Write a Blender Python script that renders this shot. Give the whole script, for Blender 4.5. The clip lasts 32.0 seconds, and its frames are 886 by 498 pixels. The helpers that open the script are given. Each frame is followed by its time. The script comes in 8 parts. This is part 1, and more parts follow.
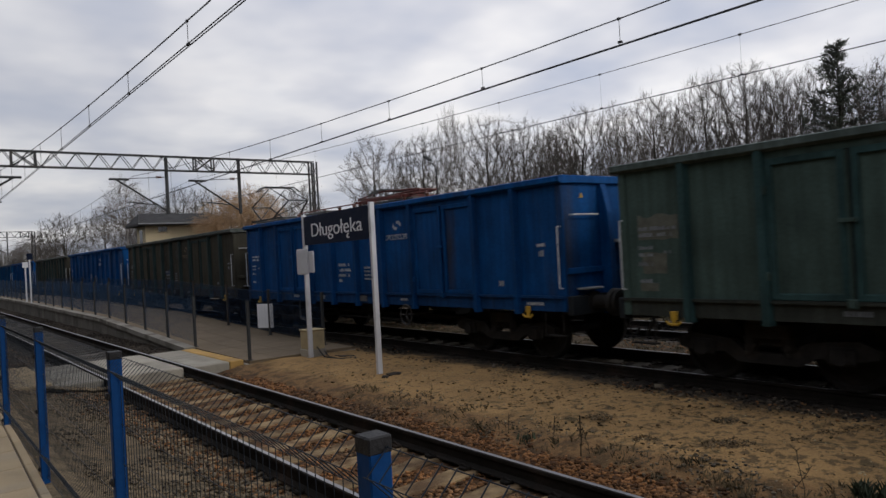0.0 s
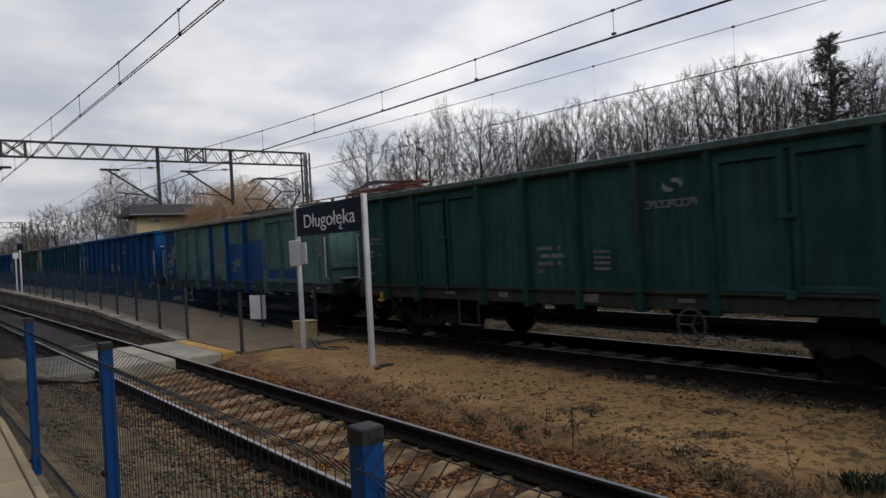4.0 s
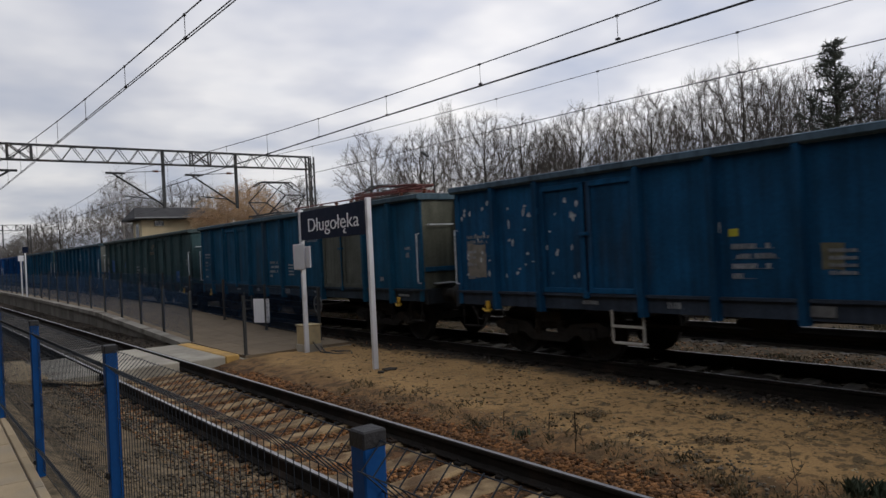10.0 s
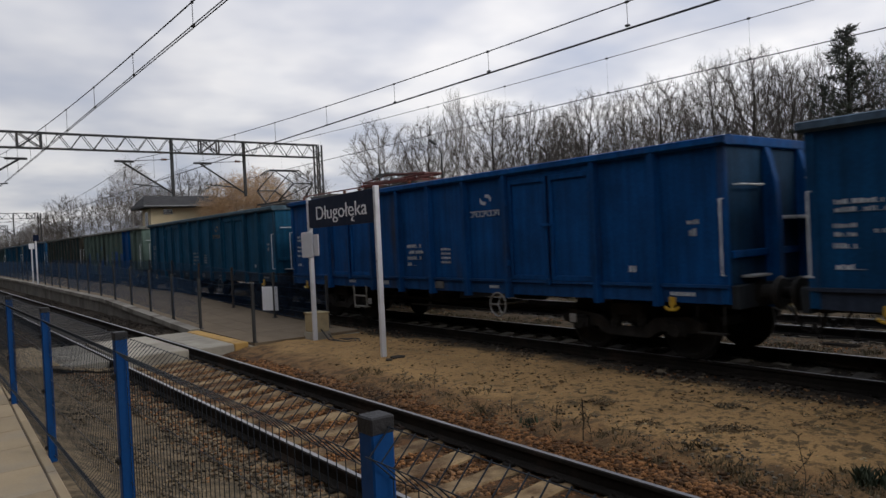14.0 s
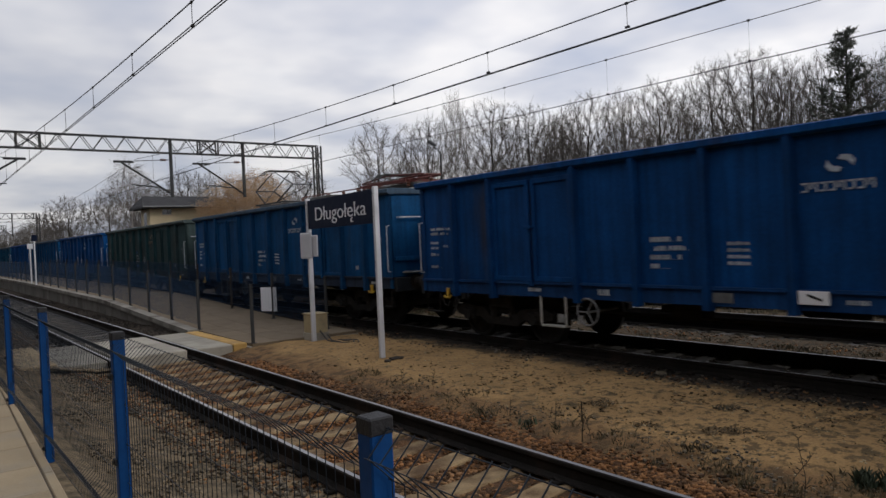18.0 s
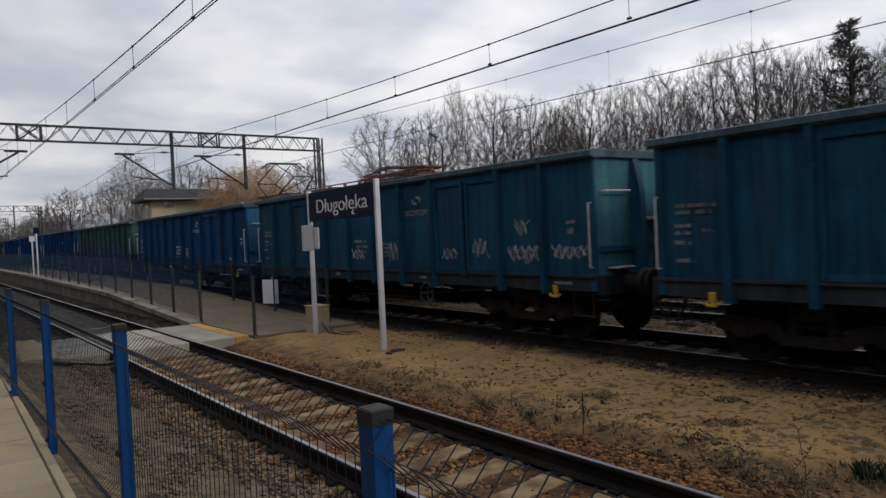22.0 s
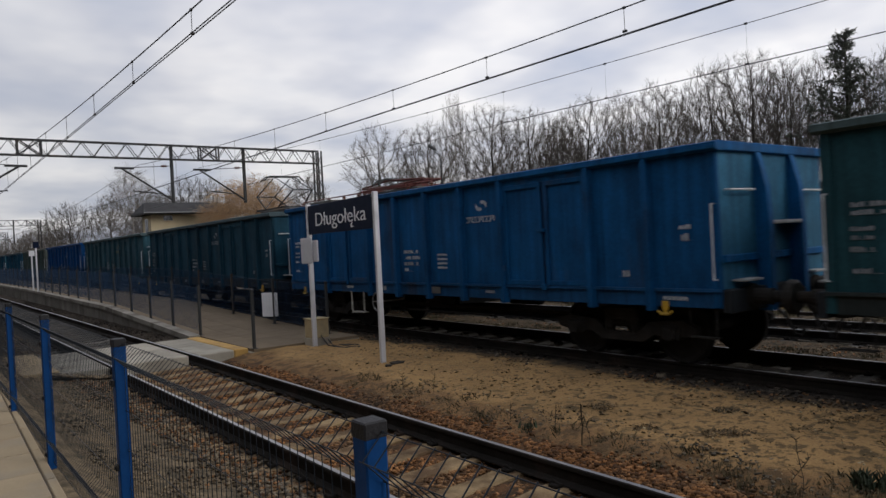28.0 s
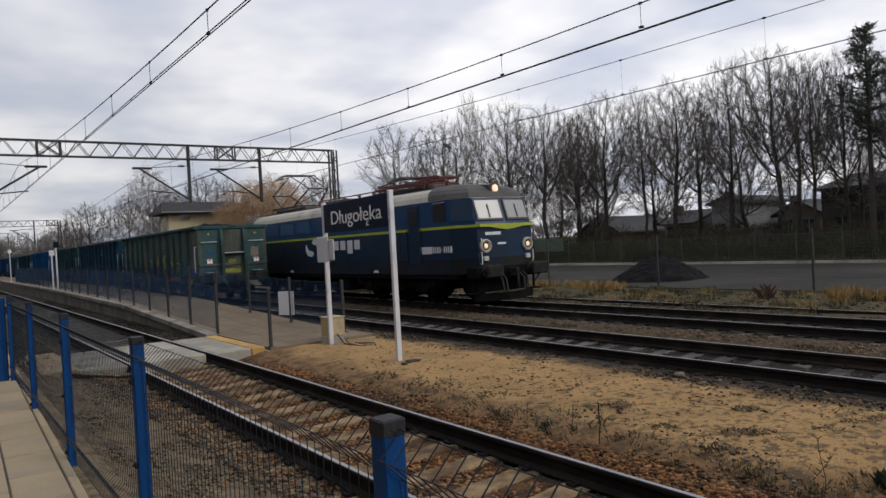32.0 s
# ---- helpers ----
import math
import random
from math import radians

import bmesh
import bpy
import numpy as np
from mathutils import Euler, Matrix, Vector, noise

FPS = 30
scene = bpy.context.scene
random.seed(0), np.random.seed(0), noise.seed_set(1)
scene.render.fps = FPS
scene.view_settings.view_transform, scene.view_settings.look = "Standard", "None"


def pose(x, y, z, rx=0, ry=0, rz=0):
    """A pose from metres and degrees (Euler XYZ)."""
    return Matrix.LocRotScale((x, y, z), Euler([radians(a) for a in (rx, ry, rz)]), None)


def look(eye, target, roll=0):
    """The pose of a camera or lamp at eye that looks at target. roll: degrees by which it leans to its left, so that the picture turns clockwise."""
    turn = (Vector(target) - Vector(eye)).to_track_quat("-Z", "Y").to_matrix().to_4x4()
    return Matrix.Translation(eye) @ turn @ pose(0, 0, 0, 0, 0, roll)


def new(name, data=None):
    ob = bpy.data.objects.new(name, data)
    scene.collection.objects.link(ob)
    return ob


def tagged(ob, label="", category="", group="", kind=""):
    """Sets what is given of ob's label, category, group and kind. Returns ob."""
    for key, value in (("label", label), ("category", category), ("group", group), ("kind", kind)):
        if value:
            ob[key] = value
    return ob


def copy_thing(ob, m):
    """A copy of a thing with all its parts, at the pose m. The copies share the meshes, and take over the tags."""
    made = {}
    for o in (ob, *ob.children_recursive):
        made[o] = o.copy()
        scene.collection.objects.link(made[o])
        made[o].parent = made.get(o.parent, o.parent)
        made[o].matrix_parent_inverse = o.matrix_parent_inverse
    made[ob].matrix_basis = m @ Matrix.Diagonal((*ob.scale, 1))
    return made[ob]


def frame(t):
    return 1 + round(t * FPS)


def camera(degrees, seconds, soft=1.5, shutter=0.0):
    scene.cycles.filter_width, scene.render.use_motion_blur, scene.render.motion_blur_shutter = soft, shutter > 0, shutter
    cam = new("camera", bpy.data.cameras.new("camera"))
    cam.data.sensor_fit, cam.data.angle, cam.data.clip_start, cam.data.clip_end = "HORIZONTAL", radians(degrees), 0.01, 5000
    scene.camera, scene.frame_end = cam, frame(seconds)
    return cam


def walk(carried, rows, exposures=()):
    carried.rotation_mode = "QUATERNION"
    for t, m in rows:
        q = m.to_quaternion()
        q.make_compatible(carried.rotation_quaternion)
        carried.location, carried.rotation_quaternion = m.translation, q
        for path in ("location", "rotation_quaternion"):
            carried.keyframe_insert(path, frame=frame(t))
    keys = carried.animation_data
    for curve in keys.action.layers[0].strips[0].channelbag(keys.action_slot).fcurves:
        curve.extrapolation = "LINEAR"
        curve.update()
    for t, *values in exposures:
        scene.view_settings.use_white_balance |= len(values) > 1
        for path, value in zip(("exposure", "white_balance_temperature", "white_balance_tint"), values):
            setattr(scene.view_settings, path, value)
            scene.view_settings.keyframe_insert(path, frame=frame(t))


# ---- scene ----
# Tracks run along +y; x grows across them, away from the camera; z = 0 is the rail top.
cam = camera(64.2, 32.0, shutter=0.1)
PATH = [
    (0, pose(-0.008, 0.016, 1.951, 90.340, 3.126, -37.613)),
    (0.5, pose(-0.010, 0.007, 1.953, 90.519, 3.256, -38.041)),
    (1, pose(-0.011, 0.004, 1.953, 90.483, 3.341, -38.420)),
    (1.5, pose(-0.016, -0.002, 1.956, 90.491, 3.226, -38.571)),
    (2, pose(-0.012, 0.006, 1.953, 90.361, 3.153, -38.611)),
    (2.5, pose(-0.007, 0.015, 1.951, 90.193, 3.159, -38.403)),
    (3, pose(-0.003, 0.022, 1.950, 89.986, 3.050, -38.344)),
    (3.5, pose(-0.003, 0.022, 1.949, 89.778, 3.062, -38.211)),
    (5.5, pose(-0.011, 0.014, 1.949, 89.471, 2.677, -37.959)),
    (6, pose(-0.012, 0.015, 1.950, 89.488, 2.508, -37.871)),
    (6.5, pose(-0.011, 0.015, 1.949, 89.285, 2.532, -38.060)),
    (7, pose(-0.009, 0.015, 1.950, 89.516, 2.432, -38.063)),
    (7.5, pose(-0.013, 0.013, 1.951, 89.476, 2.366, -37.787)),
    (8, pose(-0.013, 0.015, 1.949, 89.437, 2.481, -37.800)),
    (8.5, pose(-0.014, 0.005, 1.951, 90.024, 2.544, -37.790)),
    (9, pose(-0.015, 0.000, 1.950, 90.012, 2.648, -37.800)),
    (9.5, pose(-0.013, 0.005, 1.952, 90.067, 2.621, -37.690)),
    (10, pose(-0.010, 0.007, 1.950, 89.997, 2.779, -37.872)),
    (10.5, pose(-0.010, 0.010, 1.949, 89.680, 2.604, -37.834)),
    (11, pose(-0.014, 0.006, 1.950, 89.684, 2.596, -37.780)),
    (11.5, pose(-0.010, 0.013, 1.949, 89.607, 2.514, -37.643)),
    (12, pose(-0.011, 0.016, 1.948, 89.760, 2.555, -37.646)),
    (12.5, pose(-0.009, 0.017, 1.946, 89.399, 2.409, -37.659)),
    (13, pose(-0.011, 0.011, 1.945, 89.299, 2.449, -37.513)),
    (13.5, pose(-0.012, 0.010, 1.946, 89.196, 2.536, -37.381)),
    (14, pose(-0.007, 0.012, 1.946, 89.085, 2.728, -37.230)),
    (14.5, pose(0.000, 0.020, 1.945, 88.978, 2.803, -37.162)),
    (16.5, pose(-0.005, 0.015, 1.942, 88.788, 2.443, -37.785)),
    (17, pose(-0.010, 0.008, 1.944, 88.820, 2.514, -37.627)),
    (17.5, pose(0.001, 0.028, 1.942, 89.069, 2.470, -37.447)),
    (18, pose(0.001, 0.027, 1.941, 89.191, 2.571, -37.313)),
    (18.5, pose(0.000, 0.020, 1.941, 89.136, 2.526, -37.210)),
    (19, pose(-0.002, 0.020, 1.941, 89.082, 2.551, -37.150)),
    (19.5, pose(-0.001, 0.019, 1.941, 88.810, 2.434, -37.296)),
    (20, pose(0.003, 0.024, 1.942, 88.720, 2.608, -37.251)),
    (20.5, pose(0.005, 0.035, 1.940, 88.641, 2.563, -37.257)),
    (21, pose(0.003, 0.024, 1.942, 88.581, 2.843, -37.134)),
    (21.5, pose(0.002, 0.018, 1.940, 88.497, 2.811, -36.993)),
    (22, pose(0.001, 0.022, 1.941, 88.573, 2.614, -37.189)),
    (22.5, pose(0.001, 0.017, 1.941, 88.551, 2.691, -37.241)),
    (23, pose(0.001, 0.011, 1.940, 88.477, 2.794, -36.990)),
    (23.5, pose(-0.005, 0.007, 1.937, 88.435, 2.758, -37.044)),
    (24, pose(0.000, 0.015, 1.938, 88.458, 2.913, -37.071)),
    (24.5, pose(0.000, 0.015, 1.938, 88.296, 2.906, -37.241)),
    (25, pose(-0.000, 0.020, 1.939, 88.563, 2.758, -36.999)),
    (25.5, pose(-0.002, 0.021, 1.941, 88.684, 2.640, -37.246)),
    (27.5, pose(-0.003, -0.011, 1.949, 89.282, 2.927, -37.675)),
    (28, pose(-0.006, -0.019, 1.949, 89.514, 2.970, -37.221)),
    (28.5, pose(-0.011, -0.024, 1.951, 89.451, 2.923, -37.222)),
    (29, pose(-0.007, -0.015, 1.949, 89.255, 2.882, -37.366)),
    (29.5, pose(-0.005, -0.014, 1.948, 89.329, 2.847, -37.513)),
    (30, pose(-0.003, -0.007, 1.949, 89.328, 2.702, -37.532)),
    (30.5, pose(-0.004, -0.005, 1.946, 89.327, 2.487, -37.057)),
    (31, pose(-0.002, -0.000, 1.945, 89.291, 2.618, -36.647)),
    (31.5, pose(-0.001, -0.002, 1.945, 89.309, 2.965, -36.159)),
    (32, pose(-0.000, -0.000, 1.944, 89.455, 3.182, -35.985)),
]
EXPOSURES = [(0.0, -0.07), (3.0, -0.03), (6.0, 0.0), (28.0, 0.0), (30.0, 0.05), (31.2, 0.09), (32.0, 0.12)]
walk(cam, PATH, EXPOSURES)

# ---- world and sun ----
SUN_AZ, SUN_EL = radians(144), radians(34)  # from beyond the train, behind the camera's right


def make_world():
    w = bpy.data.worlds.new("sky")
    scene.world = w
    w.use_nodes = True
    nt = w.node_tree
    n, l = nt.nodes, nt.links
    for x in list(n):
        n.remove(x)
    out, bg = n.new("ShaderNodeOutputWorld"), n.new("ShaderNodeBackground")
    sky = n.new("ShaderNodeTexSky")
    sky.sky_type, sky.sun_disc = "NISHITA", False
    sky.sun_elevation, sky.sun_rotation = SUN_EL, SUN_AZ
    sky.air_density, sky.dust_density = 1.0, 2.0
    dim = n.new("ShaderNodeVectorMath")
    dim.operation = "SCALE"
    dim.inputs["Scale"].default_value = 0.12
    l.new(sky.outputs[0], dim.inputs[0])
    # a cloud layer over the clear sky, seen on a plane overhead
    tc, sep = n.new("ShaderNodeTexCoord"), n.new("ShaderNodeSeparateXYZ")
    l.new(tc.outputs["Generated"], sep.inputs[0])
    up = n.new("ShaderNodeMath")
    up.operation = "ADD"
    up.inputs[1].default_value = 0.16
    l.new(sep.outputs[2], up.inputs[0])
    flat = n.new("ShaderNodeVectorMath")
    flat.operation = "DIVIDE"
    l.new(tc.outputs["Generated"], flat.inputs[0])
    l.new(up.outputs[0], flat.inputs[1])
    big, fine = n.new("ShaderNodeTexNoise"), n.new("ShaderNodeTexNoise")
    big.inputs["Scale"].default_value, big.inputs["Detail"].default_value = 1.5, 3.5
    big.inputs["Roughness"].default_value = 0.5
    fine.inputs["Scale"].default_value, fine.inputs["Detail"].default_value = 3.4, 3.5
    for t in (big, fine):
        l.new(flat.outputs[0], t.inputs["Vector"])
    ramp = n.new("ShaderNodeValToRGB")
    ramp.color_ramp.elements[0].position, ramp.color_ramp.elements[0].color = 0.31, (0.51, 0.55, 0.665, 1)
    ramp.color_ramp.elements[1].position, ramp.color_ramp.elements[1].color = 0.62, (0.93, 0.915, 0.925, 1)
    mid = ramp.color_ramp.elements.new(0.46)
    mid.color = (0.68, 0.69, 0.755, 1)
    l.new(big.outputs[0], ramp.inputs[0])
    ramp2 = n.new("ShaderNodeValToRGB")
    ramp2.color_ramp.elements[0].position, ramp2.color_ramp.elements[0].color = 0.3, (0.92, 0.93, 0.955, 1)
    ramp2.color_ramp.elements[1].position, ramp2.color_ramp.elements[1].color = 0.68, (1.04, 1.03, 1.02, 1)
    l.new(fine.outputs[0], ramp2.inputs[0])
    mul = n.new("ShaderNodeMixRGB")
    mul.blend_type = "MULTIPLY"
    mul.inputs[0].default_value = 1.0
    l.new(ramp.outputs[0], mul.inputs[1])
    l.new(ramp2.outputs[0], mul.inputs[2])
    # the cloud is thicker and greyer towards the horizon away from the sun
    toward = n.new("ShaderNodeVectorMath")
    toward.operation = "DOT_PRODUCT"
    toward.inputs[1].default_value = (0.45, -0.35, 0.82)
    l.new(tc.outputs["Generated"], toward.inputs[0])
    veil = n.new("ShaderNodeMapRange")
    veil.interpolation_type = "SMOOTHSTEP"
    veil.inputs[1].default_value, veil.inputs[2].default_value = -0.25, 0.3
    veil.inputs[3].default_value, veil.inputs[4].default_value = 0.80, 1.10
    l.new(toward.outputs["Value"], veil.inputs[0])
    dull = n.new("ShaderNodeVectorMath")
    dull.operation = "SCALE"
    l.new(mul.outputs[0], dull.inputs[0])
    l.new(veil.outputs[0], dull.inputs["Scale"])
    mix = n.new("ShaderNodeMixRGB")
    mix.inputs[0].default_value = 0.9
    l.new(dim.outputs[0], mix.inputs[1])
    l.new(dull.outputs[0], mix.inputs[2])
    l.new(mix.outputs[0], bg.inputs[0])
    bg.inputs[1].default_value = 1.0
    l.new(bg.outputs[0], out.inputs[0])


make_world()
sun = new("sun", bpy.data.lights.new("sun", "SUN"))
sun.data.energy, sun.data.angle, sun.data.color = 1.0, radians(20), (1.0, 0.95, 0.88)
TO_SUN = Vector((math.sin(SUN_AZ) * math.cos(SUN_EL), math.cos(SUN_AZ) * math.cos(SUN_EL), math.sin(SUN_EL)))
sun.matrix_basis = look(TO_SUN * 80, (0, 0, 0))

# ---- materials ----


def material(name, base, rough=0.7, metal=0.0, grain=30.0, mottle=3.0, vary=0.25, stain=None, stain_at=0.6, bump=0.2,
             bump_scale=60.0, spec=0.5, piece=0.0, island=False, streak=False, runs=0.0):
    """A procedural surface. base: colour, or None to take the object's own colour; stain: a second colour in large patches;
    piece: how far whole pieces differ; island: pieces of one mesh differ; streak: stains run down."""
    m = bpy.data.materials.new(name)
    m.use_nodes = True
    n, l = m.node_tree.nodes, m.node_tree.links
    b = n["Principled BSDF"]
    tc, info = n.new("ShaderNodeTexCoord"), n.new("ShaderNodeObjectInfo")
    co = tc.outputs["Object"]
    off = n.new("ShaderNodeVectorMath")
    off.operation = "ADD"
    sc = n.new("ShaderNodeMath")
    sc.operation = "MULTIPLY"
    sc.inputs[1].default_value = 37.0
    l.new(info.outputs["Random"], sc.inputs[0])
    l.new(co, off.inputs[0])
    l.new(sc.outputs[0], off.inputs[1])
    co = off.outputs[0]
    if base is None:
        col = info.outputs["Color"]
    else:
        rgb = n.new("ShaderNodeRGB")
        rgb.outputs[0].default_value = (*base, 1)
        col = rgb.outputs[0]

    def noise_at(scale, detail=4.0, vec=co):
        t = n.new("ShaderNodeTexNoise")
        t.inputs["Scale"].default_value, t.inputs["Detail"].default_value = scale, detail
        l.new(vec, t.inputs["Vector"])
        return t.outputs[0]

    def times(c, fac, lo, hi):
        r = n.new("ShaderNodeMapRange")
        r.inputs[1].default_value, r.inputs[2].default_value = 0.25, 0.75
        r.inputs[3].default_value, r.inputs[4].default_value = lo, hi
        l.new(fac, r.inputs[0])
        v = n.new("ShaderNodeVectorMath")
        v.operation = "SCALE"
        l.new(c, v.inputs[0])
        l.new(r.outputs[0], v.inputs["Scale"])
        return v.outputs[0]

    if stain is not None:
        vec = co
        if streak:
            mp = n.new("ShaderNodeMapping")
            mp.inputs["Scale"].default_value = (1, 1, 0.22)
            l.new(co, mp.inputs[0])
            vec = mp.outputs[0]
        r = n.new("ShaderNodeMapRange")
        r.inputs[1].default_value, r.inputs[2].default_value = stain_at - 0.08, stain_at + 0.12
        l.new(noise_at(mottle * 0.7, 6.0, vec), r.inputs[0])
        mx = n.new("ShaderNodeMixRGB")
        l.new(r.outputs[0], mx.inputs[0])
        l.new(col, mx.inputs[1])
        mx.inputs[2].default_value = (*stain, 1)
        col = mx.outputs[0]
    col = times(col, noise_at(mottle), 1 - vary, 1 + vary)
    if runs:
        # thin vertical runs of rain and dirt
        mp = n.new("ShaderNodeMapping")
        mp.inputs["Scale"].default_value = (1, 1, 0.06)
        l.new(co, mp.inputs[0])
        col = times(col, noise_at(9.0, 5.0, mp.outputs[0]), 1 - runs, 1 + runs)
    g = noise_at(grain, 3.0)
    col = times(col, g, 1 - vary * 0.6, 1 + vary * 0.6)
    if piece:
        which = n.new("ShaderNodeNewGeometry").outputs["Random Per Island"] if island else info.outputs["Random"]
        col = times(col, which, 1 - piece, 1 + piece)
    l.new(col, b.inputs["Base Color"])
    b.inputs["Metallic"].default_value = metal
    b.inputs["Specular IOR Level"].default_value = spec
    rr = n.new("ShaderNodeMapRange")
    rr.inputs[3].default_value, rr.inputs[4].default_value = max(0.02, rough - 0.12), min(1, rough + 0.12)
    l.new(noise_at(mottle * 2.3), rr.inputs[0])
    l.new(rr.outputs[0], b.inputs["Roughness"])
    if bump:
        bp = n.new("ShaderNodeBump")
        bp.inputs["Strength"].default_value, bp.inputs["Distance"].default_value = bump, 0.02
        l.new(noise_at(bump_scale, 4.0), bp.inputs["Height"])
        l.new(bp.outputs[0], b.inputs["Normal"])
    return m


def glowing(name, colour, strength):
    m = bpy.data.materials.new(name)
    m.use_nodes = True
    b = m.node_tree.nodes["Principled BSDF"]
    b.inputs["Base Color"].default_value = (*colour, 1)
    b.inputs["Emission Color"].default_value = (*colour, 1)
    b.inputs["Emission Strength"].default_value = strength
    b.inputs["Roughness"].default_value = 0.2
    return m


def glass(name, colour, rough=0.05):
    m = bpy.data.materials.new(name)
    m.use_nodes = True
    b = m.node_tree.nodes["Principled BSDF"]
    b.inputs["Base Color"].default_value = (*colour, 1)
    b.inputs["Roughness"].default_value = rough
    b.inputs["IOR"].default_value = 1.5
    b.inputs["Specular IOR Level"].default_value = 0.9
    return m


PAINT = material("wagon_paint", None, 0.7, 0.0, 25, 1.6, 0.28, (0.032, 0.029, 0.026), 0.67, 0.15, 18, 0.14, 0.07, streak=True, runs=0.3)
MARK = material("stencil_white", None, 0.6, 0.0, 60, 8.0, 0.3, None, 0.6, 0.0, 30, 0.3)
STEEL_DARK = material("bogie_steel", (0.023, 0.022, 0.021), 0.85, 0.0, 30, 4, 0.35, (0.030, 0.025, 0.020), 0.6, 0.3, 40, 0.1)
BUFFER = material("buffer_steel", (0.022, 0.021, 0.020), 0.65, 0.3, 30, 6, 0.3, (0.02, 0.018, 0.016), 0.55, 0.2, 40)
RAIL_SIDE = material("rail_rust", (0.016, 0.014, 0.012), 0.9, 0.0, 40, 2.0, 0.35, (0.036, 0.026, 0.02), 0.58, 0.4, 60, 0.12)
RAIL_TOP = material("rail_polished", (0.36, 0.36, 0.37), 0.5, 1.0, 80, 2.0, 0.1, None, 0.6, 0.05, 100)
SLEEPER = material("sleeper_concrete", (0.25, 0.178, 0.096), 0.9, 0.0, 45, 5, 0.22, (0.095, 0.056, 0.027), 0.5, 0.5, 70, 0.3, 0.2)
SLEEPER_DARK = material("sleeper_grimy", (0.090, 0.084, 0.076), 0.9, 0.0, 45, 5, 0.3, (0.05, 0.046, 0.042), 0.55, 0.5, 70, 0.3, 0.3)
STONE = material("ballast_stone", (0.172, 0.080, 0.030), 0.9, 0.0, 60, 1.2, 0.35, (0.12, 0.075, 0.04), 0.55, 0.4, 90, 0.3, 0.6, island=True)
STONE_GREY = material("ballast_grey", (0.055, 0.044, 0.034), 0.9, 0.0, 60, 1.0, 0.4, (0.022, 0.019, 0.015), 0.55, 0.4, 90, 0.3, 0.5, island=True)
LITTER = material("sand_litter", (0.15, 0.10, 0.052), 0.95, 0.0, 40, 2.0, 0.3, (0.042, 0.033, 0.018), 0.55, 0.3, 60, 0.1, 0.5, island=True)
GRAVEL = material("dirt_gravel", (0.135, 0.105, 0.068), 0.9, 0.0, 60, 1.0, 0.35, (0.08, 0.07, 0.055), 0.55, 0.4, 90, 0.3, 0.5, island=True)
CONCRETE = material("concrete", (0.34, 0.315, 0.26), 0.9, 0.0, 50, 1.5, 0.18, (0.20, 0.18, 0.15), 0.6, 0.4, 60, 0.3, 0.06)
PAVING = material("paving_slab", (0.33, 0.26, 0.165), 0.88, 0.0, 70, 1.8, 0.12, (0.26, 0.23, 0.18), 0.62, 0.3, 80, 0.3, 0.07)
WALL_BLOCK = material("platform_wall", (0.17, 0.16, 0.14), 0.9, 0.0, 50, 1.5, 0.2, (0.10, 0.09, 0.075), 0.56, 0.4, 60, 0.3, 0.1)
COPING = material("coping_concrete", (0.26, 0.245, 0.21), 0.9, 0.0, 50, 1.5, 0.18, (0.12, 0.105, 0.085), 0.58, 0.4, 60, 0.3, 0.08)
PLATFORM = material("platform_paving", (0.165, 0.127, 0.084), 0.88, 0.0, 70, 1.8, 0.12, (0.13, 0.10, 0.066), 0.6, 0.3, 80, 0.3, 0.06)
YELLOW_SLAB = material("tactile_yellow", (0.50, 0.31, 0.10), 0.85, 0.0, 60, 2.5, 0.15, (0.30, 0.2, 0.09), 0.6, 0.3, 80, 0.3, 0.06)
SLAB = material("crossing_slab", (0.20, 0.19, 0.165), 0.9, 0.0, 50, 1.5, 0.2, (0.13, 0.115, 0.09), 0.58, 0.4, 60, 0.3, 0.1)
ASPHALT = material("asphalt", (0.042, 0.040, 0.036), 0.95, 0.0, 40, 0.25, 0.3, (0.056, 0.053, 0.048), 0.58, 0.4, 80, 0.12)
FENCE_BLUE = material("fence_blue", (0.001, 0.046, 0.175), 0.6, 0.0, 60, 6, 0.12, (0.004, 0.05, 0.17), 0.66, 0.06, 60, 0.2)
WIRE = material("mesh_wire", (0.009, 0.016, 0.026), 0.5, 0.3, 60, 6, 0.2, None, 0.6, 0.0)
RAIL_MESH = material("railing_mesh", (0.004, 0.030, 0.078), 0.6, 0.1, 60, 6, 0.2, None, 0.6, 0.0)
CAP = material("black_plastic", (0.016, 0.016, 0.018), 0.6, 0.0, 80, 10, 0.2, (0.05, 0.048, 0.046), 0.66, 0.2, 90, 0.3)
ALU = material("white_aluminium", (0.62, 0.63, 0.66), 0.45, 0.2, 60, 3, 0.08, (0.45, 0.45, 0.47), 0.68, 0.05, 40)
NAVY = material("sign_navy", (0.004, 0.009, 0.028), 0.6, 0.0, 60, 3, 0.1, None, 0.6, 0.0, 40, 0.12)
WHITE = material("white_enamel", (0.75, 0.76, 0.78), 0.5, 0.0, 60, 3, 0.06, None, 0.6, 0.0)
CREAM = material("cream_concrete", (0.40, 0.325, 0.19), 0.85, 0.0, 50, 4, 0.15, (0.26, 0.22, 0.15), 0.6, 0.3, 60, 0.3)
CABLE = material("black_rubber", (0.02, 0.02, 0.02), 0.6, 0.0, 60, 10, 0.2, None, 0.6, 0.0)
GREY_STEEL = material("galvanised_steel", (0.16, 0.165, 0.17), 0.55, 0.5, 60, 5, 0.2, (0.1, 0.1, 0.1), 0.6, 0.1, 60)
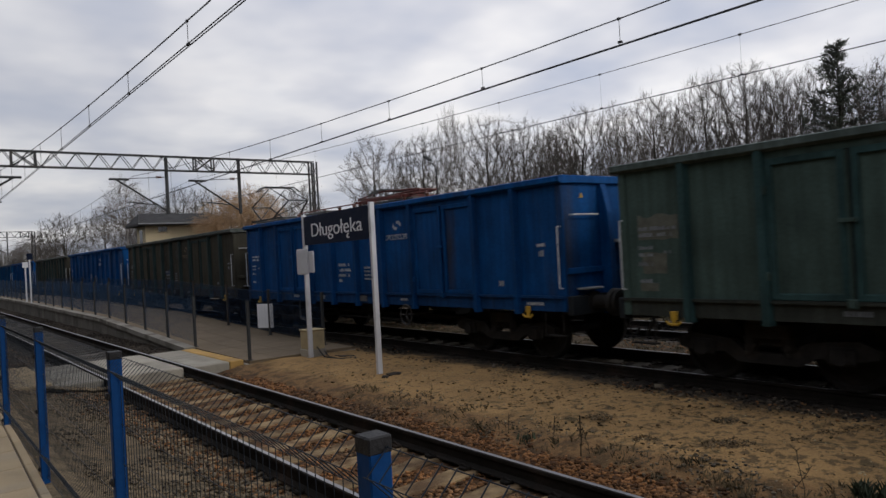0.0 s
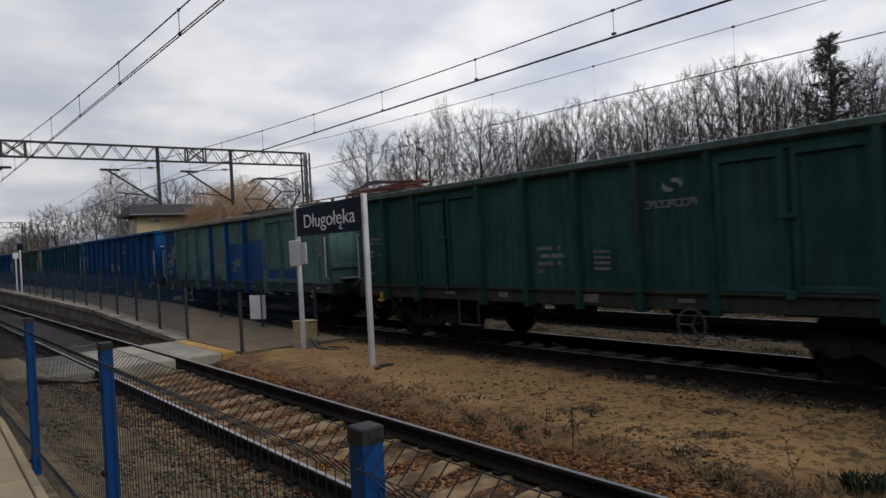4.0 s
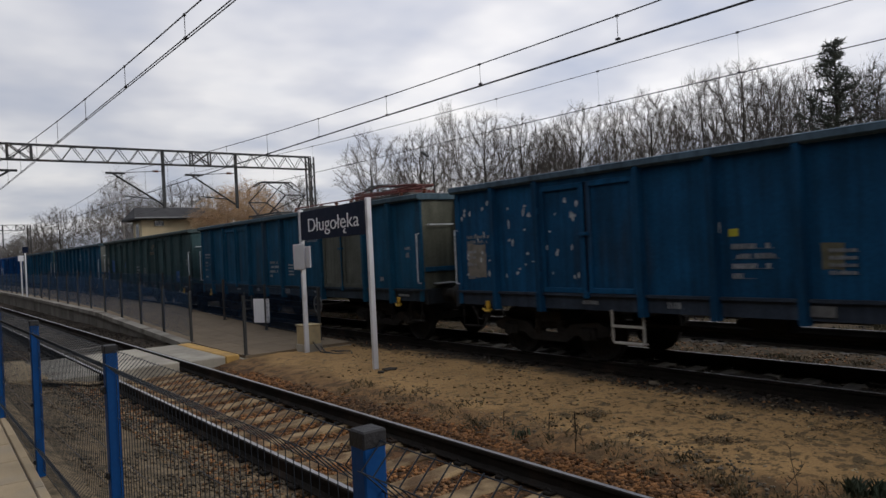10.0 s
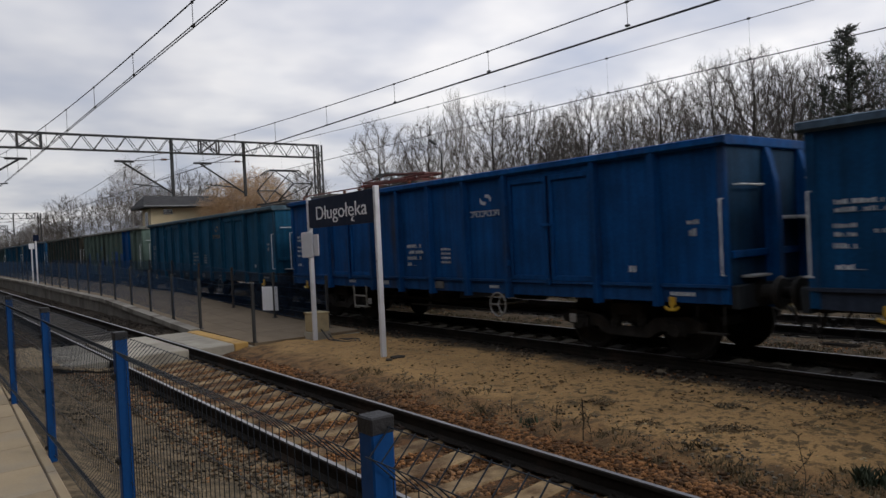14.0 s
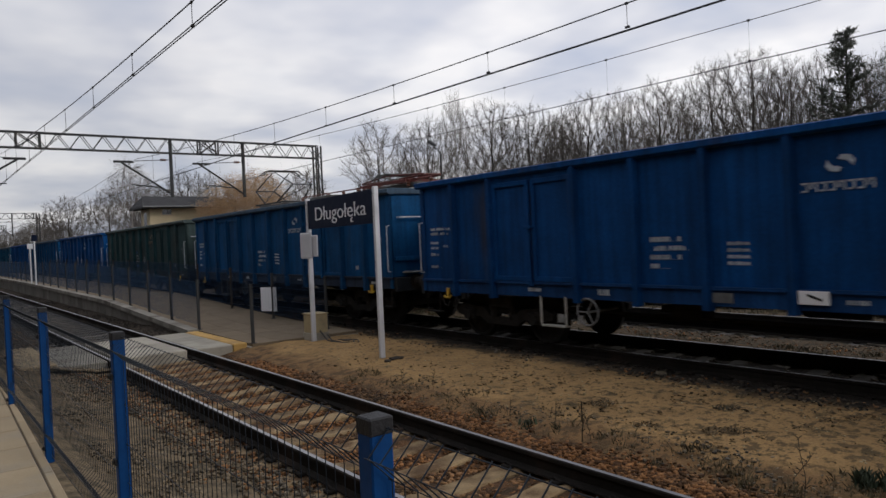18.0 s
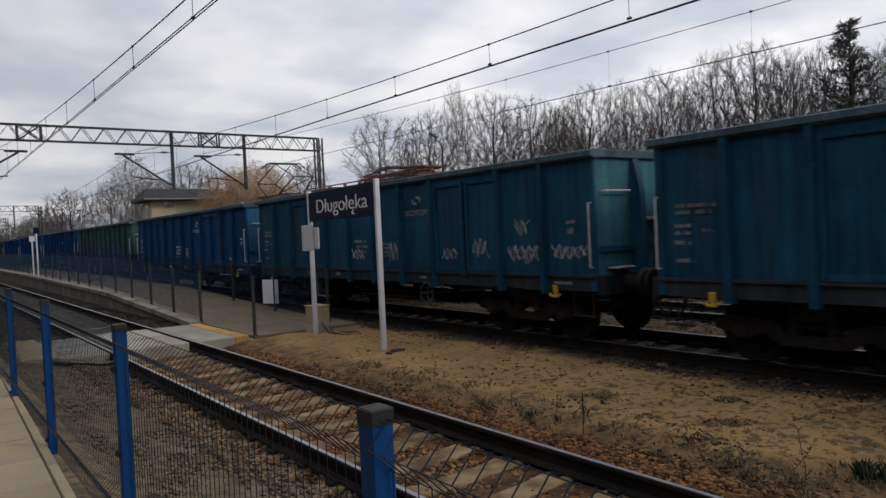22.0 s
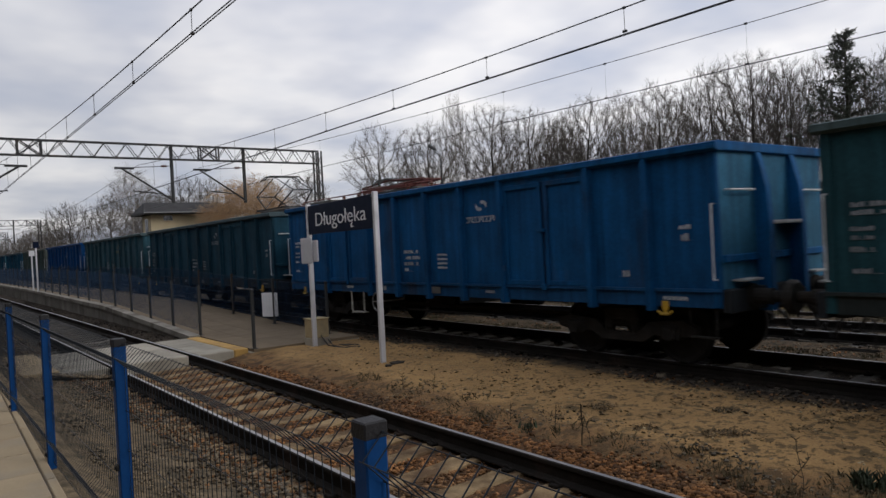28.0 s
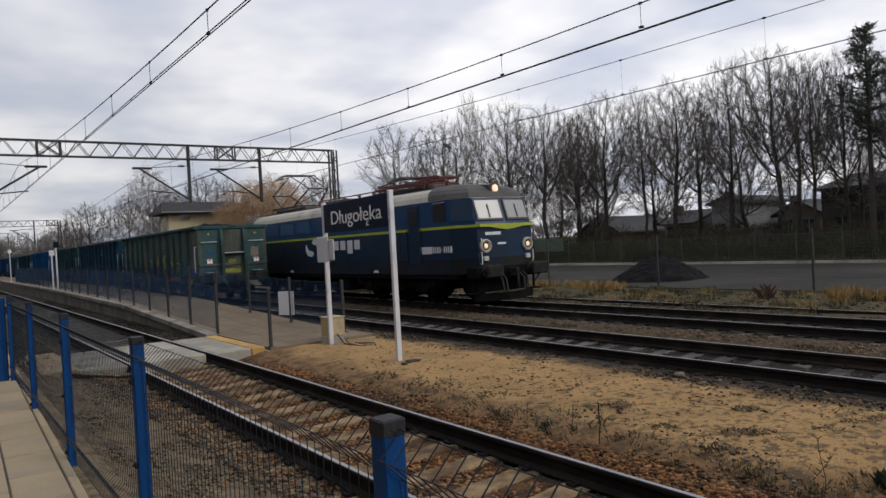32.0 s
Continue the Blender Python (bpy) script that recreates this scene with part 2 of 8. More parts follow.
GANTRY = material("gantry_steel", (0.03, 0.032, 0.034), 0.7, 0.2, 30, 2, 0.25, (0.055, 0.04, 0.03), 0.6, 0.1, 30)
COPPER = material("wire_copper", (0.03, 0.03, 0.032), 0.6, 0.4, 60, 5, 0.1, None, 0.6, 0.0)
CERAMIC = material("insulator", (0.10, 0.035, 0.02), 0.3, 0.0, 60, 5, 0.1, None, 0.6, 0.0)
BARK = material("bark", (0.046, 0.042, 0.037), 0.95, 0.0, 25, 2, 0.35, (0.045, 0.045, 0.034), 0.58, 0.5, 30, 0.2, 0.15)
BIRCH_TWIG = material("birch_twigs", (0.17, 0.15, 0.135), 0.95, 0.0, 10, 0.6, 0.25, (0.12, 0.10, 0.09), 0.58, 0.0, 30, 0.1, 0.1)
TWIG = material("twigs", (0.098, 0.088, 0.078), 0.95, 0.0, 10, 0.6, 0.3, (0.14, 0.126, 0.112), 0.58, 0.0, 30, 0.1, 0.15)
BIRCH = material("birch_bark", (0.30, 0.28, 0.26), 0.8, 0.0, 12, 3, 0.3, (0.05, 0.045, 0.04), 0.57, 0.2, 20, 0.3)
WILLOW = material("willow_twigs", (0.38, 0.25, 0.14), 0.9, 0.0, 10, 0.8, 0.3, (0.26, 0.15, 0.07), 0.58, 0.0)
NEEDLE = material("needles", (0.034, 0.042, 0.031), 0.8, 0.0, 10, 1.2, 0.4, (0.05, 0.06, 0.036), 0.58, 0.0)
DRY_GRASS = material("dry_grass", (0.27, 0.175, 0.06), 0.9, 0.0, 10, 1.5, 0.35, (0.2, 0.15, 0.06), 0.58, 0.0)
GREEN_GRASS = material("green_grass", (0.048, 0.042, 0.019), 0.9, 0.0, 10, 1.5, 0.35, (0.078, 0.062, 0.028), 0.55, 0.0)
WEED = material("dry_weed", (0.105, 0.078, 0.038), 0.9, 0.0, 10, 5, 0.3, (0.05, 0.044, 0.02), 0.58, 0.0)
WEED_STEM = material("weed_stem", (0.055, 0.040, 0.022), 0.95, 0.0, 10, 5, 0.3, None, 0.6, 0.0)
TUFT = material("dead_tuft", (0.115, 0.080, 0.040), 0.95, 0.0, 10, 5, 0.35, (0.055, 0.046, 0.026), 0.55, 0.0)
GREEN_LEAF = material("green_leaf", (0.030, 0.045, 0.022), 0.8, 0.0, 10, 5, 0.35, (0.05, 0.05, 0.025), 0.6, 0.0)
RED_WEED = material("red_weed", (0.085, 0.045, 0.030), 0.9, 0.0, 10, 5, 0.3, None, 0.58, 0.0)
COAL = material("coal_slag", (0.009, 0.009, 0.010), 0.95, 0.0, 40, 3, 0.4, (0.018, 0.017, 0.016), 0.6, 0.8, 25, 0.08)
PLASTER = material("cream_plaster", (0.42, 0.35, 0.23), 0.9, 0.0, 30, 0.6, 0.12, (0.38, 0.31, 0.2), 0.62, 0.2, 40, 0.3)
GREY_PLASTER = material("grey_plaster", (0.15, 0.15, 0.155), 0.9, 0.0, 30, 0.6, 0.12, (0.14, 0.14, 0.14), 0.62, 0.2, 40, 0.3)
BROWN_WALL = material("brown_wall", (0.07, 0.055, 0.045), 0.9, 0.0, 30, 0.8, 0.2, (0.08, 0.06, 0.05), 0.6, 0.2, 40, 0.3)
DARK_WALL = material("dark_render", (0.045, 0.042, 0.037), 0.95, 0.0, 15, 1.0, 0.4, (0.03, 0.027, 0.021), 0.55, 0.6, 12, 0.2)
BRICK_RED = material("red_render", (0.10, 0.035, 0.03), 0.85, 0.0, 30, 1.0, 0.15, None, 0.6, 0.2, 40)
ROOF = material("roof_felt", (0.022, 0.022, 0.024), 0.92, 0.0, 30, 0.8, 0.25, (0.035, 0.035, 0.035), 0.6, 0.2, 30)
WINDOW = glass("window_glass", (0.02, 0.024, 0.03), 0.08)
LOCO_BLUE = material("loco_blue", (0.003, 0.034, 0.098), 0.42, 0.0, 30, 1.0, 0.15, (0.018, 0.026, 0.05), 0.62, 0.05, 30, 0.25, streak=True)
LOCO_NAVY = material("loco_navy", (0.002, 0.018, 0.048), 0.45, 0.0, 30, 1.0, 0.18, (0.010, 0.018, 0.027), 0.47, 0.05, 30, 0.25, streak=True)
LOCO_LIME = material("loco_lime", (0.30, 0.36, 0.02), 0.5, 0.0, 40, 3, 0.15, None, 0.6, 0.0)
LOCO_ROOF = material("loco_roof_cream", (0.42, 0.40, 0.34), 0.7, 0.0, 30, 1.2, 0.15, (0.24, 0.22, 0.18), 0.62, 0.1, 30)
LOCO_GREY = material("loco_roof_grey", (0.055, 0.053, 0.05), 0.75, 0.0, 30, 1.5, 0.25, (0.09, 0.08, 0.07), 0.6, 0.1, 30)
PANTO_RED = material("pantograph_red", (0.10, 0.02, 0.016), 0.6, 0.2, 30, 4, 0.25, (0.07, 0.03, 0.025), 0.6, 0.0)
SOOT = material("sooty_steel", (0.007, 0.007, 0.007), 0.9, 0.0, 30, 4, 0.3, None, 0.6, 0.3, 40, 0.06)
# the next two pane colours have the sky's reflection put in
QUARTER = glass("quarter_pane", (0.025, 0.05, 0.085), 0.15)
SHIELD = glass("windscreen", (0.20, 0.21, 0.21), 0.35)
SIDE_PANE = glass("side_pane", (0.03, 0.085, 0.18), 0.2)
SKIRT_BLUE = material("skirt_blue", (0.008, 0.016, 0.028), 0.75, 0.0, 30, 1.5, 0.3, (0.016, 0.015, 0.014), 0.52, 0.1, 30, 0.15, streak=True)
LENS = glowing("lamp_lens", (1.0, 0.74, 0.5), 0.4)
YELLOW = material("hook_yellow", (0.44, 0.27, 0.02), 0.5, 0.0, 40, 6, 0.2, (0.25, 0.16, 0.03), 0.66, 0.0)
RED = material("signal_red", (0.5, 0.03, 0.02), 0.5, 0.0, 40, 6, 0.1, None, 0.6, 0.0)
GREEN_MESH = material("green_fence", (0.06, 0.09, 0.06), 0.6, 0.2, 40, 4, 0.2, None, 0.6, 0.0)
SCRUB = material("scrub_twigs", (0.060, 0.050, 0.034), 0.95, 0.0, 10, 0.5, 0.4, (0.08, 0.066, 0.04), 0.55, 0.0, 30, 0.1)
ORANGE = material("orange_brown", (0.20, 0.09, 0.03), 0.8, 0.0, 30, 4, 0.2, None, 0.6, 0.0)

# ---- mesh helpers ----


class Shape:
    """Collects solid forms in one bmesh."""

    def __init__(self):
        self.bm = bmesh.new()

    def box(self, x0, x1, y0, y1, z0, z1, bevel=0.0):
        m = Matrix.LocRotScale(((x0 + x1) / 2, (y0 + y1) / 2, (z0 + z1) / 2), None, (abs(x1 - x0), abs(y1 - y0), abs(z1 - z0)))
        vs = bmesh.ops.create_cube(self.bm, size=1.0, matrix=m)["verts"]
        if bevel:
            es = list({e for v in vs for e in v.link_edges})
            bmesh.ops.bevel(self.bm, geom=es, offset=bevel, segments=1, affect="EDGES", profile=0.5)
        return self

    def turned(self, m, x0, x1, y0, y1, z0, z1, bevel=0.0):
        """A box in the space of m."""
        b = Shape().box(x0, x1, y0, y1, z0, z1, bevel)
        bmesh.ops.transform(b.bm, matrix=m, verts=b.bm.verts)
        return self.add(b)

    def add(self, other):
        me = bpy.data.meshes.new("tmp")
        other.bm.to_mesh(me)
        other.bm.free()
        self.bm.from_mesh(me)
        bpy.data.meshes.remove(me)
        return self

    def rod(self, a, b, r, r2=None, sides=8):
        """A round bar from a to b."""
        a, b = Vector(a), Vector(b)
        d = b - a
        m = Matrix.Translation((a + b) / 2) @ d.to_track_quat("Z", "Y").to_matrix().to_4x4()
        bmesh.ops.create_cone(self.bm, cap_ends=True, segments=sides, radius1=r, radius2=r if r2 is None else r2, depth=d.length, matrix=m)
        return self

    def bar(self, a, b, w, h=None):
        """A square bar from a to b."""
        a, b = Vector(a), Vector(b)
        d = b - a
        m = Matrix.Translation((a + b) / 2) @ d.to_track_quat("Z", "Y").to_matrix().to_4x4() @ Matrix.Diagonal((w, h or w, d.length, 1))
        bmesh.ops.create_cube(self.bm, size=1.0, matrix=m)
        return self

    def path(self, pts, r, sides=6):
        """One bent round bar through the points."""
        pts = [Vector(p) for p in pts]
        loops = []
        for i, p in enumerate(pts):
            d = (pts[min(i + 1, len(pts) - 1)] - pts[max(i - 1, 0)]).normalized()
            u = d.cross(Vector((0.31, 0.17, 0.93)) if abs(d.z) < 0.8 else Vector((0.9, 0.3, 0.1))).normalized()
            w = d.cross(u)
            loops.append([self.bm.verts.new(p + (u * math.cos(2 * math.pi * k / sides) + w * math.sin(2 * math.pi * k / sides)) * r) for k in range(sides)])
        fs = [self.bm.faces.new(loops[0]), self.bm.faces.new(loops[-1][::-1])]
        for a, b in zip(loops, loops[1:]):
            fs += [self.bm.faces.new((a[k], b[k], b[(k + 1) % sides], a[(k + 1) % sides])) for k in range(sides)]
        bmesh.ops.recalc_face_normals(self.bm, faces=fs)
        return self

    def prism(self, poly, axis, lo, hi):
        """A polygon of 2D points pushed along an axis from lo to hi."""
        def put(p, v):
            return {"x": (v, p[0], p[1]), "y": (p[0], v, p[1]), "z": (p[0], p[1], v)}[axis]
        a = [self.bm.verts.new(put(p, lo)) for p in poly]
        b = [self.bm.verts.new(put(p, hi)) for p in poly]
        k = len(poly)
        fs = [self.bm.faces.new(a), self.bm.faces.new(b[::-1])]
        fs += [self.bm.faces.new((a[i], b[i], b[(i + 1) % k], a[(i + 1) % k])) for i in range(k)]
        bmesh.ops.recalc_face_normals(self.bm, faces=fs)
        return self

    def lathe(self, rings, axis="y", at=(0, 0, 0), sides=20):
        """A turned form: rings of (place along the axis, radius)."""
        loops = []
        for d, r in rings:
            lp = []
            for i in range(sides):
                c, s = math.cos(2 * math.pi * i / sides) * r, math.sin(2 * math.pi * i / sides) * r
                p = {"x": (d, c, s), "y": (c, d, s), "z": (c, s, d)}[axis]
                lp.append(self.bm.verts.new(Vector(p) + Vector(at)))
            loops.append(lp)
        fs = []
        for a, b in zip(loops, loops[1:]):
            fs += [self.bm.faces.new((a[i], a[(i + 1) % sides], b[(i + 1) % sides], b[i])) for i in range(sides)]
        fs += [self.bm.faces.new(loops[0][::-1]), self.bm.faces.new(loops[-1])]
        bmesh.ops.recalc_face_normals(self.bm, faces=fs)
        return self

    def torus(self, at, axis, big, small, sides=18):
        c = Vector(at)
        pts = []
        for i in range(sides + 1):
            a = 2 * math.pi * i / sides
            u, v = math.cos(a) * big, math.sin(a) * big
            pts.append(c + Vector({"x": (0, u, v), "y": (u, 0, v), "z": (u, v, 0)}[axis]))
        return self.path(pts, small, 5)

    def mesh(self, name, mat):
        me = bpy.data.meshes.new(name)
        self.bm.to_mesh(me)
        self.bm.free()
        me.materials.append(mat)
        return me


def part(name, shape, mat, parent, label="", at=None, colour=None):
    """One mesh object under a thing or part; shape: a Shape or a ready mesh."""
    me = shape.mesh(name, mat) if isinstance(shape, Shape) else shape
    ob = new(name, me)
    ob.parent = parent
    if at is not None:
        ob.matrix_basis = at if isinstance(at, Matrix) else Matrix.Translation(at)
    if label:
        ob["label"] = label
    if colour is not None:
        ob.color = (*colour, 1)
    return ob


def thing(name, label, category, at=(0, 0, 0), group="", kind=""):
    ob = new(name)
    ob.empty_display_size = 0.2
    ob.matrix_basis = at if isinstance(at, Matrix) else Matrix.Translation(at)
    return tagged(ob, label, category, group, kind)


def raw(name, verts, faces, mat, smooth=False):
    me = bpy.data.meshes.new(name)
    me.from_pydata([tuple(v) for v in verts] if not isinstance(verts, list) else verts, [], faces)
    if smooth:
        me.polygons.foreach_set("use_smooth", [True] * len(me.polygons))
    me.materials.append(mat)
    return me


def scatter_mesh(name, places, sizes, mat, rng, flat=0.7):
    """Many small angular stones in one mesh."""
    k = len(places)
    cube = np.array([(x, y, z) for x in (-1, 1) for y in (-1, 1) for z in (-1, 1)], float) * 0.5
    quads = np.array([(0, 1, 3, 2), (4, 6, 7, 5), (0, 4, 5, 1), (2, 3, 7, 6), (0, 2, 6, 4), (1, 5, 7, 3)])
    v = cube[None] * rng.uniform(0.55, 1.25, (k, 8, 3)) * np.asarray(sizes)[:, None, None]
    v[:, :, 0] *= rng.uniform(0.8, 1.6, k)[:, None]
    v[:, :, 2] *= flat
    a = rng.uniform(0, 2 * np.pi, k)
    tilt = rng.normal(0, 0.35, k)
    y2, z2 = v[:, :, 1] * np.cos(tilt)[:, None] - v[:, :, 2] * np.sin(tilt)[:, None], v[:, :, 1] * np.sin(tilt)[:, None] + v[:, :, 2] * np.cos(tilt)[:, None]
    x3, y3 = v[:, :, 0] * np.cos(a)[:, None] - y2 * np.sin(a)[:, None], v[:, :, 0] * np.sin(a)[:, None] + y2 * np.cos(a)[:, None]
    v = np.stack([x3, y3, z2], 2) + np.asarray(places)[:, None, :]
    f = (quads[None] + (np.arange(k) * 8)[:, None, None]).reshape(-1, 4)
    me = bpy.data.meshes.new(name)
    me.vertices.add(k * 8)
    me.vertices.foreach_set("co", v.ravel())
    me.loops.add(len(f) * 4)
    me.loops.foreach_set("vertex_index", f.ravel())
    me.polygons.add(len(f))
    me.polygons.foreach_set("loop_start", np.arange(len(f)) * 4)
    me.update(calc_edges=True)
    me.materials.append(mat)
    return me


def tri_mesh(name, verts, faces, mat):
    """A mesh from arrays; all faces have the same number of corners."""
    v, f = np.asarray(verts, float), np.asarray(faces, int)
    me = bpy.data.meshes.new(name)
    me.vertices.add(len(v))
    me.vertices.foreach_set("co", v.ravel())
    me.loops.add(f.size)
    me.loops.foreach_set("vertex_index", f.ravel())
    me.polygons.add(len(f))
    me.polygons.foreach_set("loop_start", np.arange(len(f)) * f.shape[1])
    me.update(calc_edges=True)
    me.materials.append(mat)
    return me


# ---- ground ----
TRACKS = (3.66, 9.85, 13.88)


def ground_height(x, y):
    """Height of the ground, by bands across the tracks."""
    xs = [-400, -3, 0.9, 1.25, 2.0, 2.5, 2.62, 4.85, 4.95, 5.5, 6.4, 8.0, 8.4, 8.8, 9.15, 9.2, 10.5, 10.55, 10.95, 11.3, 11.9, 12.4, 13.0, 14.8, 15.4, 16.6, 19, 21.5, 22.8, 38, 39, 45, 60, 400]
    zs = [0.3, 0.3, 0.28, 0.08, -0.09, -0.19, -0.225, -0.225, -0.19, -0.1, -0.07, -0.11, -0.13, -0.16, -0.2, -0.216, -0.216, -0.2, -0.165, -0.15, -0.15, -0.16, -0.21, -0.21, -0.16, -0.15, -0.18, -0.24, -0.32, -0.32, -0.3, -0.1, 0.2, 0.2]
    return np.interp(x, xs, zs)


def ground_material():
    m = bpy.data.materials.new("ground")
    m.use_nodes = True
    n, l = m.node_tree.nodes, m.node_tree.links
    b = n["Principled BSDF"]
    tc, sep = n.new("ShaderNodeTexCoord"), n.new("ShaderNodeSeparateXYZ")
    co = tc.outputs["Object"]
    l.new(co, sep.inputs[0])

    def noise_at(scale, detail=5.0, rough=0.55):
        t = n.new("ShaderNodeTexNoise")
        t.inputs["Scale"].default_value, t.inputs["Detail"].default_value, t.inputs["Roughness"].default_value = scale, detail, rough
        l.new(co, t.inputs["Vector"])
        return t.outputs[0]

    wob = n.new("ShaderNodeMath")
    wob.operation = "MULTIPLY_ADD"
    wob.inputs[1].default_value, wob.inputs[2].default_value = 1.3, -0.65
    l.new(noise_at(1.6, 6.0, 0.65), wob.inputs[0])
    xx = n.new("ShaderNodeMath")
    xx.operation = "ADD"
    l.new(sep.outputs[0], xx.inputs[0])
    l.new(wob.outputs[0], xx.inputs[1])

    def rgb(c):
        r = n.new("ShaderNodeRGB")
        r.outputs[0].default_value = (*c, 1)
        return r.outputs[0]

    def mixed(f, a, b_):
        x = n.new("ShaderNodeMixRGB")
        l.new(f, x.inputs[0])
        l.new(a, x.inputs[1])
        l.new(b_, x.inputs[2])
        return x.outputs[0]

    def step(v, lo, hi):
        r = n.new("ShaderNodeMapRange")
        r.interpolation_type = "SMOOTHSTEP"
        r.inputs[1].default_value, r.inputs[2].default_value = lo, hi
        l.new(v, r.inputs[0])
        return r.outputs[0]

    blot, fine, grit = noise_at(0.9, 6.0, 0.6), noise_at(6.0, 6.0, 0.65), noise_at(45.0, 3.0)
    dirt = mixed(step(fine, 0.4, 0.62), rgb((0.172, 0.130, 0.080)), rgb((0.074, 0.059, 0.038)))
    rust = mixed(step(fine, 0.38, 0.6), rgb((0.115, 0.058, 0.026)), rgb((0.048, 0.031, 0.017)))
    sand = mixed(step(blot, 0.42, 0.66), rgb((0.365, 0.226, 0.096)), rgb((0.275, 0.170, 0.073)))
    sand = mixed(step(fine, 0.56, 0.72), sand, rgb((0.15, 0.11, 0.058)))
    # soiled, overgrown sand: more of it where the strip narrows towards the viewer's end
    low_y = step(sep.outputs[1], 9.5, 2.0)
    cover = n.new("ShaderNodeMath")
    cover.operation = "MULTIPLY_ADD"
    cover.inputs[1].default_value = 0.07
    l.new(low_y, cover.inputs[0])
    l.new(noise_at(3.0, 8.0, 0.75), cover.inputs[2])
    debris = n.new("ShaderNodeMath")
    debris.operation = "MULTIPLY_ADD"
    debris.inputs[1].default_value = 0.07
    l.new(low_y, debris.inputs[0])
    l.new(noise_at(8.5, 4.0, 0.62), debris.inputs[2])
    sand = mixed(step(debris.outputs[0], 0.56, 0.65), sand, rgb((0.140, 0.094, 0.047)))
    tuft = mixed(step(cover.outputs[0], 0.60, 0.70), sand, rgb((0.095, 0.071, 0.036)))
    grey = mixed(step(fine, 0.4, 0.6), rgb((0.028, 0.023, 0.018)), rgb((0.014, 0.012, 0.010)))
    mixb = mixed(step(fine, 0.45, 0.6), rgb((0.078, 0.054, 0.031)), rgb((0.034, 0.028, 0.017)))
    grass = mixed(step(fine, 0.4, 0.6), rgb((0.085, 0.068, 0.032)), rgb((0.042, 0.038, 0.018)))
    field = mixed(step(blot, 0.4, 0.6), rgb((0.10, 0.09, 0.055)), rgb((0.055, 0.05, 0.035)))
    edge = mixed(step(fine, 0.44, 0.58), rgb((0.085, 0.056, 0.029)), rgb((0.030, 0.024, 0.016)))
    verge = mixed(step(fine, 0.42, 0.6), rgb((0.205, 0.120, 0.054)), rgb((0.095, 0.060, 0.030)))
    siding = mixed(step(fine, 0.42, 0.6), rgb((0.050, 0.044, 0.032)), rgb((0.026, 0.024, 0.016)))
    c = dirt
    for at, soft, nxt in ((2.75, 0.35, rust), (5.12, 0.12, verge), (5.75, 0.3, tuft), (8.15, 0.25, edge), (8.55, 0.25, grey), (10.85, 0.3, mixb), (13.0, 0.3, siding), (14.8, 0.3, mixb), (16.6, 0.8, grass), (38.5, 0.8, field)):
        c = mixed(step(xx.outputs[0], at - soft, at + soft), c, nxt)
    # beyond the foot crossing the near track lies in dark, muddy ballast
    mud = mixed(step(fine, 0.4, 0.6), rgb((0.055, 0.040, 0.026)), rgb((0.026, 0.021, 0.015)))
    gate = n.new("ShaderNodeMath")
    gate.operation = "MULTIPLY"
    l.new(step(sep.outputs[1], 16.6, 18.0), gate.inputs[0])
    l.new(step(xx.outputs[0], 6.6, 6.0), gate.inputs[1])
    c = mixed(gate.outputs[0], c, mud)
    sc = n.new("ShaderNodeMapRange")
    sc.inputs[1].default_value, sc.inputs[2].default_value = 0.25, 0.75
    sc.inputs[3].default_value, sc.inputs[4].default_value = 0.72, 1.28
    l.new(grit, sc.inputs[0])
    v = n.new("ShaderNodeVectorMath")
    v.operation = "SCALE"
    l.new(c, v.inputs[0])
    l.new(sc.outputs[0], v.inputs["Scale"])
    l.new(v.outputs[0], b.inputs["Base Color"])
    b.inputs["Roughness"].default_value = 0.95
    b.inputs["Specular IOR Level"].default_value = 0.2
    bp = n.new("ShaderNodeBump")
    bp.inputs["Strength"].default_value, bp.inputs["Distance"].default_value = 0.6, 0.04
    l.new(noise_at(22.0, 6.0, 0.7), bp.inputs["Height"])
    l.new(bp.outputs[0], b.inputs["Normal"])
    return m


def make_ground():
    xs = np.unique(np.concatenate([[-900, -400, -150, -60, -20, -8], np.arange(-4, 24, 0.14), np.arange(24, 60, 1.0), [70, 90, 130, 200, 400, 900]]))
    ys = np.unique(np.concatenate([[-900, -400, -150, -60, -25, -12], np.arange(-6, 22, 0.16), np.arange(22, 90, 1.0), [100, 130, 200, 400, 900]]))
    X, Y = np.meshgrid(xs, ys)
    Z = ground_height(X, Y)
    rng = np.random.default_rng(3)
    near = (X > 0.9) & (X < 22) & (Y > -6) & (Y < 40)
    Z = Z + near * (0.018 * np.sin(X * 2.3 + 1.7 * np.sin(Y * 1.1)) * np.cos(Y * 1.7 + np.sin(X * 1.3)) + rng.normal(0, 0.008, X.shape))
    nx, ny = len(xs), len(ys)
    idx = np.arange(nx * ny).reshape(ny, nx)
    f = np.stack([idx[:-1, :-1], idx[:-1, 1:], idx[1:, 1:], idx[1:, :-1]], -1).reshape(-1, 4)
    me = tri_mesh("ground", np.stack([X, Y, Z], -1).reshape(-1, 3), f, ground_material())
    me.polygons.foreach_set("use_smooth", [True] * len(me.polygons))
    tagged(new("ground", me), "sandy ground with brown ballast, dirt and dry grass between railway tracks", "ground", kind="structure")


make_ground()


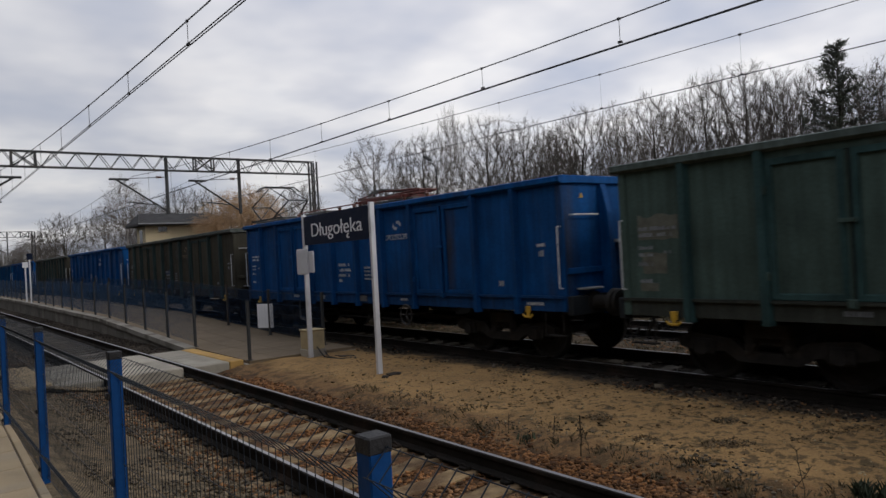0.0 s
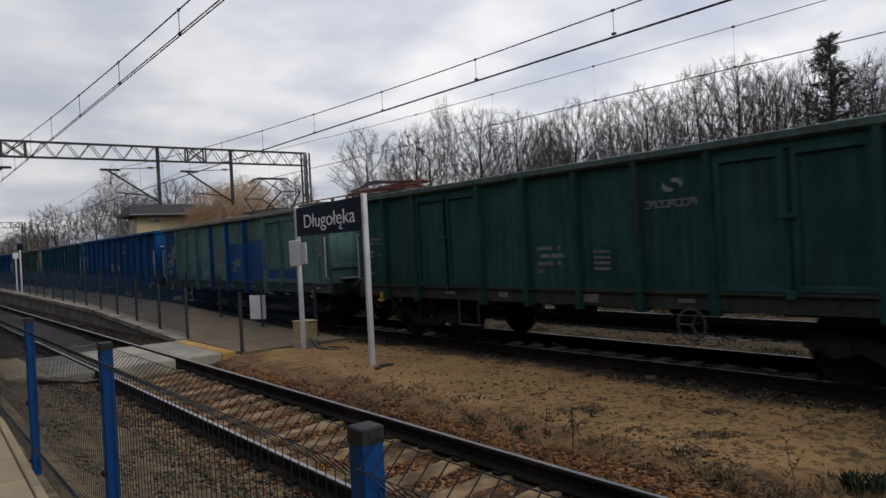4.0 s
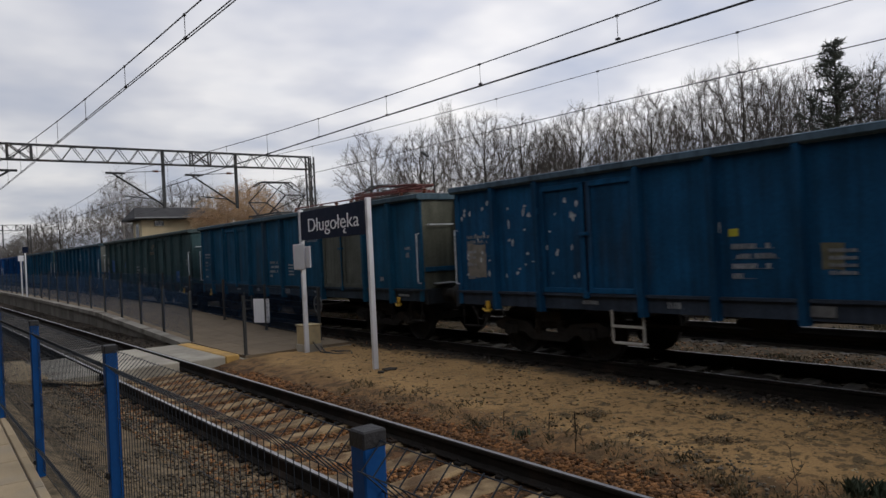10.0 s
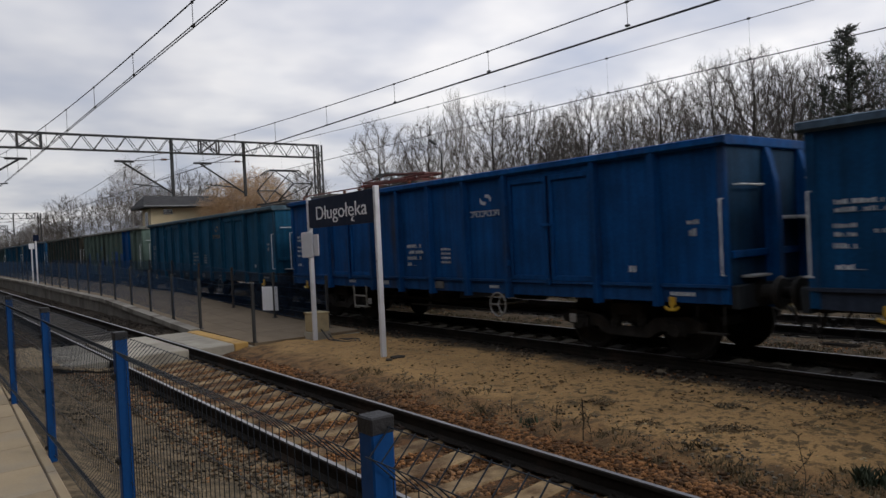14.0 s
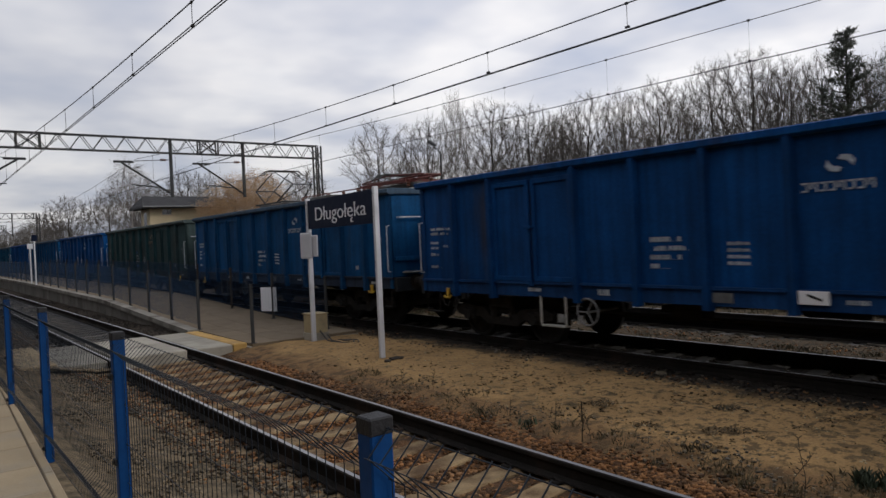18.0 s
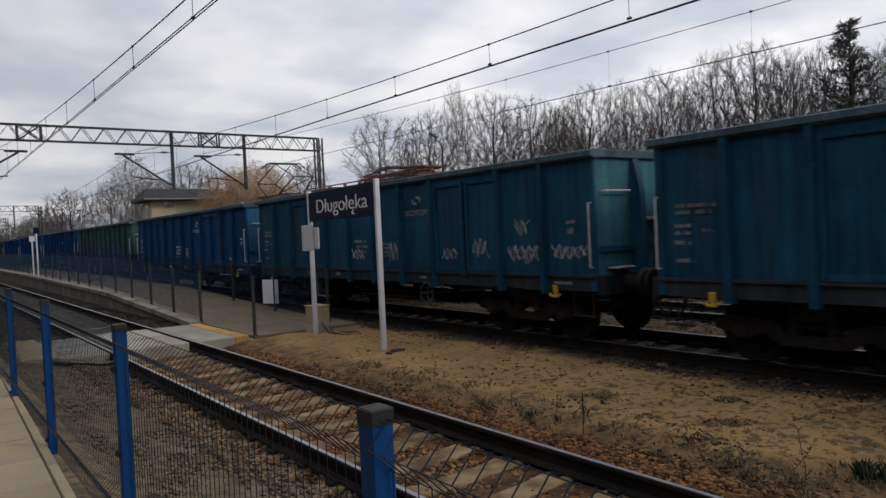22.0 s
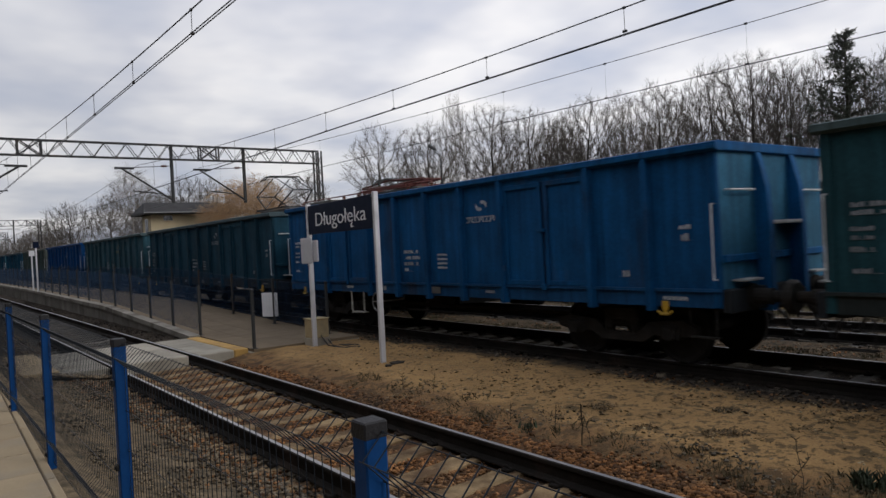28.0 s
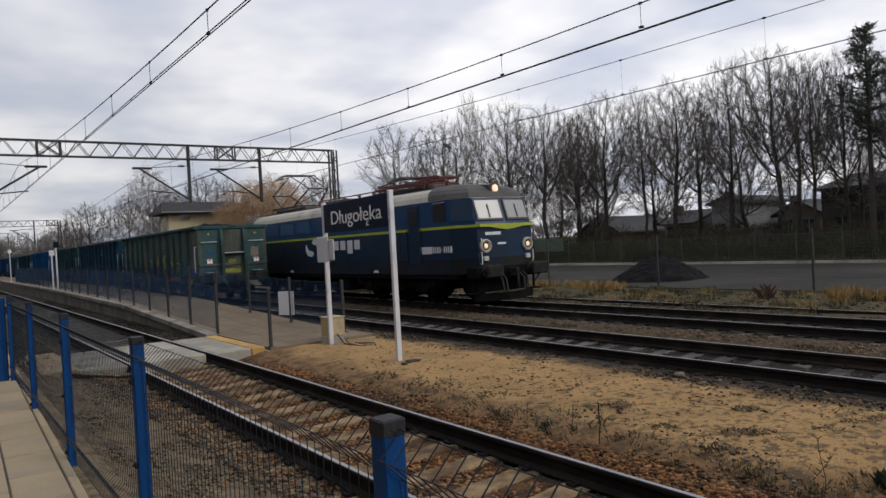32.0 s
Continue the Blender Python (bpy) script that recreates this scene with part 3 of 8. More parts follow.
def make_road():
    s = Shape().box(22.9, 38.2, -120, 200, -0.5, -0.285)
    road = new("road", s.mesh("road", ASPHALT))
    tagged(road, "wide grey asphalt yard behind the railway sidings", "road", kind="structure")
    kerb = thing("kerb", "pale concrete kerb along the asphalt yard", "kerb", kind="structure")
    me = Shape().box(38.2, 38.42, 0, 1.98, -0.45, -0.14, 0.015).mesh("kerb_stone", CONCRETE)
    for i in range(40):
        part("kerb_stone", me, CONCRETE, kerb, at=(0, -4 + i * 2.0, 0))


make_road()


# ---- railway tracks ----
def rail_mesh(y0, y1):
    half = [(0.022, 0.0), (0.035, -0.008), (0.036, -0.035), (0.01, -0.05), (0.009, -0.135), (0.065, -0.16), (0.07, -0.172)]
    prof = [(-x, z) for x, z in half][::-1] + half
    s = Shape().prism([(x, z) for x, z in prof], "y", y0, y1)
    me = s.mesh("rail", RAIL_SIDE)
    me.materials.append(RAIL_TOP)
    for p in me.polygons:
        if p.normal.z > 0.95 and p.center.z > -0.002:
            p.material_index = 1
    return me


def make_tracks():
    conc = Shape()
    conc.prism([(-1.3, -0.36), (1.3, -0.36), (1.3, -0.2), (0.55, -0.175), (0.3, -0.2), (-0.3, -0.2), (-0.55, -0.175), (-1.3, -0.2)], "y", -0.13, 0.13)
    bmesh.ops.bevel(conc.bm, geom=list(conc.bm.edges), offset=0.02, segments=1, affect="EDGES")
    light = conc.mesh("sleeper", SLEEPER)
    dark = light.copy()
    dark.materials[0] = SLEEPER_DARK
    clip = Shape()
    for sx in (-1, 1):
        for o in (-0.105, 0.105):
            clip.box(sx * 0.753 + o - 0.045, sx * 0.753 + o + 0.045, -0.05, 0.05, -0.18, -0.145, 0.008)
            clip.rod((sx * 0.753 + o, -0.03, -0.15), (sx * 0.753 + o, 0.03, -0.125), 0.014)
    clips = clip.mesh("rail_fastening", RAIL_SIDE)
    rail = rail_mesh(-520, 660)
    words = ("near platform track with tan concrete sleepers and rusty brown ballast", "through track with dark oily sleepers under the freight wagons",
             "siding track with worn rails and grimy sleepers")
    for k, x in enumerate(TRACKS):
        tr = thing("railway_track", words[k], "railway track", (x, 0, 0), kind="structure", group="railway tracks")
        for sx in (-0.753, 0.753):
            part("rail", rail, RAIL_SIDE, tr, "steel rail with a polished top and rusty web", at=(sx, 0, 0))
        for i in range(-12, 100):
            o = part("sleeper", light if k == 0 and i < 32 else dark, SLEEPER, tr, at=pose(random.uniform(-0.02, 0.02), -1.76 + i * 0.6, -0.008 * (k > 0), 0, 0, random.uniform(-0.6, 0.6)))
            if -6 < i < 40:
                part("rail_fastening", clips, RAIL_SIDE, o)
    # one old rail of a lifted siding beyond
    old = thing("old_rail", "single rusty rail left in the grass beside the sidings", "rail", (16.45, 0, 0), kind="structure")
    part("rail", rail_mesh(-30, 60), RAIL_SIDE, old, at=(0, 0, -0.07))


make_tracks()


def make_ballast():
    rng = np.random.default_rng(11)

    def band(k, x0, x1, y0, y1, lo, hi, avoid_sleepers=None, lift=0.0):
        x, y = rng.uniform(x0, x1, k) + rng.normal(0, 0.05, k), y0 + (y1 - y0) * rng.uniform(0, 1, k) ** 1.5
        keep = np.ones(k, bool)
        if avoid_sleepers is not None:
            keep &= ~((np.abs((y + 1.76 + 0.3) % 0.6 - 0.3) < 0.12) & (np.abs(x - avoid_sleepers) < 1.25))
            keep &= np.abs(np.abs(x - avoid_sleepers) - 0.753) > 0.09
        x, y = x[keep], y[keep]
        size = rng.uniform(lo, hi, len(x))
        z = ground_height(x, y) + size * 0.15 + lift
        return np.stack([x, y, z], 1), size

    sets = [("brown_ballast", "rusty brown broken ballast stones beside the near rails", STONE,
             [band(21000, 2.6, 5.0, -2, 14, 0.014, 0.044, 3.66), band(5000, 2.35, 5.1, -8, 0, 0.014, 0.044, 3.66), band(500, 2.7, 4.6, -2, 14, 0.012, 0.03, None, 0.02), band(1800, 2.25, 2.86, -1, 14, 0.012, 0.036, None, 0.03), band(16000, 4.45, 5.08, 0, 12.5, 0.018, 0.046, None, 0.012), band(1800, 5.05, 5.3, 0, 9.5, 0.012, 0.034), band(1800, 2.0, 2.95, -2, 28, 0.01, 0.032), band(500, 8.1, 8.75, 0, 26, 0.012, 0.034), band(1800, 10.9, 12.6, 2, 30, 0.012, 0.035)]),
            ("dirt_gravel", "grey-brown gravel and dirt beside the rails", GRAVEL, [band(4500, 2.2, 2.86, -1, 14, 0.012, 0.038, None, 0.03), band(700, 1.9, 2.86, 13.75, 14.02, 0.02, 0.05, None, 0.08), band(2500, 1.3, 2.6, -8, 0, 0.008, 0.03), band(13000, 1.3, 2.95, -2, 28, 0.008, 0.03), band(900, 7.8, 8.5, 0, 26, 0.01, 0.03), band(1600, 5.15, 6.0, 0, 9, 0.008, 0.03), band(2500, 10.9, 12.9, 2, 30, 0.012, 0.04)]),
            ("grey_ballast", "dark grey ballast stones and chips round the far tracks", STONE_GREY,
             [band(9000, 2.5, 5.3, 17.2, 46, 0.02, 0.05, 3.66), band(7000, 8.45, 11.2, 0, 40, 0.02, 0.05, 9.85), band(900, 8.1, 8.6, 0, 30, 0.015, 0.04), band(3000, 12.5, 15.4, 3, 45, 0.02, 0.05, 13.88), band(1500, 15.4, 20, 4, 40, 0.02, 0.07)])]
    for name, label, mat, parts in sets:
        pl, sz = np.concatenate([p for p, _ in parts]), np.concatenate([s for _, s in parts])
        tagged(new(name, scatter_mesh(name, pl, sz, mat, rng, 0.6)), label, "ballast", kind="stuff")
    # clods, dead leaves and grit on the sand, in loose drifts
    cx, cy = rng.uniform(5.7, 8.2, 170), 0.3 + 12 * rng.uniform(0, 1, 170) ** 1.4
    pick = rng.integers(0, 170, 1500)
    x, y = cx[pick] + rng.normal(0, 0.13, 1500), cy[pick] + rng.normal(0, 0.2, 1500)
    keep = (x > 5.55) & (x < 8.25)
    x, y = x[keep], y[keep]
    size = rng.uniform(0.008, 0.026, len(x)) * rng.choice([0.5, 0.8, 1.5], len(x))
    litter = scatter_mesh("sand_litter", np.stack([x, y, ground_height(x, y) + 0.012], 1), size, LITTER, rng, 0.35)
    tagged(new("sand_litter", litter), "dark clods, dead leaves and grit scattered on the sand", "litter", kind="stuff")
    x, y = rng.uniform(5.6, 8.2, 420), 0.3 + 12 * rng.uniform(0, 1, 420) ** 1.3
    grit = scatter_mesh("pale_grit", np.stack([x, y, ground_height(x, y) + 0.014], 1), rng.uniform(0.006, 0.022, 420), CREAM, rng, 0.5)
    tagged(new("pale_grit", grit), "small pale pebbles on the sand", "gravel", kind="stuff")
    # pale stones and flat slabs lying along the through track and the siding
    k = 0
    for i in range(64):
        x = rng.choice([rng.uniform(8.05, 8.6), rng.uniform(11.3, 12.3), rng.uniform(15.2, 18.5), rng.uniform(14.9, 17.0)])
        y, size = rng.uniform(3, 26), rng.uniform(0.04, 0.13)
        me = scatter_mesh("pale_stone", np.zeros((1, 3)), [size], GRAVEL, rng, 0.3)
        o = new("pale_stone", me)
        o.matrix_basis = Matrix.Translation((x, y, float(ground_height(x, y)) + size * 0.12))
        tagged(o, "pale flat stone lying beside the rails", "stone", "stones along the tracks")


make_ballast()


# ---- pedestrian crossing and island platform ----
def slab(name, mat, parent, x0, x1, y0, y1, z0, z1, label=""):
    return part(name, Shape().box(x0, x1, y0, y1, z0, z1, 0.02), mat, parent, label)


def make_crossing():
    c = thing("pedestrian_crossing", "concrete slab pedestrian crossing over the near track", "crossing", kind="structure")
    for y0, y1 in ((14.03, 15.58), (15.6, 17.15)):
        slab("concrete_slab", SLAB, c, 2.05, 2.86, y0, y1, -0.25, -0.01)
        slab("concrete_slab", CONCRETE, c, 3.03, 4.29, y0, y1, -0.25, 0.005)
        slab("concrete_slab", CONCRETE, c, 4.47, 5.2, y0, y1, -0.25, -0.005)
        slab("tactile_slab", YELLOW_SLAB, c, 5.21, 5.5, y0, y1, -0.25, 0.0, "yellow tactile slab")
        slab("concrete_slab", PAVING, c, 1.45, 2.04, y0, y1, -0.25, 0.055, "tan concrete slab")
    for i in range(5):
        slab("concrete_slab", PAVING, c, 0.9, 1.44, 14.03 + i * 0.63, 14.64 + i * 0.63, -0.1, 0.04)


make_crossing()

RAMP = [(13.9, -0.03), (17.2, 0.0), (26.5, 0.37), (45.0, 0.52), (85.0, 0.6), (240.0, 0.6)]


def ramp_z(y):
    return float(np.interp(y, [p[0] for p in RAMP], [p[1] for p in RAMP]))


def make_platform():
    pl = thing("platform", "island platform with a paved ramp and concrete edge wall", "platform", kind="structure")
    s = Shape()
    for (a, za), (b, zb) in zip(RAMP, RAMP[1:]):
        s.prism([(a, za - 0.6), (b, zb - 0.6), (b, zb - 0.06), (a, za - 0.06)], "x", 5.5, 8.05)
    part("platform_body", s, CONCRETE, pl)
    # edge coping and wall blocks, one by one
    y = 17.2
    while y < 80:
        z0, z1 = ramp_z(y), ramp_z(y + 1.0)
        s = Shape().prism([(y + 0.01, z0 - 0.1), (y + 0.99, z1 - 0.1), (y + 0.99, z1 + 0.03), (y + 0.01, z0 + 0.03)], "x", 5.3, 5.56)
        part("coping_stone", s, COPING, pl)
        s = Shape().prism([(y + 0.008, -0.3), (y + 0.992, -0.3), (y + 0.992, z1 - 0.105), (y + 0.008, z0 - 0.105)], "x", 5.36, 5.5)
        part("wall_block", s, WALL_BLOCK, pl)
        y += 1.0
    # paving slabs on the ramp
    y, row = 13.9, 0
    while y < 36:
        x, i = 5.57, 0
        z0, z1 = ramp_z(y), ramp_z(y + 0.8)
        while x < 8.0:
            x1 = min(x + 0.6, 8.03)
            s = Shape().prism([(y + 0.006, z0 - 0.058), (y + 0.794, z1 - 0.058), (y + 0.794, z1), (y + 0.006, z0)], "x", x + 0.004, x1 - 0.004)
            part("paving_slab", s, PLATFORM, pl)
            x, i = x1, i + 1
        y, row = y + 0.8, row + 1
    s = Shape()
    for (a, za), (b, zb) in zip(RAMP[2:], RAMP[3:]):
        a2 = max(a, 36.3)
        za2 = ramp_z(a2)
        s.prism([(a2, za2 - 0.058), (b, zb - 0.058), (b, zb), (a2, za2)], "x", 5.57, 8.03)
    part("paving", s, PLATFORM, pl)


make_platform()


def wire_panel(name, length, height, folds, step, r, parent, mat, at, rise=0.0, horizontals=None):
    """Upright wires with V folds and level wires, in one light mesh of square bars."""
    prof = [(0.0, 0.0)]
    for f in folds:
        prof += [(0.0, f - 0.06), (-0.06, f), (0.0, f + 0.06)]
    if height > prof[-1][1] + 0.01:
        prof += [(0.0, height)]
    V, F = [], []

    def bar(a, b):
        a, b = np.array(a), np.array(b)
        d = (b - a) / np.linalg.norm(b - a)
        u = np.cross(d, (1, 0.3, 0.2))
        u /= np.linalg.norm(u)
        w = np.cross(d, u)
        k = len(V)
        for p in (a, b):
            for j in range(4):
                ang = j * math.pi / 2
                V.append(p + (u * math.cos(ang) + w * math.sin(ang)) * r)
        for j in range(4):
            F.append((k + j, k + (j + 1) % 4, k + 4 + (j + 1) % 4, k + 4 + j))

    for i in range(int(length / step) + 1):
        y = i * step
        dz = rise * y
        for p, q in zip(prof, prof[1:]):
            bar((p[0], y, p[1] + dz), (q[0], y, q[1] + dz))
    levels = [(0.0, 0.02), (0.0, height - 0.004)]
    for f in folds:
        levels += [(0.0, f - 0.06), (-0.06, f)]
    levels += [(0.0, h) for h in (horizontals or [])]
    for x, z in levels:
        bar((x - r * 1.6, 0, z), (x - r * 1.6, length, z + rise * length))
    return part(name, tri_mesh(name, V, F, mat), mat, parent, at=at)


def make_platform_railing():
    for x, ys, label in ((5.62, [14.0] + [17.35 + 2.2 * i for i in range(24)], "dark steel post and mesh railing along the platform edge"),
                         (7.75, [14.8 + 3.0 * i for i in range(14)], "dark steel post and mesh railing beside the through track")):
        r = thing("platform_railing", label, "railing", group="platform railings")
        post = Shape().box(-0.03, 0.03, -0.03, 0.03, 0, 1.2, 0.006).box(-0.034, 0.034, -0.034, 0.034, 1.19, 1.215, 0.004).box(-0.06, 0.06, -0.06, 0.06, 0, 0.012).mesh("post", GANTRY)
        for a in ys:
            part("post", post, GANTRY, r, at=(x, a, ramp_z(a)))
        for a, b in zip(ys, ys[1:]):
            if x < 6 and a < 17:
                continue
            rise = (ramp_z(b) - ramp_z(a)) / (b - a)
            wire_panel("mesh_panel", b - a - 0.08, 1.05, (), 0.07 if b > 36 else 0.05, 0.0034, r, RAIL_MESH, (x, a + 0.04, ramp_z(a) + 0.1), rise, [0.25, 0.5, 0.75])
    n = thing("notice_board", "small white notice sheet fixed to the platform railing", "notice", pose(7.69, 17.9, 0.0, 0, 0, 28))
    part("sheet", Shape().box(-0.012, 0.0, -0.25, 0.27, 0.22, 0.86, 0.004), WHITE, n)
    for i in range(5):
        for z0, z1 in ((0.28, 0.52), (0.58, 0.78)):
            part("text_bar", Shape().box(-0.0145, -0.0125, -0.17 + i * 0.09, -0.16 + i * 0.09, z0, z1), ALU, n)


make_platform_railing()


# ---- near pavement and blue fence ----
def make_pavement():
    random.seed(5)
    p = thing("pavement", "pale paving slabs with a narrow kerb beside the blue fence", "pavement", Matrix.Translation((0.70, 5.3, 0)) @ pose(0, 0, 0, 0, 0, -1.6) @ Matrix.Translation((-0.715, -5.3, 0)), kind="structure")
    bed = Shape().box(-6, 0.715, -8, 60, 0.1, 0.3835)
    part("bed", bed, BROWN_WALL, p)
    slabm = Shape().box(0.006, 0.344, 0.008, 0.692, 0.34, 0.39, 0.006).mesh("paving_slab", PAVING)
    for i in range(10):
        for j in range(28):
            part("paving_slab", slabm, PAVING, p, at=(0.715 - 0.35 * (i + 1), -5.13 + j * 0.7 + 0.35 * (i % 2), random.uniform(-0.002, 0.002)))
    km = Shape().box(0.718, 0.785, 0.004, 0.996, 0.1, 0.395, 0.008).mesh("kerb_stone", PAVING)
    for j in range(24):
        part("kerb_stone", km, CONCRETE, p, at=(0, -5.2 + j, 0))


make_pavement()


def make_fence():
    fence = thing("blue_fence", "blue square posts with folded welded wire mesh panels", "fence")
    me = Shape().box(-0.03, 0.03, -0.03, 0.03, 0, 1.21, 0.004).mesh("post", FENCE_BLUE)
    cap = Shape().box(-0.032, 0.032, -0.032, 0.032, 1.18, 1.222, 0.004).mesh("cap", CAP)
    clamp = Shape().box(-0.045, -0.03, -0.02, 0.02, 0, 0.035, 0.004).rod((-0.05, 0, 0.017), (-0.03, 0, 0.017), 0.009).mesh("clamp", CAP)
    ys = [1.41 + 2.47 * i for i in range(-2, 5)]
    for y in ys:
        o = part("post", me, FENCE_BLUE, fence, "blue painted square steel post", at=(0.835, y, 0.325))
        part("cap", cap, CAP, o, "black plastic cap")
        for z in (0.1, 0.55, 0.98):
            part("clamp", clamp, CAP, o, at=(0, 0, z))
    for a, b in zip(ys, ys[1:]):
        wire_panel("mesh_panel", b - a - 0.06, 1.165, (0.22, 1.105), 0.05, 0.0019, fence, WIRE, (0.85, a + 0.03, 0.36), 0, [0.42, 0.62, 0.82])
    # a sheet-steel return panel closes the fence at the crossing
    y = ys[-1]
    o = part("post", me, FENCE_BLUE, fence, at=(-1.6, y + 0.1, 0.325))
    part("cap", cap, CAP, o)
    sheet = Shape().box(-1.57, 0.79, -0.012, 0.012, 0.03, 1.12, 0.004)
    for x in (-1.54, -0.39, 0.76):
        sheet.box(x - 0.02, x + 0.02, -0.022, 0.022, 0.02, 1.15, 0.004)
    sheet.box(-1.57, 0.79, -0.02, 0.02, 1.12, 1.16, 0.004)
    part("panel", sheet, FENCE_BLUE, fence, "solid blue sheet-steel panel", at=(0, y + 0.05, 0.36))


make_fence()


# ---- station sign ----
def word_mesh(text, size, mat, depth=0.004):
    cu = bpy.data.curves.new("word", "FONT")
    cu.body, cu.size, cu.extrude, cu.offset, cu.align_x, cu.align_y = text, size, depth, -0.002, "CENTER", "CENTER"
    ob = bpy.data.objects.new("word", cu)
    scene.collection.objects.link(ob)
    dg = bpy.context.evaluated_depsgraph_get()
    me = bpy.data.meshes.new_from_object(ob.evaluated_get(dg))
    bpy.data.objects.remove(ob)
    me.name = "lettering"
    me.materials.clear()
    me.materials.append(mat)
    return me


def make_sign():
    a, b = Vector((6.74, 13.48, 0)), Vector((6.46, 10.37, 0))
    ang = math.degrees(math.atan2(b.y - a.y, b.x - a.x))
    s = thing("station_sign", "navy station name board between two white posts", "station sign", pose(a.x, a.y, 0, 0, 0, ang))
    w = (b - a).length
    prof = Shape().box(-0.038, 0.038, -0.045, 0.045, -0.2, 2.9, 0.008).mesh("post", ALU)
    for x in (0, w):
        o = part("post", prof, ALU, s, "white aluminium post", at=(x, 0, 0))
        part("foot", Shape().box(-0.12, 0.12, -0.1, 0.1, -0.12, -0.085, 0.01), CONCRETE, o)
        for z in (2.78, 2.38, 1.6):
            part("bolt", Shape().rod((0, -0.06, z), (0, -0.045, z), 0.012), GREY_STEEL, o)
    part("board", Shape().box(0.05, w - 0.05, -0.03, 0.03, 2.27, 2.86, 0.006), NAVY, s, "dark navy board")
    me = word_mesh("Długołeka", 0.47, WHITE)
    xs = [v.co.x for v in me.vertices]
    k = 2.34 / (max(xs) - min(xs))
    pre, mid = (word_mesh(t, 0.47, WHITE) for t in ("Długoł", "Długołe"))
    wp, wm = (max(v.co.x for v in q.vertices) - min(v.co.x for v in q.vertices) for q in (pre, mid))
    tail_x = min(xs) + (wp + wm) / 2 + 0.06
    hook = Shape().prism([(tail_x + a, b) for a, b in ((0.0, -0.155), (0.04, -0.155), (-0.01, -0.2), (-0.005, -0.235), (0.04, -0.24), (0.045, -0.262), (-0.03, -0.265), (-0.055, -0.23), (-0.04, -0.19))], "z", -0.004, 0.004)
    part("lettering", me, WHITE, s, "white station name lettering", at=Matrix.Translation((w / 2 + 0.06, -0.034, 2.545)) @ pose(0, 0, 0, 90, 0, 0) @ Matrix.Diagonal((k, 0.82, 1, 1)))
    part("letter_tail", hook, WHITE, s, at=Matrix.Translation((w / 2 + 0.06, -0.034, 2.545)) @ pose(0, 0, 0, 90, 0, 0) @ Matrix.Diagonal((k, 0.82, 1, 1)))
    p = thing("platform_plate", "small pale grey plate on the sign post", "plate", pose(a.x, a.y, 0, 0, 0, ang))
    part("plate", Shape().box(-0.33, 0.3, -0.085, -0.055, 1.66, 2.2, 0.02), ALU, p)
    part("plate", Shape().box(0.1, 0.52, -0.05, -0.02, 1.7, 2.14, 0.02), ALU, p)
    box = thing("cable_box", "cream concrete cable cabinet on a grey plinth", "cabinet", pose(6.93, 13.75, -0.1, 0, 0, 4))
    part("plinth", Shape().box(-0.2, 0.2, -0.21, 0.21, 0, 0.17, 0.01), CONCRETE, box)
    part("body", Shape().box(-0.18, 0.18, -0.2, 0.2, 0.17, 0.56, 0.015), CREAM, box)
    part("lid", Shape().box(-0.2, 0.2, -0.22, 0.22, 0.56, 0.585, 0.008), CREAM, box)
    for x, y, sz, turn in ((6.62, 10.18, 0.17, 12), (6.36, 10.05, 0.1, 50), (7.25, 13.0, 0.15, 30)):
        st = new("flat_stone", Shape().prism([(-sz, -sz * 0.5), (sz * 0.3, -sz * 0.6), (sz, -sz * 0.1), (sz * 0.6, sz * 0.55), (-sz * 0.6, sz * 0.5)], "z", -0.02, 0.025).mesh("flat_stone", STONE_GREY))
        st.matrix_basis = pose(x, y, float(ground_height(x, y)), 3, 2, turn)
        tagged(st, "dark flat stone lying in the sand by the sign post", "stone", "stones by the sign")
    pts = [Vector((6.9, 13.5, 0.12)), Vector((6.86, 13.3, 0.06)), Vector((6.85, 13.1, -0.04)), Vector((6.95, 12.8, -0.075)), Vector((7.2, 12.6, -0.075)), Vector((7.35, 12.9, -0.075)), Vector((7.15, 13.2, -0.07))]
    tagged(new("black_cable", Shape().path(pts, 0.014).mesh("black_cable", CABLE)), "loose black cable lying on the sand by the cabinet", "cable")
    pts = [p + Vector((0.06, -0.08, 0)) for p in pts[1:]]
    tagged(new("black_cable", Shape().path(pts, 0.012).mesh("black_cable", CABLE)), "loose black cable lying on the sand by the cabinet", "cable")


make_sign()


def make_far_signs():
    for x, y, h, zt in ((5.35, 42.0, 2.3, 0.5), (5.45, 44.5, 2.2, 0.5), (5.6, 72.0, 2.8, 0.58)):
        s = thing("platform_sign", "white platform sign post in the distance", "sign", (x, y, zt))
        part("post", Shape().box(-0.035, 0.035, -0.035, 0.035, 0, h, 0.008), ALU, s)
        if y < 43:
            part("board", Shape().box(-0.13, 0.13, -0.06, -0.036, h - 0.02, h + 0.3, 0.01), NAVY, s, "small dark board")
        else:
            part("board", Shape().box(-0.14, 0.14, -0.06, -0.036, h - 0.3, h, 0.01), ALU, s, "small white board")


make_far_signs()


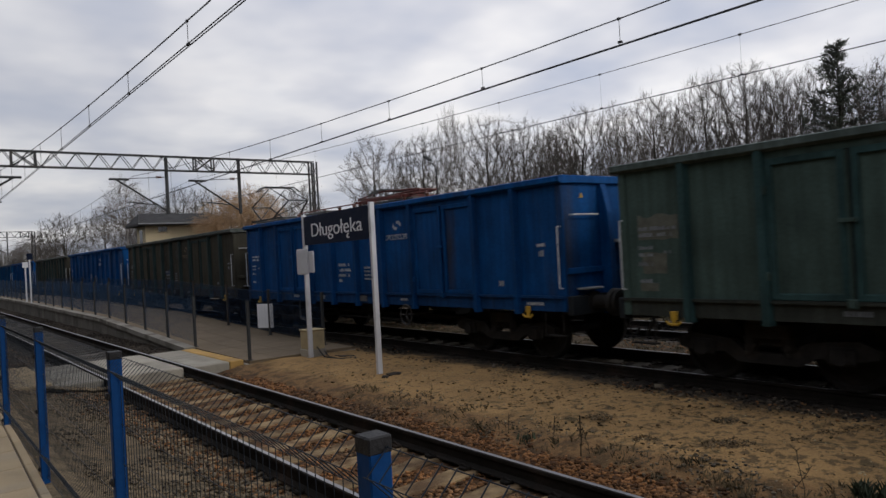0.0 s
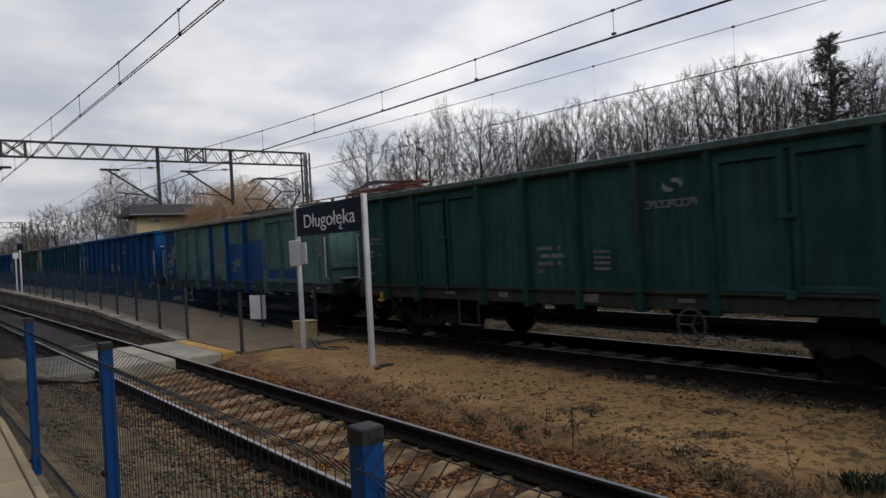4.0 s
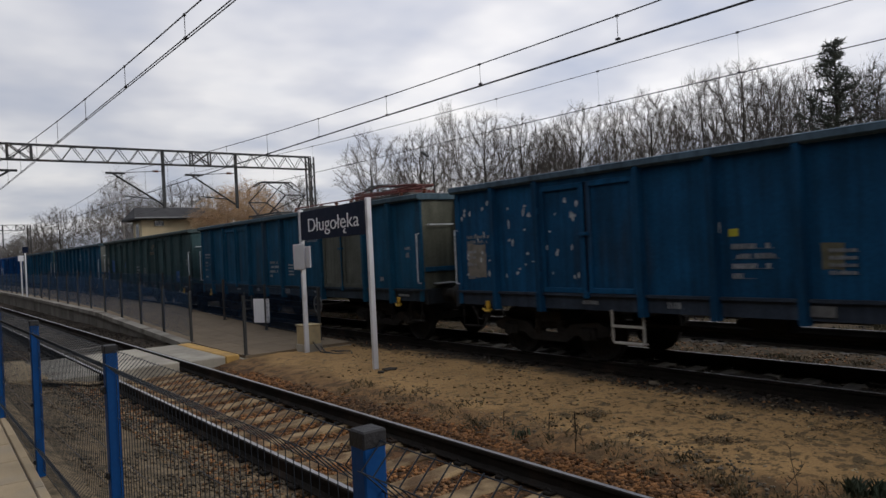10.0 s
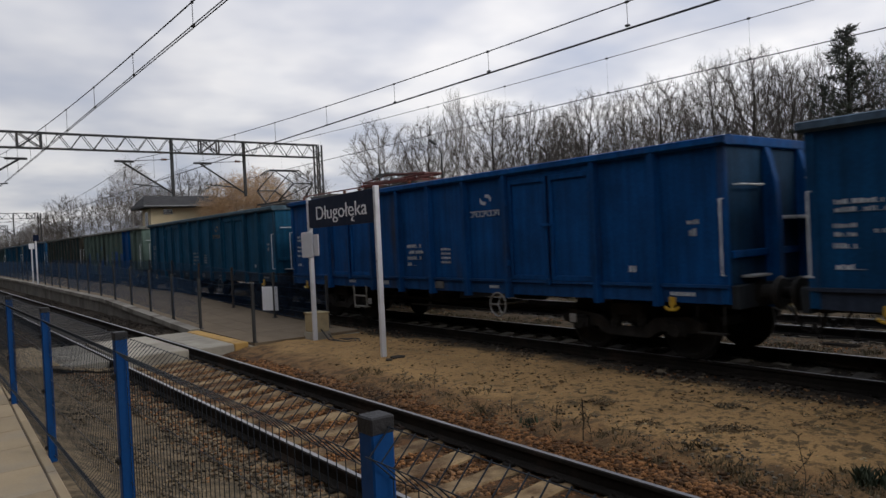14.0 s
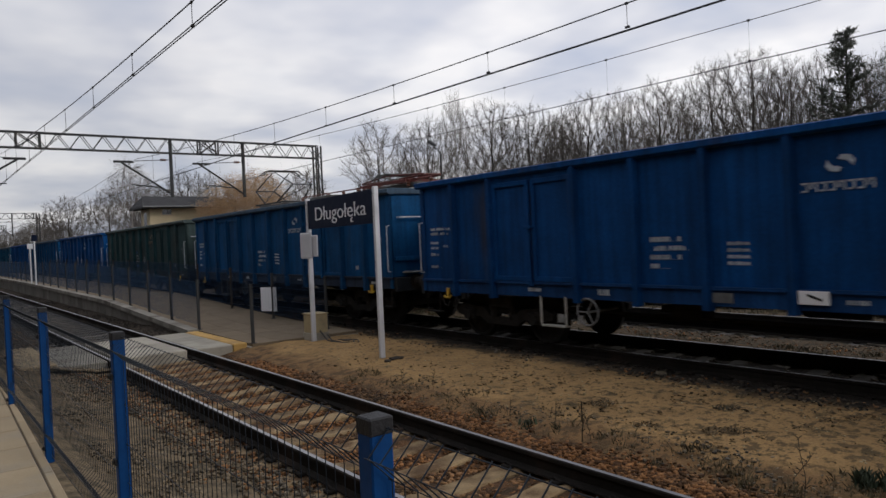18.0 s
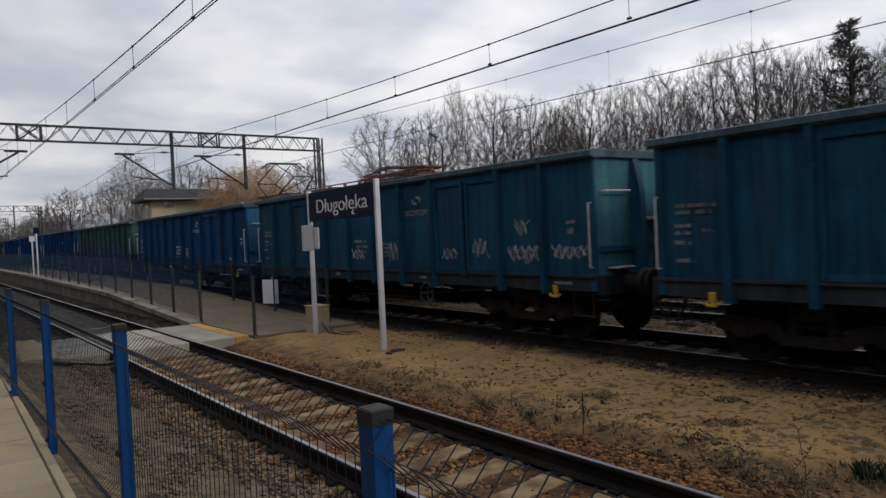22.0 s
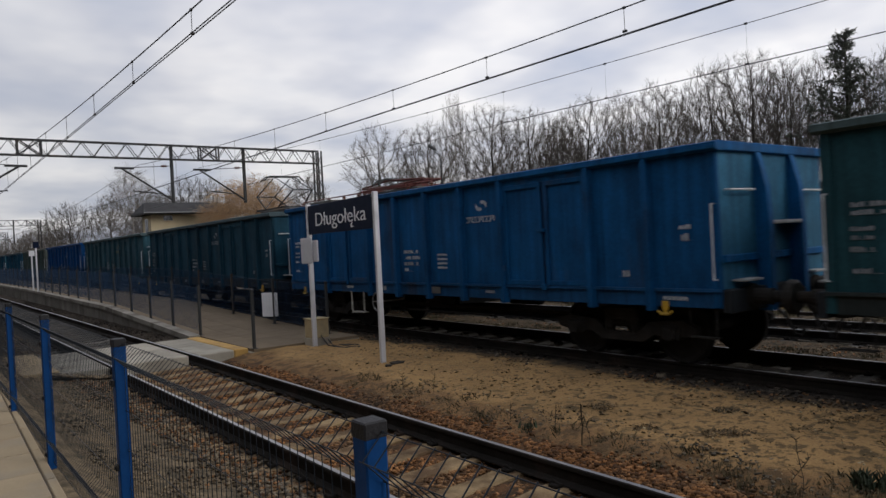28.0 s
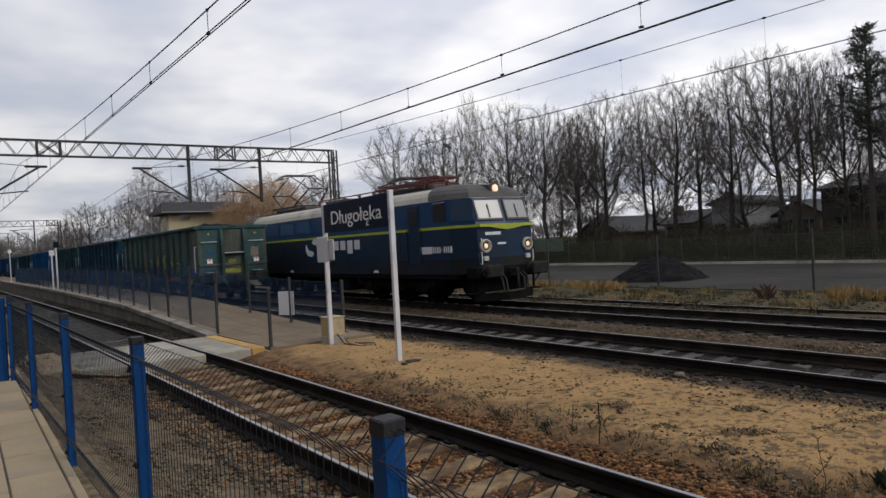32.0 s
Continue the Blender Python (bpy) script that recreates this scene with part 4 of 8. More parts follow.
# ---- overhead line ----
def lattice(s, a, b, w, h, bays):
    """A box truss from a to b (level, along x)."""
    for dy in (-w / 2, w / 2):
        for dz in (0, h):
            s.bar(Vector(a) + Vector((0, dy, dz)), Vector(b) + Vector((0, dy, dz)), 0.055)
    n = bays
    for i in range(n):
        p, q = Vector(a).lerp(Vector(b), i / n), Vector(a).lerp(Vector(b), (i + 1) / n)
        m = (p + q) / 2
        for dy in (-w / 2, w / 2):
            o = Vector((0, dy, 0))
            s.bar(p + o, m + o + Vector((0, 0, h)), 0.03)
            s.bar(m + o + Vector((0, 0, h)), q + o, 0.03)
        s.bar(p + Vector((0, -w / 2, h)), q + Vector((0, w / 2, h)), 0.035)


def make_gantry(y, k=1.0, x_right=20.3, x_left=-9.0, detail=True):
    g = thing("catenary_gantry", "dark lattice steel gantry carrying the overhead line", "gantry", (0, y, 0), group="catenary gantries")
    s = Shape()
    lattice(s, (x_left, 0, 7.2), (x_right, 0, 7.2), 0.4, 0.75, round((x_right - x_left) / 1.05))
    part("beam", s, GANTRY, g, "lattice truss beam")
    for x in (x_right, x_left):
        s = Shape()
        for dx in (-0.17, 0.17):
            for dy in (-0.2, 0.2):
                s.bar((x + dx, dy, -0.3), (x + dx, dy, 7.95), 0.08)
        for i in range(11):
            z = i * 0.7
            s.bar((x - 0.17, -0.2, z), (x + 0.17, -0.2, z + 0.7), 0.03)
            s.bar((x - 0.17, 0.2, z + 0.7), (x + 0.17, 0.2, z), 0.03)
            s.bar((x + 0.17, -0.2, z), (x + 0.17, 0.2, z + 0.7), 0.03)
        part("leg", s, GANTRY, g, "lattice leg")
    for x in (4.92, 13.6):
        if x > x_right - 1:
            continue
        s = Shape()
        for dy in (-0.2, 0.2):
            for dx in (-0.5, 0.5):
                s.bar((x + dx, dy, 7.2), (x + dx, dy, 7.95), 0.07)
            s.bar((x - 0.5, dy, 7.2), (x + 0.5, dy, 7.95), 0.05)
            s.bar((x + 0.5, dy, 7.2), (x - 0.5, dy, 7.95), 0.05)
        part("splice_frame", s, GANTRY, g)
    for xc in (3.66, 9.85, 13.88):
        if xc > x_right - 2:
            continue
        f = -1 if xc < 5 else 1  # the first track's hanger stands on its near side
        xh = xc + f * 1.72
        h = part("hanger", Shape().box(xh - 0.075, xh + 0.075, -0.075, 0.075, 4.85, 8.0, 0.01), GANTRY, g, "vertical hanger post")
        part("cantilever", Shape().rod((xh, 0, 5.0), (xc - f * 0.8, 0, 6.65), 0.05).rod((xc - f * 1.15, 0, 6.68), (xc - f * 0.2, 0, 6.68), 0.06), GANTRY, h)
        part("top_stay", Shape().rod((xh, 0, 6.85), (xc - f * 0.6, 0, 6.7), 0.018), GANTRY, h)
        part("registration_arm", Shape().rod((xh - f * 0.5, 0, 5.35), (xc - f * 0.3, 0, 5.5), 0.03), GANTRY, h)
        part("insulator", Shape().lathe([(0, 0.03), (0.05, 0.08), (0.1, 0.03), (0.15, 0.08), (0.2, 0.03), (0.25, 0.08), (0.3, 0.03)], "x", (xh - 0.15 - f * 0.4, 0, 6.83), 10), CERAMIC, h, "brown ribbed insulator")
    return g


make_gantry(39.0)
make_gantry(110.0, x_right=14.6)
make_gantry(150.0, x_right=14.6)
make_gantry(-24.0)


def wire_run(name, label, x, y0, y1, z_of, r, mat=COPPER, n=24, x_of=None):
    pts = []
    for i in range(n + 1):
        y = y0 + (y1 - y0) * i / n
        pts.append(((x_of(y) if x_of else x), y, z_of(y)))
    return Shape().path(pts, r, 5)


def make_wires():
    spans = [(-24.0, 39.0), (39.0, 110.0), (110.0, 150.0)]
    sag = {3.66: (6.8, 5.73, 5.37), 9.85: (6.85, 5.77, 5.36), 13.88: (6.8, 6.07, 5.24)}
    for xc in (3.66, 9.85, 13.88):
        c = thing("overhead_line", "catenary wire with droppers and a double contact wire", "overhead line", group="overhead lines")
        top, low, con = sag[xc]
        for a, b in spans:
            def zm(y):
                u = (y - a) / (b - a) * 2 - 1
                return low + (top - low) * u * u

            def xo(y):
                return xc - (0.02 * max(0.0, min(y, 45.0)) if xc > 13 else 0.0)

            part("messenger_wire", wire_run("w", "", xc, a, b, zm, 0.012 if xc < 13 else 0.008, x_of=xo), COPPER, c)
            for dx in ((-0.025, 0.025) if xc < 13 else (0.0,)):
                part("contact_wire", wire_run("w", "", xc, a, b, lambda y: con - (0.0045 * max(0.0, 17.0 - y) if 9 < xc < 10 and y > -24 else 0.0) if y > 0 else con, 0.010, n=63 if a < 0 else 4, x_of=lambda y: xo(y) + dx), COPPER, c)
            for i in range(17):
                y = a + (2.79 if xc < 5 else 3.0) + i * 3.57
                if y < b - 2:
                    xd = xo(y)
                    s = Shape().rod((xd, y, con), (xd, y, zm(y)), 0.006 if xc < 13 else 0.0022, sides=4)
                    s.box(xd - 0.02, xd + 0.02, y - 0.04, y + 0.04, con - 0.005, con + 0.03).box(xd - 0.015, xd + 0.015, y - 0.03, y + 0.03, zm(y) - 0.02, zm(y) + 0.02)
                    part("dropper", s, COPPER, c)


make_wires()


def make_shade_wall():
    """Plain unseen wall, added behind the viewer to close that side to sky light."""
    w = new("wall_back", Shape().box(-6.0, -5.6, -60, 160, -0.5, 9.5).mesh("wall_back", BROWN_WALL))
    tagged(w, "plain brown wall, unseen, added to shade the train from the sky", "wall", kind="structure")


make_shade_wall()
# ---- freight wagons ----
LEN, PITCH = 12.9, 14.04
BLUE, BLUE2, TEAL, TEAL2, DTEAL = (0.001, 0.045, 0.157), (0.002, 0.046, 0.128), (0.006, 0.055, 0.108), (0.007, 0.054, 0.100), (0.008, 0.038, 0.062)
GREEN, OLIVE, BROWN, GREYG, PALE = (0.015, 0.052, 0.052), (0.074, 0.080, 0.069), (0.043, 0.040, 0.030), (0.045, 0.073, 0.064), (0.080, 0.118, 0.102)
SEA, GREYTEAL, NAVYISH, MOSS, SLATE = (0.075, 0.142, 0.140), (0.066, 0.079, 0.071), (0.006, 0.036, 0.070), (0.028, 0.055, 0.060), (0.011, 0.046, 0.057)
DEEP, GRIMY, MARINE = (0.001, 0.039, 0.139), (0.024, 0.046, 0.048), (0.004, 0.047, 0.112)
SKYBLUE, HAZE = (0.003, 0.060, 0.168), (0.020, 0.060, 0.082)
SLIDE, FADED = (0.15, 0.17, 0.15), (0.030, 0.072, 0.066)
STENCIL = (0.40, 0.44, 0.48)
# edges of the bays along one side, from the rear end; bays 2 and 7 hold double doors
DOORED = [0.0, 1.09, 2.17, 4.18, 5.32, 6.45, 7.58, 8.72, 10.73, 11.81, 12.90]
DOORLESS = [1.075 * i for i in range(13)]
WIDE = [0.0, 1.6, 3.65, 5.05, 6.45, 7.85, 9.25, 11.3, 12.90]
SIDE, FLOOR, TOP, SILL = 1.43, 1.13, 3.10, 0.90


def marks_for(kind):
    """Stencil bars on the near side: (y, z, width, height)."""
    out = []
    if kind in ("lettered", "plain"):
        for i, w in enumerate((0.55, 0.62, 0.55, 0.32)):
            out.append((7.35 - w / 2, 1.80 - i * 0.125, w, 0.065))
        for i in range(4):
            out.append((6.0, 1.72 - i * 0.085, 0.32, 0.045))
        out += [(0.5, 2.0, 0.2, 0.06), (0.5, 1.86, 0.14, 0.1), (1.55, 1.36, 0.18, 0.09), (4.6, 1.02, 0.25, 0.05), (9.7, 1.02, 0.3, 0.06), (0.7, 1.02, 0.4, 0.05), (8.2, 1.02, 0.25, 0.09)]
        # lettering block at the leading end
        out += [(12.28, 2.14, 0.62, 0.055), (12.3, 2.05, 0.58, 0.055), (12.48, 1.87, 0.26, 0.05), (12.48, 1.77, 0.24, 0.05), (12.48, 1.64, 0.27, 0.06), (12.44, 1.40, 0.32, 0.06), (12.08, 1.8, 0.2, 0.04)]
    return out


def build_wagon(EDGES, doors):
    """One open wagon, rear end at y = 0, near side at -x; edges of the side bays, numbers of the bays with double doors."""
    w = thing("freight_wagon", "open steel freight wagon", "freight wagon", (0, 0, 0), "wagons of the freight train")
    # side panels and ribs
    for sx, near in ((-1, True), (1, False)):
        x_in, x_out = sx * (SIDE - 0.05), sx * (SIDE - 0.02)
        if not near:
            s = Shape().box(x_in, x_out, 0, LEN, FLOOR, TOP - 0.12)
            for e in EDGES[1:-1]:
                s.box(sx * (SIDE - 0.02), sx * (SIDE + 0.06), e - 0.05, e + 0.05, SILL, TOP - 0.1)
            part("far_side_wall", s, PAINT, w)
            continue
        for i, (a, b) in enumerate(zip(EDGES, EDGES[1:])):
            if i in doors:
                m = (a + b) / 2
                for y0, y1 in ((a + 0.06, m - 0.035), (m + 0.035, b - 0.06)):
                    d = part("door", Shape().box(x_in, x_out + sx * 0.005, 0.0, y1 - y0, FLOOR + 0.03, TOP - 0.22), PAINT, w, "side door leaf", at=(0, y0, 0))
                    f = Shape()
                    for p in ((0, 0.08, FLOOR + 0.03, TOP - 0.22), (y1 - y0 - 0.08, y1 - y0, FLOOR + 0.03, TOP - 0.22)):
                        f.box(sx * (SIDE - 0.02), sx * (SIDE + 0.025), p[0], p[1], p[2], p[3], 0.006)
                    f.box(sx * (SIDE - 0.02), sx * (SIDE + 0.025), 0.08, y1 - y0 - 0.08, TOP - 0.3, TOP - 0.22, 0.006)
                    f.box(sx * (SIDE - 0.02), sx * (SIDE + 0.025), 0.08, y1 - y0 - 0.08, FLOOR + 0.03, FLOOR + 0.11, 0.006)
                    part("door_frame", f, PAINT, d)
                bar = Shape().rod((sx * (SIDE + 0.05), m, FLOOR - 0.02), (sx * (SIDE + 0.05), m, TOP - 0.24), 0.016)
                bar.box(sx * (SIDE + 0.03), sx * (SIDE + 0.09), m - 0.09, m + 0.09, 2.05, 2.1, 0.006).box(sx * (SIDE + 0.03), sx * (SIDE + 0.08), m - 0.05, m + 0.05, FLOOR - 0.05, FLOOR + 0.06, 0.01)
                # dark strip put in for the shadowed gap between the leaves
                part("door_post", Shape().box(x_in, sx * (SIDE - 0.03), m - 0.035, m + 0.035, FLOOR, TOP - 0.22), STEEL_DARK, w)
                part("door_latch", bar, PAINT, w, "vertical locking bar")
                part("door_header", Shape().box(x_in, sx * (SIDE + 0.012), a + 0.06, b - 0.06, TOP - 0.218, TOP - 0.12), PAINT, w)
                for y in (a + 0.03, b - 0.03):
                    for z in (1.45, 2.5):
                        part("hinge", Shape().box(sx * (SIDE + 0.03), sx * (SIDE + 0.08), y - 0.05, y + 0.05, z - 0.05, z + 0.05, 0.008), PAINT, w)
            else:
                part("panel", Shape().box(x_in, x_out, 0.0, b - a, FLOOR, TOP - 0.12), PAINT, w, at=(0, a, 0))
        rib = Shape().prism([(sx * (SIDE - 0.03), -0.07), (sx * (SIDE + 0.085), -0.045), (sx * (SIDE + 0.085), 0.045), (sx * (SIDE - 0.03), 0.07)], "z", SILL - 0.06, TOP - 0.11).mesh("rib", PAINT)
        for e in EDGES[1:-1]:
            part("rib", rib, PAINT, w, at=(0, e, 0))
        corner = Shape().box(sx * (SIDE - 0.06), sx * (SIDE + 0.01), -0.0, 0.12, SILL, TOP - 0.1, 0.012).mesh("corner_post", PAINT)
        for y in (0, LEN - 0.12):
            part("corner_post", corner, PAINT, w, at=(0, y, 0))
    # rims
    rim = Shape()
    for sx in (-1, 1):
        rim.prism([(sx * (SIDE - 0.08), TOP - 0.13), (sx * (SIDE + 0.05), TOP - 0.13), (sx * (SIDE + 0.1), TOP - 0.1), (sx * (SIDE + 0.1), TOP - 0.02), (sx * (SIDE + 0.03), TOP), (sx * (SIDE - 0.08), TOP)], "y", -0.06, LEN + 0.06)
    for y0, y1 in ((-0.06, 0.08), (LEN - 0.08, LEN + 0.06)):
        rim.box(-SIDE + 0.05, SIDE - 0.05, y0, y1, TOP - 0.13, TOP, 0.012)
    part("top_rim", rim, PAINT, w, "rolled steel top rim")
    # sills and floor
    for sx in (-1, 1):
        prof = [(SIDE - 0.12, SILL), (SIDE - 0.01, SILL), (SIDE - 0.01, FLOOR - 0.02), (SIDE + 0.035, FLOOR - 0.015), (SIDE + 0.035, FLOOR + 0.025), (SIDE - 0.12, FLOOR + 0.03)]
        part("sill", Shape().prism([(sx * x, z) for x, z in prof], "y", 0.0, LEN), PAINT, w, "grimy lower side sill")
    part("floor", Shape().box(-SIDE + 0.06, SIDE - 0.06, 0.03, LEN - 0.03, FLOOR - 0.08, FLOOR), STEEL_DARK, w)
    frame_ = Shape().box(-0.25, 0.25, -0.02, LEN + 0.02, 0.78, 1.04)
    for y in (0.05, 2.0, 4.3, 6.45, 8.6, 10.9, LEN - 0.2):
        frame_.box(-SIDE + 0.1, SIDE - 0.1, y, y + 0.15, 0.85, 1.05)
    part("underframe", frame_, STEEL_DARK, w)
    # ends
    for end, (y, d) in enumerate(((0.0, -1), (LEN, 1))):
        yy = [y + 0.05 * -d, y]
        e = part("end_wall", Shape().box(-SIDE + 0.05, SIDE - 0.05, min(yy), max(yy), FLOOR, TOP - 0.1), PAINT, w)
        for x in (-0.46, 0.46):
            s = Shape().prism([(y, SILL - 0.1), (y + d * 0.2, SILL - 0.1), (y + d * 0.2, 1.9), (y + d * 0.17, 2.5), (y + d * 0.09, 2.85), (y + d * 0.05, TOP - 0.12), (y, TOP - 0.12)], "x", x - 0.06, x + 0.06)
            part("end_post", s, PAINT, e)
        part("end_beam", Shape().box(-SIDE + 0.02, SIDE - 0.02, y, y + d * 0.12, 0.84, FLOOR + 0.02, 0.012), PAINT, e)
        part("end_step", Shape().box(-0.39, 0.39, y, y + d * 0.2, 1.98, 2.03, 0.008), MARK, e, "pale step plate", colour=(0.3, 0.31, 0.32))
        part("end_rib", Shape().box(-SIDE + 0.06, SIDE - 0.06, y, y + d * 0.05, 1.5, 1.6, 0.01), PAINT, e)
        for x in (-0.95, 0.95):
            part("grab_rail", Shape().path([(x - 0.3, y, 2.46), (x - 0.3, y + d * 0.08, 2.46), (x + 0.3, y + d * 0.08, 2.46), (x + 0.3, y, 2.46)], 0.014), MARK, e, "white grab rail", colour=(0.5, 0.52, 0.54))
            part("step_plate", Shape().box(x - 0.22, x + 0.22, y, y + d * 0.2, 1.24, 1.27, 0.006), MARK, e, colour=(0.3, 0.31, 0.32))
            tri = Shape().prism([(x - 0.05, 2.74), (x + 0.05, 2.74), (x, 2.83)], "y", y + d * 0.001, y + d * 0.006)
            part("warning_triangle", tri, YELLOW, e, "yellow warning triangle")
            b = part("buffer", Shape().lathe([(0, 0.17), (0.04 * d, 0.17), (0.05 * d, 0.11), (0.3 * d, 0.11), (0.31 * d, 0.075), (0.5 * d, 0.075)], "y", (x * 0.92, y + d * 0.1, 1.03), 14), STEEL_DARK, e)
            part("buffer_head", Shape().lathe([(0.49 * d, 0.19), (0.53 * d, 0.225), (0.56 * d, 0.2), (0.57 * d, 0.1)], "y", (x * 0.92, y + d * 0.1, 1.03), 18), BUFFER, b, "round steel buffer head")
        cpl = Shape().box(-0.05, 0.05, y + d * 0.1, y + d * 0.38, 0.98, 1.1, 0.02).rod((0, y + d * 0.35, 1.05), (0, y + d * 0.5, 0.72), 0.03).rod((0, y + d * 0.5, 0.72), (0, y + d * 0.6, 0.95), 0.03)
        part("coupler", cpl, STEEL_DARK, e, "screw coupling")
        for x in (-0.38, 0.4):
            hose = Shape().path([(x, y + d * 0.12, 0.86), (x, y + d * 0.28, 0.74), (x * 0.9, y + d * 0.4, 0.48), (x * 0.8, y + d * 0.47, 0.46), (x * 0.7, y + d * 0.5, 0.56)], 0.024)
            part("brake_hose", hose, CABLE, e)
        s = Shape().path([(-SIDE + 0.02, y - d * 0.1, 0.86), (-SIDE + 0.02, y - d * 0.1, 0.5), (-SIDE + 0.02, y - d * 0.5, 0.5), (-SIDE + 0.02, y - d * 0.5, 0.86)], 0.014)
        s.box(-SIDE + 0.0, -SIDE + 0.12, min(y - d * 0.5, y - d * 0.1), max(y - d * 0.5, y - d * 0.1), 0.49, 0.51)
        part("corner_step", s, STEEL_DARK, w)
        yr = y - d * 0.05
        rail_ = Shape().path([(-SIDE, yr, 2.28), (-SIDE - 0.08, yr, 2.28), (-SIDE - 0.08, yr, 1.28), (-SIDE, yr, 1.28)], 0.0125)
        part("handrail", rail_, MARK, w, "white upright handrail", colour=(0.5, 0.53, 0.55))
        hk = Shape().box(-SIDE - 0.045, -SIDE - 0.015, -0.05, 0.05, 0.86, 0.98, 0.006).path([(-SIDE - 0.05, -0.11, 0.84), (-SIDE - 0.05, -0.06, 0.8), (-SIDE - 0.05, 0.06, 0.8), (-SIDE - 0.05, 0.11, 0.84)], 0.02)
        hk.box(-SIDE - 0.05, -SIDE - 0.025, -0.025, 0.025, 0.8, 0.9)
        part("rope_hook", hk, YELLOW, w, "yellow rope hook", at=(0, y - d * 0.85, 0))
    # running gear
    for yb in (1.95, LEN - 1.95):
        s = Shape()
        for sx in (-1, 1):
            s.prism([(-1.32, 0.56), (-1.1, 0.66), (-0.5, 0.6), (-0.3, 0.44), (0.3, 0.44), (0.5, 0.6), (1.1, 0.66), (1.32, 0.56), (1.3, 0.46), (1.12, 0.42), (0.6, 0.42), (0.4, 0.3), (-0.4, 0.3), (-0.6, 0.42), (-1.12, 0.42), (-1.3, 0.46)],
                    "x", sx * 0.96, sx * 1.08)
            s.box(sx * 0.9, sx * 1.1, -0.3, 0.3, 0.62, 0.82, 0.02)
            for o in (-0.25, 0.25):
                s.lathe([(0.36, 0.09), (0.4, 0.09), (0.4, 0.075), (0.45, 0.09), (0.5, 0.075), (0.55, 0.09), (0.6, 0.09)], "z", (sx * 1.02, o, 0.05), 10)
        s.box(-1.0, 1.0, -0.22, 0.22, 0.5, 0.78, 0.03)
        bg = part("bogie", s, STEEL_DARK, w, "two-axle bogie caked in dark brake dust", at=(0, yb, 0))
        for dy in (-0.9, 0.9):
            ws = Shape().rod((-0.8, 0, 0), (0.8, 0, 0), 0.08, sides=12)
            for sx in (-1, 1):
                ws.lathe([(sx * 0.69, 0.46), (sx * 0.70, 0.485), (sx * 0.72, 0.485), (sx * 0.735, 0.46), (sx * 0.82, 0.455), (sx * 0.825, 0.40), (sx * 0.78, 0.38), (sx * 0.77, 0.16), (sx * 0.84, 0.12)], "x", (0, 0, 0), 24)
                for k in range(4):
                    a = k * math.pi / 2
                    ws.rod((sx * 0.775, 0.27 * math.cos(a), 0.27 * math.sin(a)), (sx * 0.79, 0.27 * math.cos(a), 0.27 * math.sin(a)), 0.035)
            part("wheelset", ws, STEEL_DARK, bg, at=(0, dy, 0.46))
            for sx in (-1, 1):
                part("axle_box", Shape().box(sx * 0.94, sx * 1.14, dy - 0.16, dy + 0.16, 0.36, 0.58, 0.03).rod((sx * 1.14, dy, 0.46), (sx * 1.17, dy, 0.46), 0.1), STEEL_DARK, bg)
    hw = Shape().torus((-SIDE, 0, 0), "x", 0.21, 0.017)
    for k in range(3):
        a = k * math.pi * 2 / 3
        hw.rod((-SIDE, 0, 0), (-SIDE, 0.21 * math.cos(a), 0.21 * math.sin(a)), 0.013)
    hw.rod((-SIDE - 0.02, 0, 0), (-0.7, 0, 0), 0.02)
    part("handbrake_wheel", hw, MARK, w, "spoked handbrake wheel", at=(0, 4.55, 0.7), colour=(0.07, 0.07, 0.07))
    s = Shape().path([(-SIDE + 0.02, -0.28, 0.92), (-SIDE + 0.02, -0.28, 0.46), (-SIDE + 0.02, -0.25, 0.43), (-SIDE + 0.02, 0.25, 0.43), (-SIDE + 0.02, 0.28, 0.46), (-SIDE + 0.02, 0.28, 0.92)], 0.02, 6)
    s.box(-SIDE + 0.0, -SIDE + 0.14, -0.26, 0.26, 0.415, 0.435)
    part("side_step", s, MARK, w, "hanging loop step", at=(0, 9.2, 0), colour=(0.05, 0.048, 0.045))
    part("brake_cylinder", Shape().lathe([(0, 0.06), (0.02, 0.19), (0.5, 0.19), (0.55, 0.08), (0.8, 0.05)], "y", (-0.55, 7.0, 0.72), 14), STEEL_DARK, w)
    part("air_tank", Shape().lathe([(0, 0.05), (0.06, 0.17), (0.9, 0.17), (0.96, 0.05)], "y", (0.5, 5.2, 0.74), 14), STEEL_DARK, w)
    rod = Shape().rod((-0.7, 3.2, 0.62), (-0.7, 9.7, 0.62), 0.025).rod((-0.2, 2.4, 0.5), (-0.2, 10.4, 0.5), 0.03)
    rod.bar((-SIDE + 0.25, 4.8, 0.55), (-SIDE + 0.25, 7.6, 0.55), 0.05, 0.03)
    part("brake_rod", rod, STEEL_DARK, w)
    part("data_plate", Shape().box(-SIDE - 0.012, -SIDE - 0.002, 6.1, 6.45, 0.95, 1.08), MARK, w, "pale data plate", colour=(0.11, 0.115, 0.12))
    return w


